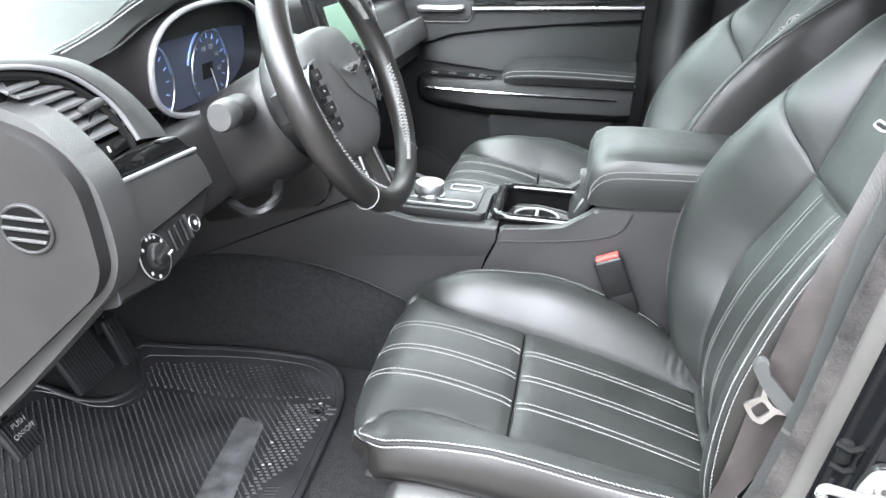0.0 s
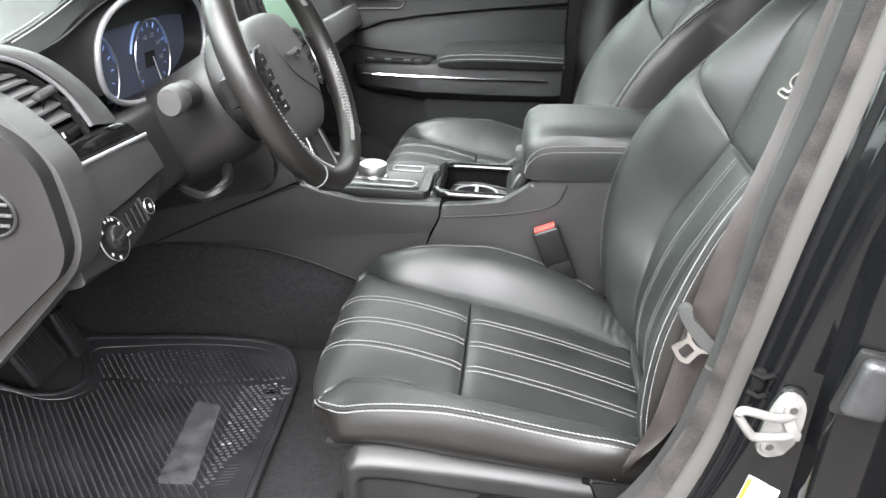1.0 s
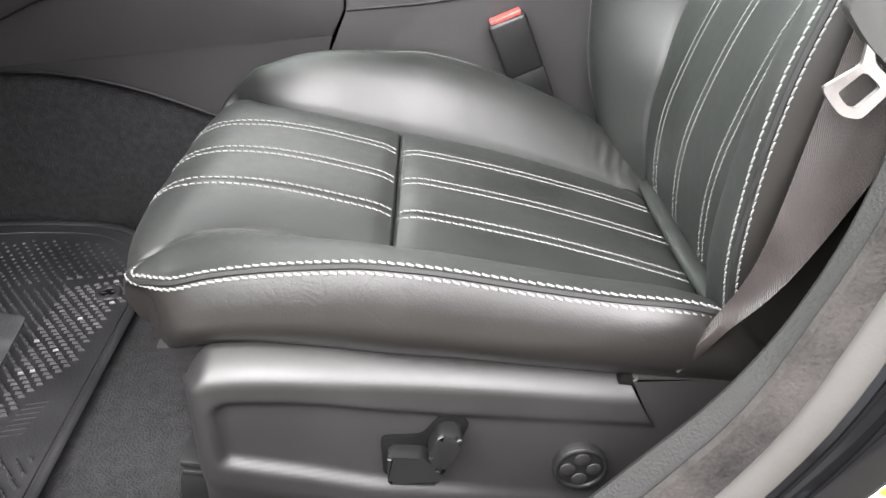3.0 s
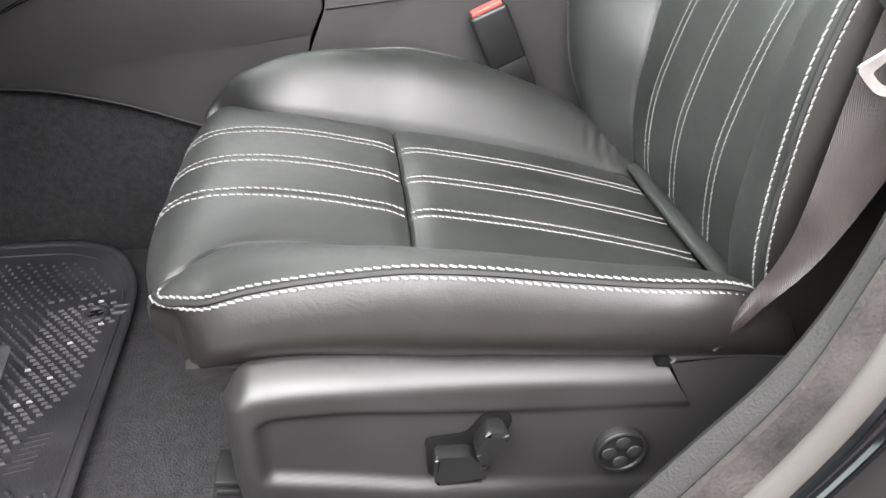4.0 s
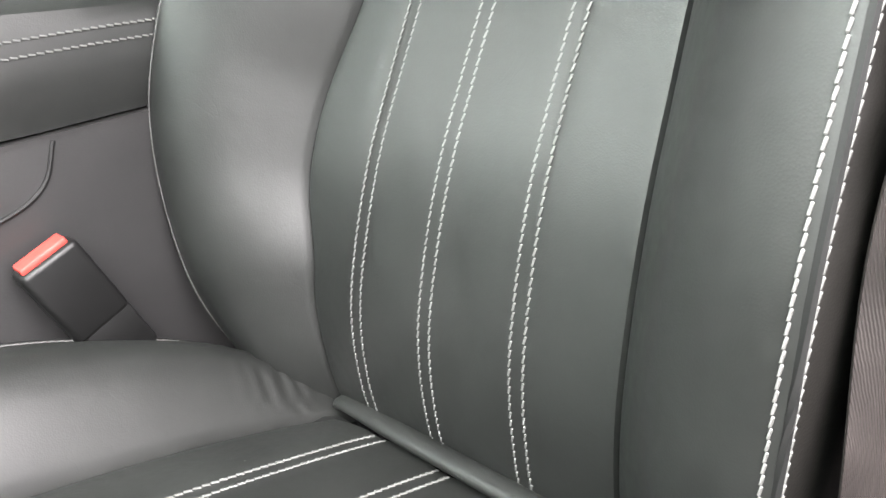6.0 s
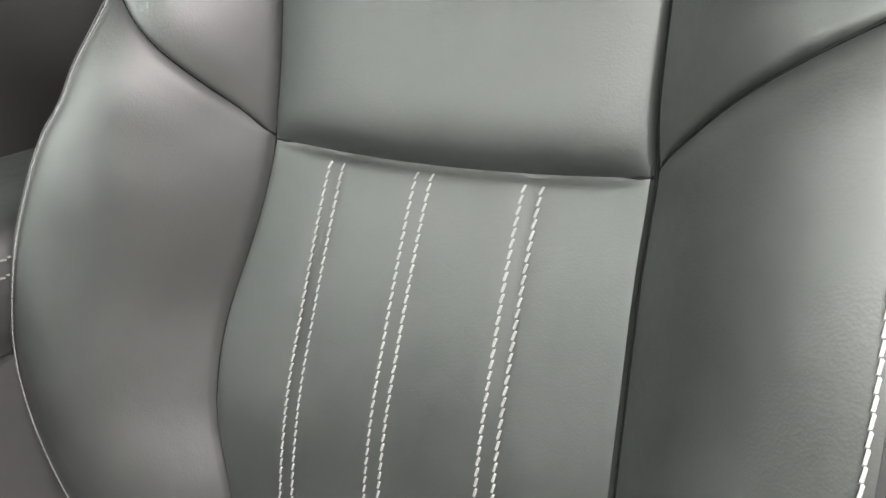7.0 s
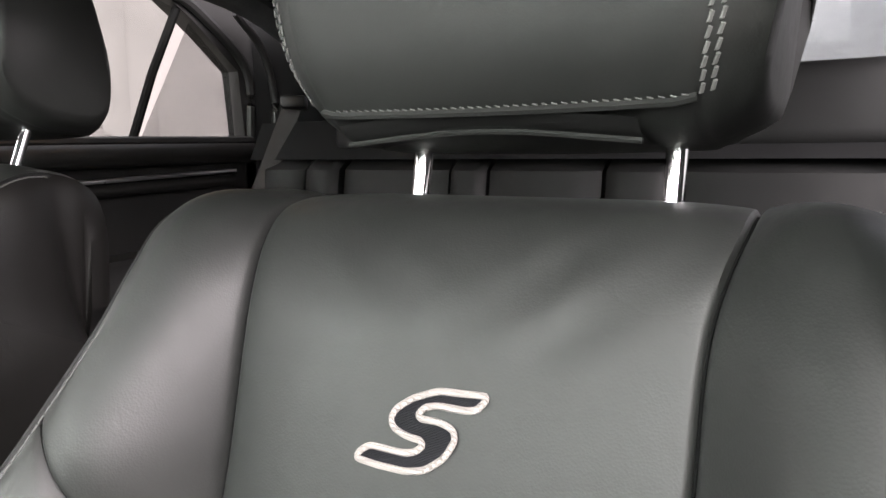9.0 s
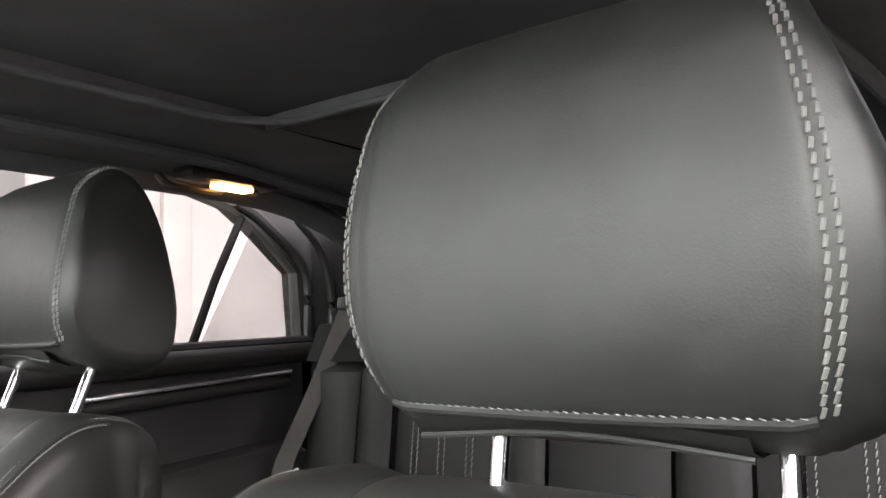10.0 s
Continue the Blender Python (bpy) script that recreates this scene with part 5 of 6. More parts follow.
ax = Vector((math.cos(radians(25)), 0, math.sin(radians(25)))).normalized()


def ring_about(c, w, h, n=28, p=.7):
    u, v = Vector((0, 1, 0)), Vector((-ax.z, 0, ax.x))
    return [c + u * (w * math.copysign(abs(math.cos(t)) ** p, math.cos(t))) + v * (h * math.copysign(abs(math.sin(t)) ** p, math.sin(t))) for t in [2 * math.pi * k / n for k in range(n)]]


hub = Vector((.152, .020, .938))
part("cowl", loft([ring_about(hub + ax * d + Vector((0, .010, dz)), w, h) for d, w, h, dz in ((-.25, .070, .066, -.030), (-.215, .078, .072, -.030), (-.15, .082, .076, -.028), (-.10, .082, .076, -.020), (-.085, .079, .072, -.016), (-.078, .074, .068, -.014))]), PLASTIC, col)
part("collar", loft([ring_about(hub + ax * d, w, w, p=1.0) for d, w in ((-.095, .062), (-.082, .078), (-.050, .080), (-.035, .070))]), PLASTIC_SMOOTH, col)
stalk = part("stalk", tube([(.035, -.06, .905), (.052, -.11, .916), (.062, -.142, .922)], [.020, .018, .015], 14), PLASTIC, col)
part("stalk_end", loft([[Vector((.062 + .0165 * k * math.cos(t), -.142 - d, .922 + .0185 * k * math.sin(t))) for t in np.linspace(0, 2 * math.pi, 22, endpoint=False)] for d, k in ((0, .8), (.003, 1.0), (.022, 1.0), (.026, .85))]), PLASTIC_GREY, stalk)
part("tilt_lever", tube(spline([(.0, -.05, .775), (.05, -.075, .770), (.075, -.06, .785), (.07, -.03, .80)], 14), .0075, 8), PLASTIC_SMOOTH, col)

# steering wheel
wheel = thing("steering_wheel", "black leather steering wheel with cross stitching", "steering wheel", (0, 0, 0))
U, V = Vector((0, 1, 0)), Vector((-ax.z, 0, ax.x))


def on_wheel(a, b, out=0.0):
    return hub + U * a + V * b + ax * out


def on_hub(a, b, out=0.0):
    """The hub lies deeper than the rim."""
    return on_wheel(a, b - .008, out - .024)


R = .172
rim_pts = [on_wheel(R * math.cos(t), R * math.sin(t) * (1 if math.sin(t) > -.7 else .985)) for t in np.linspace(0, 2 * math.pi, 80, endpoint=False)]
rim_r = [.0160 + .0022 * max(0, math.cos(2 * t)) for t in np.linspace(0, 2 * math.pi, 80, endpoint=False)]
part("rim", tube(rim_pts, rim_r, 16, closed=True, up=tuple(ax)), LEATHER_SIDE, wheel, "leather rim")
for a0, a1 in ((-65, -5), (22, 60), (120, 158), (185, 245)):
    inner = [on_wheel((R - .0155) * math.cos(radians(a)), (R - .0150) * math.sin(radians(a)), .007) for a in np.linspace(a0, a1, 30)]
    bm = bmesh.new()
    for k, (p, q) in enumerate(zip(inner, inner[1:])):
        for s in (-1, 1):
            tube([p + ax * (.0075 * s), q - ax * (.0075 * s)], .0011, 5, bm=bm)
    part("cross_stitching", bm, THREAD, wheel, "white cross stitching")
for a in (-52, 232, 78, 102):
    c, s = math.cos(radians(a)), math.sin(radians(a))
    part("rim_seam", tube([on_wheel((R + .0168 * math.cos(t)) * c, (R + .0168 * math.cos(t)) * s, .0168 * math.sin(t)) for t in np.linspace(0, 2 * math.pi, 16, endpoint=False)], .0008, 5, closed=True), THREAD, wheel)
pad = []
for d, k in ((-.030, .80), (-.012, .98), (.006, 1.0), (.018, .93), (.026, .74), (.029, .40), (.030, .05)):
    ring_pts = []
    for t in np.linspace(0, 2 * math.pi, 40, endpoint=False):
        c, s = math.cos(t), math.sin(t)
        w = .096 * math.copysign(abs(c) ** .62, c) * (1 - .18 * (s < 0) * s * s)
        h = .078 * math.copysign(abs(s) ** .70, s) * (1.0 if s > 0 else 1.28)
        ring_pts.append(on_hub(w * k, h * k + .004, d))
    pad.append(ring_pts)
part("airbag_cover", loft(pad), PLASTIC_GREY, wheel, "grained airbag cover")
crease = spline([on_hub(-.045, .036, .027), on_hub(-.020, -.004, .030), on_hub(.012, -.028, .031), on_hub(.040, -.044, .029), on_hub(.062, -.070, .022)], 20)
part("crease", tube(crease, .0010, 6), PIPING, wheel)
wing = ((-.046, .007), (-.016, .007), (0, .009), (.016, .007), (.046, .007), (.018, -.004), (0, -.009), (-.018, -.004))
bad = part("winged_badge", loft([[on_hub(.014 + a * k, .016 + b * k, o) for a, b in wing] for k, o in ((1, .0295), (.9, .0335))]), CHROME, wheel, "chrome winged badge")
part("boss", loft([[on_hub(.014 + .010 * math.cos(t), .016 + .0035 * math.sin(t), o) for t in np.linspace(0, 6.283, 16, endpoint=False)] for o in (.033, .036)]), PLASTIC_SMOOTH, bad)
for side in (-1, 1):
    sp = part("spoke", loft([[on_hub(side * a, b + .008 + dz, o) for b, o in ((-.034 * k, -.010), (-.034 * k, .006), (-.020 * k, .014), (.024 * k, .014), (.034 * k, .004), (.034 * k, -.010))] for a, k, dz in ((.060, 1.0, 0), (.100, .85, .002), (.140, .62, .004), (.162, .50, .004))]), PLASTIC_SMOOTH, wheel)
    pod = part("switch_pod", loft([[on_hub(side * a, b + .006, o) for a, b in ((.066, .040), (.092, .038), (.112, .020), (.112, -.016), (.094, -.042), (.070, -.046))] for o in (.012, .020)]), GLOSS, sp, "gloss black switch pod")
    for k in range(4):
        part("button", loft([[on_hub(side * (.089 + dx), .030 - .021 * k + dz, o) for dx, dz in ((-.012, -.007), (.012, -.007), (.012, .007), (-.012, .007))] for o in (.019, .0235)]), PLASTIC_SMOOTH, pod)
        part("symbol", loft([[on_hub(side * (.089 + dx), .030 - .021 * k + dz, o) for dx, dz in ((-.002, -.0012), (.002, -.0012), (.002, .0012), (-.002, .0012))] for o in (.0234, .0238)]), PRINT_GREY, pod)
    part("bright_edge", tube(spline([on_hub(side * .070, .046, .021), on_hub(side * .098, .042, .021), on_hub(side * .117, .020, .020), on_hub(side * .117, -.016, .020), on_hub(side * .100, -.044, .019)], 24), .0014, 6), SATIN, sp)
    low_sp = part("lower_spoke", loft([[on_hub(side * a + da, b, o) for da, o in ((-.012, -.006), (-.012, .008), (0, .012), (.012, .008), (.012, -.006))] for a, b in ((.026, -.085), (.030, -.125), (.034, -.163))]), PLASTIC, wheel)
    part("bright_edge", tube([on_hub(side * .030 - .013, -.088, .011), on_hub(side * .036 - .013, -.150, .011)], .0018, 6), SATIN, low_sp)
part("paddle", tube(spline([on_wheel(-.108, .058, -.040), on_wheel(-.120, .030, -.036), on_wheel(-.121, -.010, -.036), on_wheel(-.110, -.040, -.040)], 16), .0032, 8), SILVER, wheel, "silver shift paddle")

# ---- console between the seats ----
con = thing("centre_console", "black grained console with cup holder and padded armrest", "console", (0, 0, 0))
front = [(-.205, .535), (-.06, .606), (.088, .674), (.125, .658), (.200, .648), (.343, .652), (.343, .628), (.322, .578), (.300, .50), (.188, .490), (.09, .524), (-.006, .543), (-.12, .544)]
part("front_side", prism(front, "y", .530, .556, .008, 3), CONSOLE, con)
# on the driver's side a crease parts a fuller upper face from a lower one that leans in
crease = [(.328, .597), (.243, .587), (.099, .571), (-.047, .553)]
part("front_side", prism(front[:7] + crease + front[-1:], "y", .250, .276, .003, 2), CONSOLE, con)
lean_in = []
for k in np.linspace(0, 1, 15):
    x0 = -.110 + .438 * k
    z0 = float(np.interp(x0, [-.12, -.047, .099, .243, .328], [.544, .553, .571, .587, .597]))
    x1 = -.110 + .412 * k
    z1 = float(np.interp(x1, [-.12, -.006, .09, .188, .300], [.543, .541, .522, .488, .498]))
    lean_in.append([(x0 + (x1 - x0) * q, .2510 + .0045 * q, z0 + .003 + (z1 - z0 - .003) * q) for q in (0, .2, .5, .8, 1)])
part("lower_side", sheet(lean_in), CONSOLE, con)
top = []
for x, z in ((.075, .676), (.10, .662), (.14, .650), (.20, .6455), (.27, .6465), (.343, .650)):
    top.append([(x, y, z + .004 * math.sin(math.pi * (y - .26) / .286)) for y in np.linspace(.262, .544, 8)])
part("front_top", sheet(top), CONSOLE, con)
rear = [(.346, .650), (.400, .655), (.455, .664), (.497, .694), (.505, .703), (.70, .716), (.86, .716), (.90, .69), (.90, .40), (.29, .42), (.303, .50), (.325, .578), (.346, .628)]
for y0, y1 in ((.252, .282), (.524, .554)):
    part("rear_side", prism(round_outline(rear, .008), "y", y0, y1, .007, 3), CONSOLE, con)
part("rear_block", prism([(.512, .46), (.512, .704), (.70, .716), (.86, .714), (.88, .46)], "y", .283, .523), PLASTIC_SMOOTH, con)
line = spline([(.346, .2495, .6275), (.45, .2490, .640), (.520, .2490, .6545), (.552, .2490, .672), (.566, .2495, .703)], 24)
part("seam", tube([p + Vector((0, .0020, 0)) for p in line], .0018, 6), PIPING, con)
part("lower_fill", box((.80, .24, .20), (.52, .403, .44)), CARPET, con)
# stack side below the dashboard
part("stack_cheek", prism([(-.30, .50), (-.205, .536), (.086, .676), (.06, .72), (.03, .80), (-.30, .80)], "y", .256, .29, .004), CONSOLE, con)
part("seam", tube([(-.205, .2490, .536), (-.06, .2490, .6075), (.086, .2490, .6755)], .0014, 6), PIPING, con)
part("seam", tube(spline([(-.205, .2492, .5345), (-.12, .2492, .5430), (-.006, .2492, .5420), (.09, .2492, .5230), (.188, .2492, .4890)], 20), .0016, 6), PIPING, con)
# shifter
bez = part("shifter_bezel", prism(round_outline([(.130, .285), (.308, .285), (.318, .30), (.318, .46), (.305, .485), (.135, .485), (.112, .45), (.112, .32)], .02), "z", .648, .664, .005, 3), PLASTIC_SMOOTH, con, "dark shifter bezel")
part("gloss_plate", prism(round_outline([(.140, .300), (.300, .300), (.303, .470), (.140, .470)], .015), "z", .663, .6665, .001), PLASTIC_SMOOTH, bez)
slot = round_outline([(.146, .310), (.292, .306), (.295, .335), (.286, .347), (.150, .345)], .012)
part("silver_loop", tube([(a, b, .668) for a, b in slot], .0018, 8, closed=True), SILVER, bez, "satin silver loop")
slot = round_outline([(.238, .425), (.296, .425), (.296, .465), (.238, .465)], .008)
part("silver_loop", tube([(a, b, .668) for a, b in slot], .0016, 8, closed=True), SILVER, bez, "satin silver loop")
sk = part("shifter_knob", can(.0265, .020, (.206, .341, .683), (0, 0, 0), 40, bevel=.003), SATIN, con, "round satin metal shifter knob")
part("skirt", can(.0285, .006, (.206, .341, .669), (0, 0, 0), 40, bevel=.002), CHROME, sk)
part("cap", can(.0215, .002, (.206, .341, .6935), (0, 0, 0), 36), STEEL, sk)
for k in range(5):
    part("gear_mark", box((.004, .006, .001), (.150 + .0, .390 + .014 * k, .6672)), WHITE_PRINT, bez)
part("key_slot", box((.040, .018, .012), (.078, .300, .690), (0, 30, 0), .004), GLOSS, con)
part("key_mark", box((.016, .004, .002), (.080, .292, .6975), (0, 30, 0)), CHROME, con)
part("tray", prism(round_outline([(.318, .300), (.338, .300), (.338, .49), (.318, .49)], .006), "z", .640, .654, .003), GLOSS, con)
# cup holder
frame_out = round_outline([(.334, .292), (.498, .292), (.498, .516), (.334, .516)], .03, 5)
cup = part("cup_frame", tube([(a, b, .662 + .02 * max(0, a - .46)) for a, b in frame_out], .010, 10, closed=True, squash=.8), GLOSS, con, "gloss black cup holder frame")
# Well lining coloured near-black to paint the shade inside the cup holder.
part("well", sheet([[(a, b, z) for a, b in frame_out] for z in (.66, .585)], close_v=True), RECESS_SHADE, cup)
part("well_floor", box((.16, .22, .004), (.416, .404, .583)), PIPING, cup)
for y in (.344,):
    part("cup_ring", tube([(.405 + .040 * math.cos(t), y + .040 * math.sin(t), .645) for t in np.linspace(0, 2 * math.pi, 40, endpoint=False)], .0022, 8, closed=True), SILVER, cup, "satin metal ring")
    part("cup_wall", sheet([[(.405 + .038 * k * math.cos(t), y + .038 * k * math.sin(t), z) for t in np.linspace(0, 2 * math.pi, 30, endpoint=False)] for k, z in ((1, .644), (.95, .59), (.1, .588))], close_v=True), PLASTIC_SMOOTH, cup)
part("divider", box((.006, .060, .030), (.405, .402, .632), bevel=.002), SILVER, cup)
rp = part("rear_plate", prism([(.462, .650), (.478, .655), (.505, .712), (.497, .716)], "y", .296, .512, .004), PLASTIC_SMOOTH, con)
part("latch_bar", box((.004, .010, .030), (.478, .345, .682), (0, 25, 0), .001), SATIN, rp)
# armrest
arm = []
for x, zt, zb, k in ((.486, .742, .725, .80), (.488, .768, .712, .92), (.496, .786, .708, .97), (.515, .797, .7065, 1.0), (.56, .8005, .7085, 1.0), (.66, .8015, .7155, 1.0), (.80, .800, .718, 1.0), (.875, .797, .718, .98), (.895, .78, .724, .92)):
    ring_pts = []
    for y, z in ((.262, zb), (.254, zb + (zt - zb) * .35), (.254, zb + (zt - zb) * .70), (.262, zt - .010), (.285, zt - .001), (.33, zt + .003), (.403, zt + .004), (.476, zt + .003), (.521, zt - .001), (.544, zt - .010), (.552, zb + (zt - zb) * .70), (.552, zb + (zt - zb) * .35), (.544, zb)):
        ring_pts.append((x, .403 + (y - .403) * k, z))
    arm.append(ring_pts)
lid = part("armrest_lid", loft(arm), LEATHER, con, "padded leather armrest lid")
for dz in (0.0, -.011):
    pts = spline([(.490, .2575, .722 + dz * .3), (.496, .2535, .748 + dz), (.520, .2528, .768 + dz), (.58, .2528, .775 + dz), (.70, .2528, .780 + dz), (.86, .2528, .780 + dz)], 60)
    part("stitching", stitches(pts, (0, -1, .1), pitch=.006, length=.005, r=.0008), THREAD, lid, "white contrast stitching")
part("latch", box((.022, .050, .026), (.486, .405, .722), (0, -10, 0), .006), PLASTIC_GREY, lid)

# the console is narrower than its pattern: bring the far side in, but keep round things round
ROUND = ("shifter_knob", "skirt", "cap", "cup_ring", "cup_wall")
for ob in [q for q in con.children_recursive if q.name.split(".")[0] not in ROUND]:
    for v in ob.data.vertices:
        v.co.y = min(v.co.y, .252) + max(0.0, v.co.y - .252) * .74

# ---- seat belt buckle ----
def buckle(at, turn):
    b = thing("belt_buckle", "black seat belt buckle with a red button", "buckle", at)
    m = pose(0, 0, 0, *turn)
    part("body", moved(box((.047, .024, .070), (0, 0, -.036), bevel=.005, seg=3), m), PLASTIC_SMOOTH, b)
    part("button", moved(box((.038, .017, .006), (0, 0, .0005), bevel=.002), m), RED, b, "red release button")
    part("lower_sleeve", moved(box((.043, .021, .045), (.002, 0, -.089), bevel=.004), m), PLASTIC_SMOOTH, b)
    for k in range(4):
        part("gaiter", moved(box((.030 - .002 * k, .016, .007), (.003, 0, -.115 - .009 * k), (0, 6 * (-1) ** k, 0), .003), m), PIPING, b)
    part("strap", moved(box((.020, .006, .12), (.003, 0, -.20)), m), STEEL, b)
    return b


buckle((.533, .232, .629), (0, -24, 0))

# ---- footwell ----
mat_outline = [(.104, -.300), (.099, -.193), (.094, -.060), (.088, .120), (.080, .190), (.055, .238), (.000, .262), (-.10, .262), (-.20, .252), (-.352, .226), (-.362, .205), (-.318, .150), (-.305, .105), (-.325, .066), (-.370, .045), (-.440, .045), (-.485, .030), (-.500, -.06), (-.500, -.300)]
floor_mat = thing("floor_mat", "black ribbed rubber floor mat with a worn heel patch", "floor mat", (0, 0, 0))


def lift_at(x, y):
    """The mat curls up at the tunnel and at the toe board."""
    return .302 + .023 * ease((y - .140) / .120) ** 1.4 + .5 * max(0, -.30 - x) ** 1.4


outline = round_outline(mat_outline, .035, 4)
bm = bmesh.new()
from mathutils import geometry


def inside(x, y, poly):
    hit = False
    for i in range(len(poly)):
        (x1, y1), (x2, y2) = poly[i - 1], poly[i]
        if (y1 > y) != (y2 > y) and x < (x2 - x1) * (y - y1) / (y2 - y1) + x1:
            hit = not hit
    return hit


tri_pts = [Vector(p) for p in outline] + [Vector((x, y)) for x in np.linspace(-.49, .10, 34) for y in np.linspace(-.29, .25, 30) if inside(x, y, outline) and min((Vector((x, y)) - Vector(q)).length for q in outline) > .008]
edges = [(i, (i + 1) % len(outline)) for i in range(len(outline))]
vs, es, fs, *_ = geometry.delaunay_2d_cdt(tri_pts, edges, [], 1, 1e-5)
bv = [bm.verts.new((v.x, v.y, lift_at(v.x, v.y))) for v in vs]
for f in fs:
    bm.faces.new([bv[i] for i in f])
part("sheet", bm, RUBBER, floor_mat)
part("rim", tube([(x, y, lift_at(x, y) + .001) for x, y in outline], .0058, 8, closed=True, squash=.55), RUBBER, floor_mat, "raised rubber edge")
inner = [(x + (-.02 - x) * .075, y + (-.02 - y) * .075) for x, y in outline]
part("inner_rib", tube([(x, y, lift_at(x, y) + .0002) for x, y in inner], .0014, 6, closed=True), RUBBER, floor_mat)
ribs = bmesh.new()
rng = random.Random(4)
heel = [(-.076, .080), (-.026, .072), (.003, -.124), (-.056, -.128)]
small = [(.066, .100), (.062, -.010), (.046, -.040), (.032, -.085), (.022, -.136), (.060, -.146), (.12, -.145), (.12, .100)]
core = [(x + (-.02 - x) * .13, y + (-.02 - y) * .13) for x, y in outline]
run, cross = Vector((-.66, .751, 0)), Vector((.751, .66, 0))
for i in range(-70, 70):
    for j in range(-62, 62):
        c = Vector((-.16, -.02, 0)) + cross * (i * .0104) + run * (j * .0086 + (i % 2) * .0043)
        x, y = c.x, c.y
        if not inside(x, y, core) or inside(x, y, heel) or inside(x, y, small):
            continue
        crease = .125 + .20 * max(x + .12, 0)
        if y > crease + .012:
            along_d, side_d, tall = run * .0022, cross * .0022, .0016
        elif x > .004 - .10 * y and y > -.135:
            along_d, side_d, tall = Vector((.0036, .0008, 0)), Vector((-.0004, .0015, 0)), .0030
        else:
            along_d, side_d, tall = run * .0037, cross * .0017, .0042
        if abs(y - crease) < .006:
            continue
        jig = Vector((rng.uniform(-.0005, .0005), rng.uniform(-.0005, .0005), 0))
        c = Vector((x, y, lift_at(x, y))) + jig
        q = [ribs.verts.new(c + a * along_d + b * side_d) for a, b in ((-1, -1), (1, -1), (1, 1), (-1, 1))]
        t = [ribs.verts.new(c + a * along_d * .7 + b * side_d * .35 + Vector((0, 0, tall * rng.uniform(.8, 1.15)))) for a, b in ((-1, -1), (1, -1), (1, 1), (-1, 1))]
        ribs.faces.new(t)
        for k in range(4):
            ribs.faces.new((q[k], q[(k + 1) % 4], t[(k + 1) % 4], t[k]))
tagged(part("ribs", ribs, RIB, floor_mat), kind="stuff")
HEEL = material("scuffed_rubber", (0.022, 0.022, 0.023), 0.5, tint=(0.045, 0.046, 0.047), vary=0.55, vary_scale=38, grain=.0004, grain_scale=240)
hp = bmesh.new()
loft([[(x, y, z) for x, y in round_outline(heel, .008)] for z in (.302, .3052)], hp)
part("heel_patch", hp, HEEL, floor_mat, "scuffed plain heel patch")
for k in range(7):
    part("embossed_bar", box((.022, .0026, .0012), (.050 - .001 * k, -.072 - .0075 * k, .3024), (0, 0, 14)), RUBBER, floor_mat)
for ex, ey in ((.0505, .1245), (.059, -.201)):
    z = lift_at(ex, ey)
    hole = part("eyelet", tube([(ex + .0125 * math.cos(t), ey + .0125 * math.sin(t), z + .002) for t in np.linspace(0, 2 * math.pi, 24, endpoint=False)], .0036, 8, closed=True), RUBBER, floor_mat)
    # Near-black disc: the shade of an opening, painted on the mat.
    part("hole", can(.0115, .002, (ex, ey, z + .0012), seg=20), RECESS_SHADE, hole)
for dy in (-.006, .008):
    part("tab", box((.020, .004, .004), (.078, .131 + dy, .3045), (0, 0, 4), .001), HEEL, floor_mat)


def pedal(name, label, pad, arm, ribs_n):
    p = thing(name, label, "pedal", (0, 0, 0))
    c, w, h, up = pad
    u, v = Vector((0, 1, 0)), Vector(up).normalized()
    n = u.cross(v)
    m = Matrix((u, v, n)).transposed().to_4x4()
    m.translation = c
    b = part("pad", moved(box((w, h, .014), bevel=.005), m), RUBBER, p)
    for k in range(ribs_n):
        part("rib", moved(box((.0032, h * .86, .003), ((k - (ribs_n - 1) / 2) * w * .88 / ribs_n, 0, .0075), bevel=.0008), m), RUBBER, b)
    part("arm", tube(spline(arm, 12), .010, 8, squash=.6), PLASTIC_SMOOTH, p)
    return p, m


pedal("brake_pedal", "wide black rubber brake pedal above the mat", ((-.275, -.040, .466), .090, .080, (-.5, 0, .86)), [(-.30, -.045, .48), (-.38, -.03, .60), (-.42, -.02, .74)], 11)
pedal("accelerator_pedal", "narrow black accelerator pedal", ((-.300, .086, .428), .036, .092, (-.40, 0, .92)), [(-.32, .07, .45), (-.36, .06, .62), (-.42, .05, .72)], 3)
pb, pbm = pedal("parking_brake_pedal", "small black parking brake pedal with white words", ((-.238, -.232, .474), .050, .056, (-.5, 0, .86)), [(-.26, -.225, .48), (-.36, -.21, .60), (-.42, -.2, .74)], 7)
for k, word in enumerate(("PUSH", "ON/OFF")):
    txt = bpy.data.curves.new("word", "FONT")
    txt.body, txt.size, txt.align_x, txt.align_y = word, .0105, "CENTER", "CENTER"
    ob = new("word", txt)
    dep = bpy.context.evaluated_depsgraph_get()
    me = bpy.data.meshes.new_from_object(ob.evaluated_get(dep))
    bpy.data.objects.remove(ob)
    me.transform(pbm @ pose(.004, .016 - .014 * k, .0098))
    me.materials.clear()
    me.materials.append(WHITE_PRINT)
    o2 = new("word", me)
    o2.parent = pb

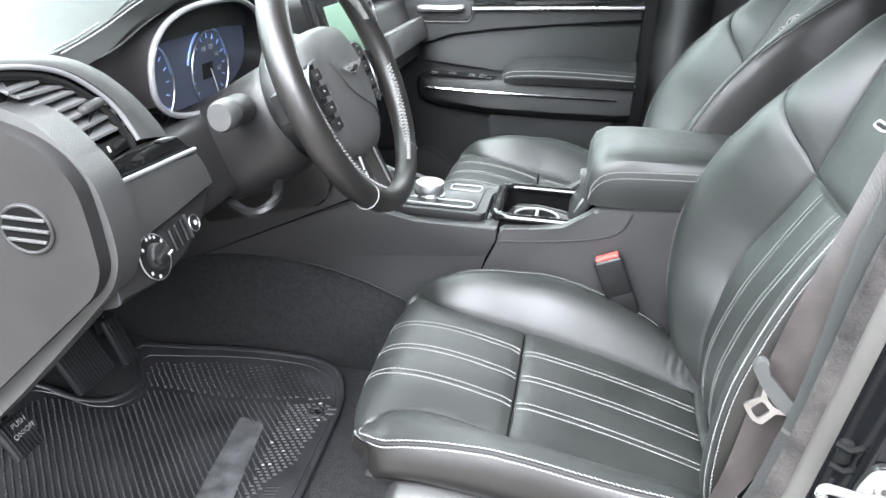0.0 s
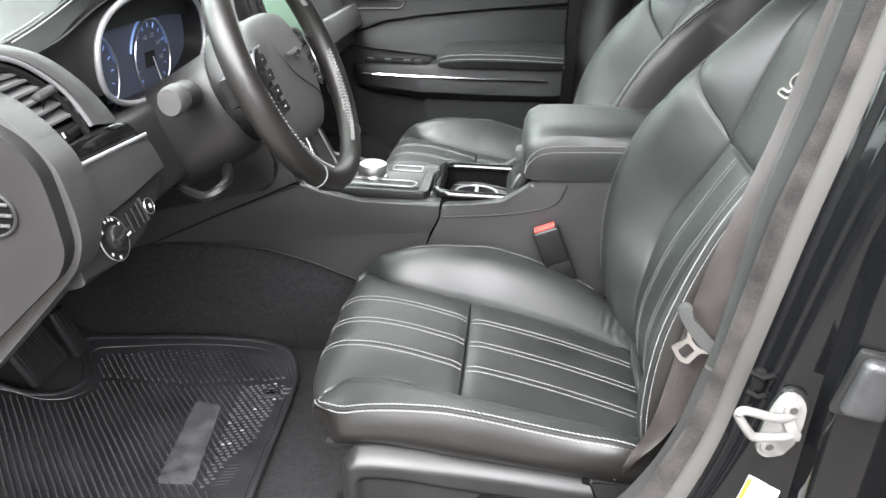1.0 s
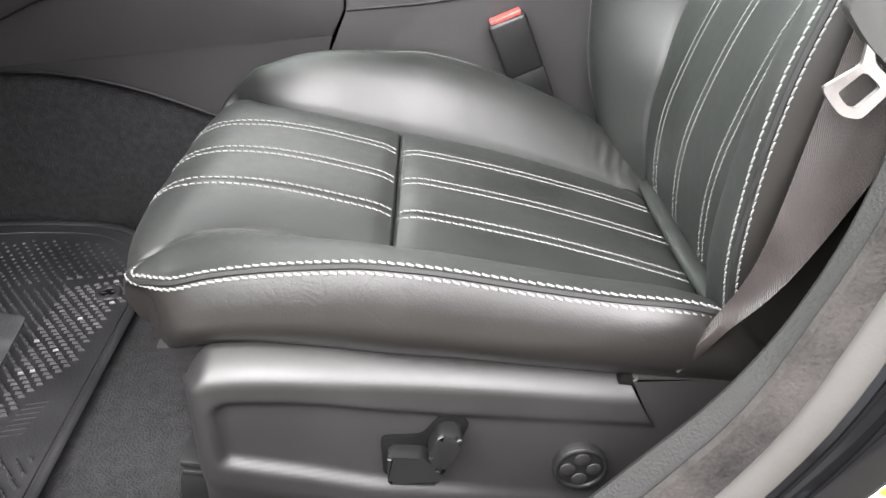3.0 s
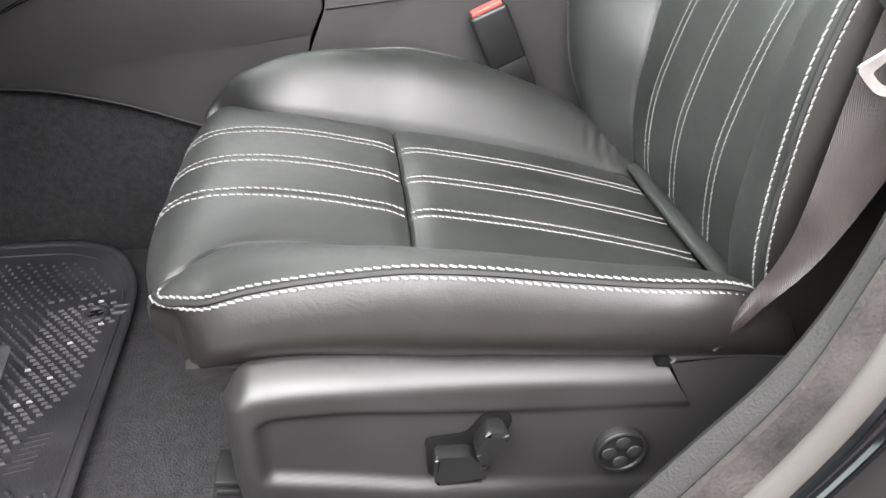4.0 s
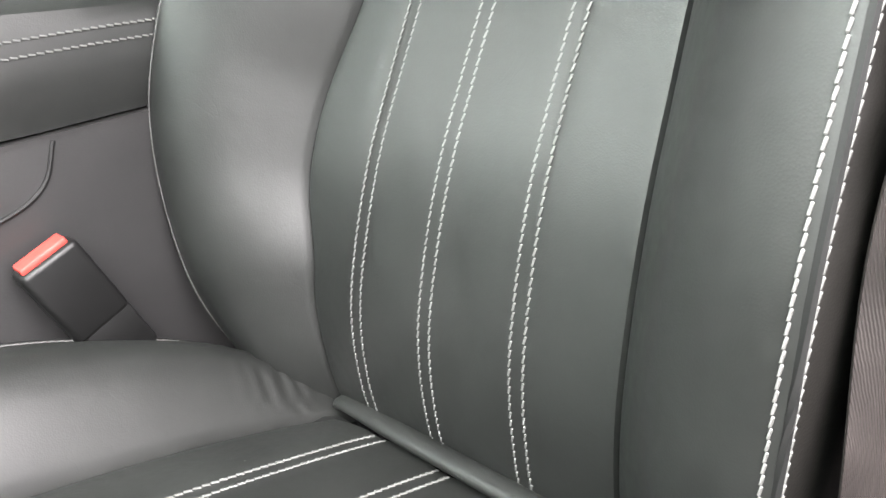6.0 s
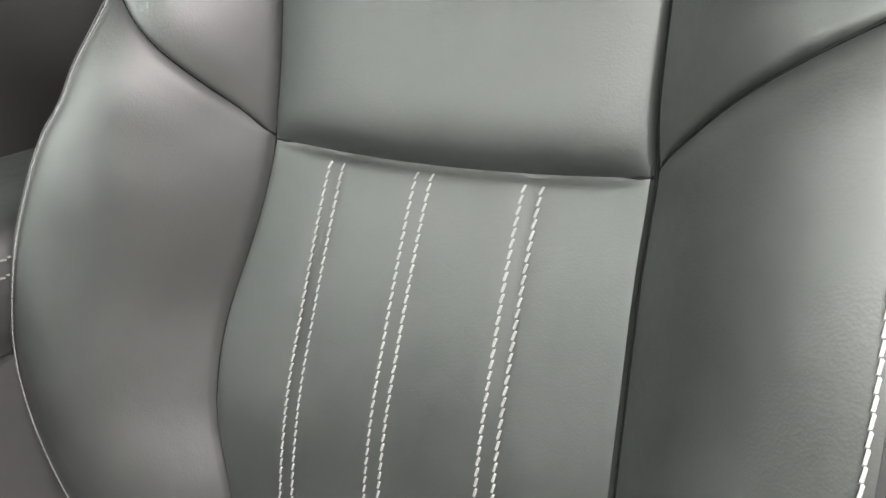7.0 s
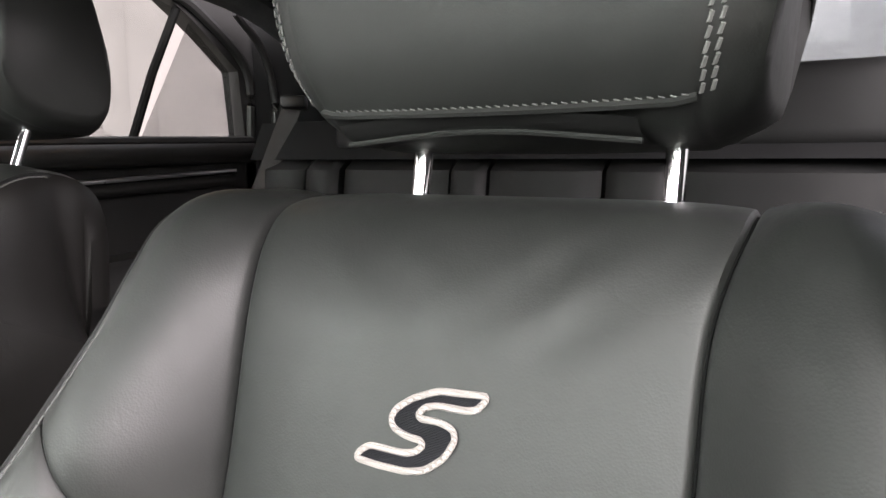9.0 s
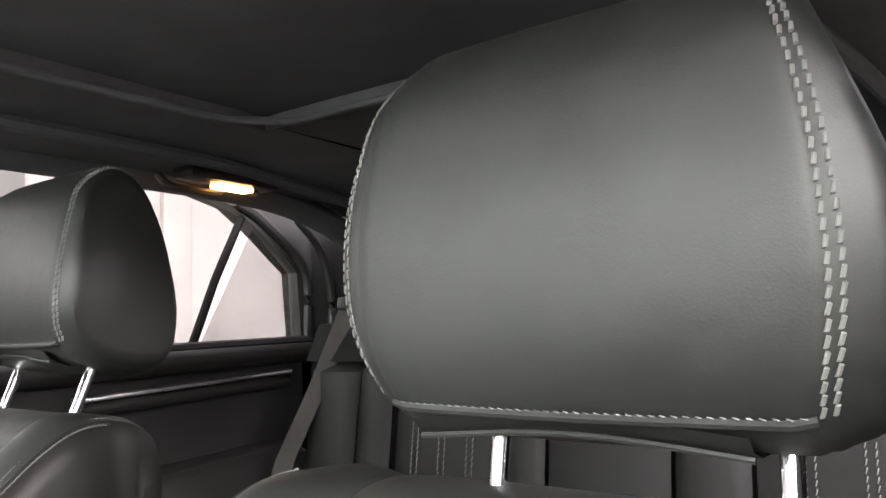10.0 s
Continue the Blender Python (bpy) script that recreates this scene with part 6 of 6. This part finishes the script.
# ---- far door ----
fd = thing("passenger_door", "black front passenger door trim with armrest and bright strip", "car door", (0, 0, 0))
part("panel", prism([(-.20, .38), (.604, .38), (.604, 1.02), (-.20, 1.02)], "y", 1.150, 1.20, .006), DOOR_TRIM, fd)
up = [(-.16, .80), (-.035, .79), (.02, .825), (.10, .848), (.20, .866), (.30, .880), (.40, .892), (.602, .908), (.602, 1.02), (-.16, 1.01)]
part("upper_trim", prism(up, "y", 1.125, 1.152, .008, 3), DOOR_TRIM, fd)
ins = [(-.03, .77), (.02, .812), (.10, .838), (.20, .857), (.40, .884), (.600, .899), (.600, .77), (.30, .75)]
part("insert", prism(ins, "y", 1.138, 1.152, .004), DOOR_TRIM, fd)
armp = []
for x, w, zt, zb in ((.005, .02, .716, .690), (.02, .045, .732, .668), (.06, .058, .736, .655), (.20, .062, .738, .642), (.40, .062, .744, .644), (.56, .060, .748, .648), (.60, .055, .750, .652)):
    armp.append([(x, 1.152, zb - .012), (x, 1.152 - w * .6, zb - .004), (x, 1.152 - w, zb + .018), (x, 1.152 - w, zt - .016), (x, 1.152 - w * .85, zt - .002), (x, 1.152, zt + .004)])
part("armrest", loft(armp), DOOR_TRIM, fd)
part("bright_strip", tube([(.034, 1.092, .7035), (.20, 1.088, .7035), (.40, 1.088, .706), (.560, 1.089, .7085)], .0052, 8, squash=.8), CHROME, fd, "bright metal strip")
sw = part("switch_plate", prism(round_outline([(.042, 1.094), (.225, 1.094), (.235, 1.135), (.045, 1.135)], .008), "z", .737, .7405, .001), GLOSS, fd)
for x in (.06, .11, .165, .195):
    part("switch", box((.020, .014, .006), (x, 1.110, .7425), bevel=.002), PLASTIC_SMOOTH, sw)
    part("edge", box((.018, .002, .001), (x, 1.1035, .746)), SATIN, sw)
padr = []
for x, w, zt, zb in ((.245, .02, .745, .728), (.255, .055, .762, .730), (.29, .075, .782, .733), (.36, .080, .793, .736), (.50, .080, .796, .740), (.60, .078, .795, .742)):
    padr.append([(x, 1.142, zb), (x, 1.142 - w * .8, zb), (x, 1.142 - w, zb + (zt - zb) * .4), (x, 1.142 - w * .96, zt - .008), (x, 1.142 - w * .7, zt), (x, 1.142, zt + .012)])
pd = part("arm_pad", loft(padr), DOOR_TRIM, fd, "padded stitched armrest")
for dz in (0, -.012):
    part("stitching", stitches(spline([(.250, 1.100, .752 + dz), (.275, 1.073, .766 + dz), (.34, 1.062, .775 + dz), (.45, 1.0605, .779 + dz), (.598, 1.062, .778 + dz)], 30), (0, -1, .3), pitch=.007, length=.006, r=.0009), THREAD, pd)
part("map_pocket", prism(round_outline([(.225, .550), (.21, .632), (.235, .640), (.565, .642), (.545, .560), (.52, .548), (.25, .535)], .02), "y", 1.128, 1.154, .008, 3), DOOR_TRIM, fd)
part("lower_pocket", prism(round_outline([(-.18, .40), (-.15, .50), (.05, .52), (.13, .47), (.58, .50), (.59, .40)], .02), "y", 1.10, 1.154, .012, 3), DOOR_TRIM, fd)
hd = part("handle_recess", prism(round_outline([(-.035, .875), (-.03, .94), (.135, .945), (.155, .915), (.145, .885)], .02), "y", 1.1215, 1.127, .002), PIPING, fd)
part("door_handle", tube(spline([(.005, 1.118, .909), (.05, 1.108, .912), (.10, 1.108, .914), (.132, 1.116, .918)], 16), [.006] + [.0085] * 14 + [.007], 10, squash=1.1), SATIN, fd, "satin silver door handle")
part("recess_rim", tube([(a, 1.121, b) for a, b in round_outline([(-.038, .872), (-.033, .944), (.138, .949), (.160, .915), (.148, .881)], .022)], .0022, 6, closed=True), PLASTIC, hd)
part("wood_strip", prism([(.155, .920), (.600, .948), (.600, .985), (.155, .945)], "y", 1.112, 1.126, .003), GLOSS, fd)
part("silver_strip", prism([(.155, .913), (.600, .941), (.600, .949), (.155, .921)], "y", 1.108, 1.126, .002), SATIN, fd, "satin silver strip")
part("latch_pin", can(.005, .012, (.60, 1.118, .745), (90, 0, 0), 12), SATIN, fd)

# ---- centre pillar beside the driver's seat ----
PIL_Z = [.40, .45, .50, .55, .60, .65, .70, .75, .80, .88, 1.0, 1.2, 1.42]
PIL_Y = curve_through(PIL_Z, [-.345, -.342, -.338, -.334, -.325, -.316, -.306, -.302, -.298, -.290, -.274, -.249, -.220])
BAND_X = curve_through(PIL_Z, [.480, .520, .562, .604, .637, .658, .672, .681, .687, .695, .720, .757, .795])
SEAL_X = curve_through(PIL_Z, [.500, .540, .580, .616, .642, .664, .680, .689, .697, .710, .742, .778, .815])
LIP_X = curve_through(PIL_Z, [.532, .572, .609, .638, .661, .680, .692, .701, .710, .724, .751, .789, .826])
JAMB_X = curve_through(PIL_Z, [.545, .584, .621, .650, .674, .691, .704, .713, .722, .737, .764, .802, .838])
STEP_X = curve_through(PIL_Z, [.757, .757, .757, .757, .757, .757, .757, .757, .757, .760, .788, .830, .866])


def along(stops, n=48, low=.40, high=1.42):
    """A strip that runs up the pillar. Stops: a guide curve, and how far rearward and outward (a number or a curve) from it."""
    rows = []
    for z in np.linspace(low, high, n):
        slope = (LIP_X(min(z + .02, 1.42)) - LIP_X(max(z - .02, .40))) / .04
        k = 1 / math.hypot(1, slope)
        rows.append([(g(z) + a * k, PIL_Y(z) - (b(z) if callable(b) else b), z - a * slope * k) for g, a, b in stops])
    return rows


inner_trim = [(BAND_X, .16, -.020), (BAND_X, .09, -.018), (BAND_X, .03, -.012), (BAND_X, .010, -.007), (BAND_X, .002, -.003), (BAND_X, 0, .001), (BAND_X, .002, .005), (SEAL_X, -.001, .011)]
solid("trim_pillar_lower", sheet(along(inner_trim, 30, .40, .7105)), PILLAR_GRAIN, "grained charcoal lower pillar trim", "trim", "structure")
solid("trim_pillar_upper", sheet(along([(g, a + .0012, b - .0012) for g, a, b in inner_trim], 40, .7135, 1.42)), PILLAR_UPPER, "finely ribbed dark green-grey upper pillar trim", "trim", "structure")
solid("trim_pillar_joint", sheet(along([(g, a + .0004, b + .0004) for g, a, b in inner_trim[3:]], 3, .7095, .7145)), GREY_TRIM, "pale edge where the pillar trims meet", "trim", "structure")
solid("trim_weatherstrip", sheet(along([(SEAL_X, .004, .008), (SEAL_X, -.001, .010), (SEAL_X, -.003, .013), (SEAL_X, -.001, .0165), (LIP_X, -.003, .019), (LIP_X, .001, .020)])), SEAL, "worn fuzzy door seal along the pillar", "trim", "structure")
solid("trim_pillar_lip", sheet(along([(LIP_X, .000, .0185), (LIP_X, .000, .021), (LIP_X, .002, .024), (JAMB_X, -.004, .028), (JAMB_X, .000, .030), (JAMB_X, .004, .031)])), GREY_TRIM, "smooth grey flange beside the seal", "trim", "structure")
FLAT_Y = -.386
ridge = lambda f: lambda z: .031 + f * (PIL_Y(z) - FLAT_Y - .031)
beyond = lambda d: lambda z: PIL_Y(z) - FLAT_Y + d
jamb = [(JAMB_X, a, ridge(f)) for a, f in ((.002, 0), (.005, .11), (.004, .23), (.004, .34), (.008, .43), (.009, .57), (.007, .71), (.007, .83), (.010, .94), (.014, 1))]
jamb += [(STEP_X, a, beyond(d)) for a, d in ((-.008, 0), (-.003, .001), (-.001, .005), (.000, .012), (.001, .022), (.004, .027), (.012, .029), (.05, .030), (.11, .032), (.17, .033))]
solid("wall_pillar_jamb", sheet(along(jamb, 60)), PAINT, "glossy black painted door jamb", "wall", "structure")
low_sill = [[(x, y, z) for y, z in ((-.325, .30), (-.330, .385), (-.345, .41), (-.375, .415), (-.40, .405), (-.42, .36), (-.47, .34), (-.485, .25), (-.47, .16))] for x in np.linspace(-.62, 2.3, 12)]
solid("sill", sheet(low_sill), PAINT, "black painted door sill", "sill", "structure")
solid("trim_sill", sheet([[(x, y, z) for y, z in ((-.300, .29), (-.305, .385), (-.322, .412), (-.352, .420), (-.372, .412))] for x in np.linspace(-.60, .56, 8)]), PLASTIC, "black sill cover", "trim", "structure")

striker = thing("door_striker", "pale zinc door striker with two bolts on the jamb", "latch", (.727, -.391, .709))
m = pose(0, 0, 0, 3, 2, 4)
plate_o = round_outline([(-.016, -.036), (.002, -.040), (.015, -.028), (.018, .000), (.016, .022), (.008, .036), (-.008, .039), (-.015, .018), (-.018, -.018)], .007)
part("backing", moved(prism([(a * 1.12 + .003, b * 1.05) for a, b in plate_o], "y", .000, .006, .001), m), PLASTIC_SMOOTH, striker)
part("plate", moved(prism(plate_o, "y", -.005, .000, .0018), m), STEEL, striker)
part("loop", moved(tube(spline([(.006, -.004, .013), (-.012, -.012, .015), (-.038, -.017, .024), (-.049, -.018, .026), (-.052, -.018, .021), (-.046, -.018, .012), (-.036, -.018, .000), (-.030, -.017, -.004), (-.012, -.013, -.007), (.004, -.008, -.009), (.014, -.003, -.010)], 44), .0043, 10), m), STEEL, striker)
part("web", moved(prism([(-.006, .010), (.006, .012), (.018, -.006), (.018, -.014), (.008, -.013)], "y", -.009, -.004, .002), m), STEEL, striker)
for x, z in ((.002, .022), (-.008, -.023)):
    bolt = part("bolt", moved(can(.0080, .004, (x, -.006, z), (90, 0, 0), 20, bevel=.001), m), STEEL, striker)
    part("socket", moved(can(.0040, .001, (x, -.0084, z), (90, 0, 0), 6), m), GREY_TRIM, bolt)
wire = thing("wiring_clip", "black clip above the striker on the jamb", "clip", (.709, -.361, .736))
part("body", box((.012, .010, .024), bevel=.004), SHADE_TRIM_BLACK, wire)
for dz in (-.012, .010):
    part("prong", tube([(-.010, -.004, dz), (0, -.008, dz - .003), (.012, -.006, dz)], .0028, 6), SHADE_TRIM_BLACK, wire)
bump = thing("door_buffer", "black rubber buffer on the jamb", "buffer", (.778, -.426, .776))
part("pad", moved(box((.040, .018, .058), bevel=.008, seg=3), pose(0, 0, 0, 0, 10, 0)), RUBBER, bump)
part("rim", moved(box((.048, .010, .068), (0, .007, 0), bevel=.005), pose(0, 0, 0, 0, 10, 0)), PLASTIC_SMOOTH, bump)

label1 = thing("tyre_label", "white and yellow printed label curving along the door jamb", "label", (0, 0, 0))
LABEL_X = curve_through([.515, .535, .557, .581, .61, .641], [.661, .674, .686, .6975, .7065, .7125])


def label_point(u, v, proud=.0):
    """A point of the label: u across from its inner edge, v down from its top corner, both in metres."""
    z = .641 - v * .90
    dx = (LABEL_X(min(z + .006, .641)) - LABEL_X(z - .006)) / .012
    k = 1 / math.hypot(1, dx)
    x, z = LABEL_X(z) + u * k, z - u * dx * k
    return (x, FLAT_Y - .0012 - proud, z)


def label_strip(name, u0, u1, v0, v1, mat, proud, slant=0.0, n=14):
    """A piece of the label between two edges; slant lowers the outer edge of its top."""
    top = [[label_point(u0 + (u1 - u0) * i / 6, v0 + slant * i / 6 + (v1 - v0 - slant * i / 6) * j / n, proud) for i in range(7)] for j in range(n + 1)]
    rows = [[(x, y + .0007, z) for x, y, z in row] for row in top]
    bm = sheet([a + b[::-1] for a, b in zip(top, rows)], close_v=True)
    return part(name, bm, mat, label1)


label_strip("paper", 0, .036, 0, .140, PAPER, 0, .012)
label_strip("yellow_band", .0002, .0048, .004, .118, YELLOW, .0005)
label_strip("yellow_band", .0312, .0358, .044, .118, YELLOW, .0005)
for k in range(15):
    label_strip("print_bar", .009, .009 + .016 - .005 * (k % 3 == 2), .022 + .0062 * k, .0229 + .0062 * k, PRINT_GREY, .0005, n=2)
part("mark", sheet([[label_point(.010 + r * math.cos(a), .129 + r * math.sin(a), .0006) for a in np.linspace(0, 2 * math.pi, 18)] for r in (.0005, .006)]), GREY_TRIM, label1)

# ---- seat belt ----
belt = thing("seat_belt", "brown-black seat belt webbing with its tongue, hanging at the pillar", "seat belt", (0, 0, 0))
path = spline([(.612, -.257, .508), (.628, -.264, .545), (.652, -.272, .60), (.672, -.276, .70), (.688, -.278, .79), (.712, -.276, .90), (.742, -.266, 1.02), (.785, -.245, 1.22)], 48)
rows = []
for i, p in enumerate(path):
    d = (path[min(i + 1, 47)] - path[max(i - 1, 0)]).normalized()
    s = Vector((.30, -.95, 0)).lerp(Vector((.72, -.70, 0)), ease((p.z - .46) / .14))
    s = (s - d * s.dot(d)).normalized()
    n = d.cross(s)
    wv = .003 * math.sin(i * .4)
    s *= .16 + .84 * ease((p.z - .505) / .24)
    rows.append([p + s * a + n * (wv * (a / .024) ** 2 + dn) for a, dn in ((-.0245, 0), (-.012, -.0006), (0, -.0010), (.012, -.0006), (.0245, 0), (.0245, .0014), (0, .0006), (-.0245, .0014))])
part("webbing", sheet(rows, close_v=True), WEBBING, belt, "woven brown-black webbing")
fold = [[(.610, -.2555, .510), (.613, -.2590, .511)], [(.602, -.2520, .500), (.622, -.2560, .500)], [(.592, -.2470, .488), (.640, -.2500, .490)], [(.590, -.2440, .476), (.646, -.2460, .478)]]
part("webbing", sheet(fold), WEBBING, belt, "folded end of the webbing in its slot")
TY = -.2840


def tilted(bm):
    """The tongue leans with the belt: its upper end lies further in."""
    for v in bm.verts:
        v.co.y += .10 * (v.co.z - .72) - .70 * (v.co.x - .672)
        v.co.x, v.co.z = .661 + (v.co.x - .667) * .90, .713 + (v.co.z - .708) * .92
    return bm


cover = [(.6515, .752), (.6580, .7645), (.6660, .7650), (.6645, .7545), (.6700, .7490), (.6790, .7430), (.6850, .7370), (.6990, .7290), (.7000, .7150), (.6900, .7160), (.6760, .7225), (.6650, .7330), (.6580, .7420)]
tong = part("tongue_cover", tilted(prism(round_outline(cover, .004), "y", TY - .0045, TY + .0045, .002, 3)), TONGUE_GREY, belt, "grey plastic tongue cover")
outer = round_outline([(.6510, .7055), (.6560, .6985), (.6620, .6925), (.6700, .6930), (.6795, .7125), (.6920, .7180), (.6910, .7205), (.6770, .7180), (.6700, .7240), (.6675, .7350), (.6650, .7345), (.6650, .7220)], .003, 3)
hole = round_outline([(.6580, .7050), (.6610, .7010), (.6640, .6985), (.6670, .6985), (.6745, .7120), (.6730, .7140), (.6720, .7150), (.6700, .7165), (.6690, .7175), (.6675, .7180), (.6660, .7180), (.6650, .7165)], .0015, 3)
ringed = bmesh.new()
sheet([[(a, yy, b) for a, b in loop_] for loop_, yy in ((outer, TY - .0016), (hole, TY - .0016), (hole, TY + .0010), (outer, TY + .0010))], ringed, close_u=True, close_v=True)
part("tongue", tilted(ringed), TONGUE_METAL, tong, "silver metal tongue")

# ---- rear seat ----
rs = thing("rear_bench", "black leather rear bench seat with white stitched rows", "car seat", (0, 0, 0))
secs = [(-.34, -.215, 0), (-.210, .110, 1), (.118, .238, 2), (.246, .472, 3), (.480, .560, 2), (.566, .832, 1), (.838, .930, 0), (.936, 1.08, 0)]
for y0, y1, kind in secs:
    rr = []
    for z in np.linspace(.50, 1.065, 16):
        row = []
        for u in np.linspace(0, 1, 9):
            b = math.sin(math.pi * min(1, max(0, u)))
            x = 1.775 + .16 * (z - .75) - .022 * b**.5 - (.014 if kind == 0 else 0)
            if z > 1.04:
                x += .05 * (z - 1.04) / .025
            if kind == 1 and .955 < z < .985:
                x += .012
            row.append((x, y0 + (y1 - y0) * u, z))
        rr.append(row)
    sec = part("back_section", sheet(rr), SHADED_LEATHER, rs)
    if kind == 1:
        for c in (.25, .5, .75):
            for d in (-.007, .007):
                y = y0 + (y1 - y0) * c + d
                part("stitching", stitches([(1.775 + .16 * (z - .75) - .0235, y, z) for z in np.linspace(.60, .945, 12)], (-1, 0, .1), pitch=.012, length=.010, r=.0010), THREAD, sec, "white contrast stitching")
part("cushion", box((.50, 1.42, .18), (1.56, .37, .47), (0, -5, 0), .05, 3), SHADED_LEATHER, rs)
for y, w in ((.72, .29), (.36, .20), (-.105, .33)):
    hr = part("headrest", moved(box((.10, w, .15 if w > .25 else .11), bevel=.035, seg=4), pose(1.865, y, 1.125 if w > .25 else 1.105, 0, 10, 0)), SHADED_LEATHER, rs)
belt2 = thing("rear_seat_belt", "black rear seat belt webbing at the pillar", "seat belt", (0, 0, 0))
part("webbing", sheet([[(1.83, 1.02, 1.17), (1.86, .985, 1.17)], [(1.77, 1.06, 1.0), (1.79, 1.02, 1.0)], [(1.70, 1.10, .84), (1.72, 1.06, .84)], [(1.66, 1.12, .70), (1.68, 1.08, .70)]]), WEBBING, belt2)
part("guide", box((.04, .06, .03), (1.85, 1.0, 1.18), (0, 10, 30), .008), PLASTIC, belt2)
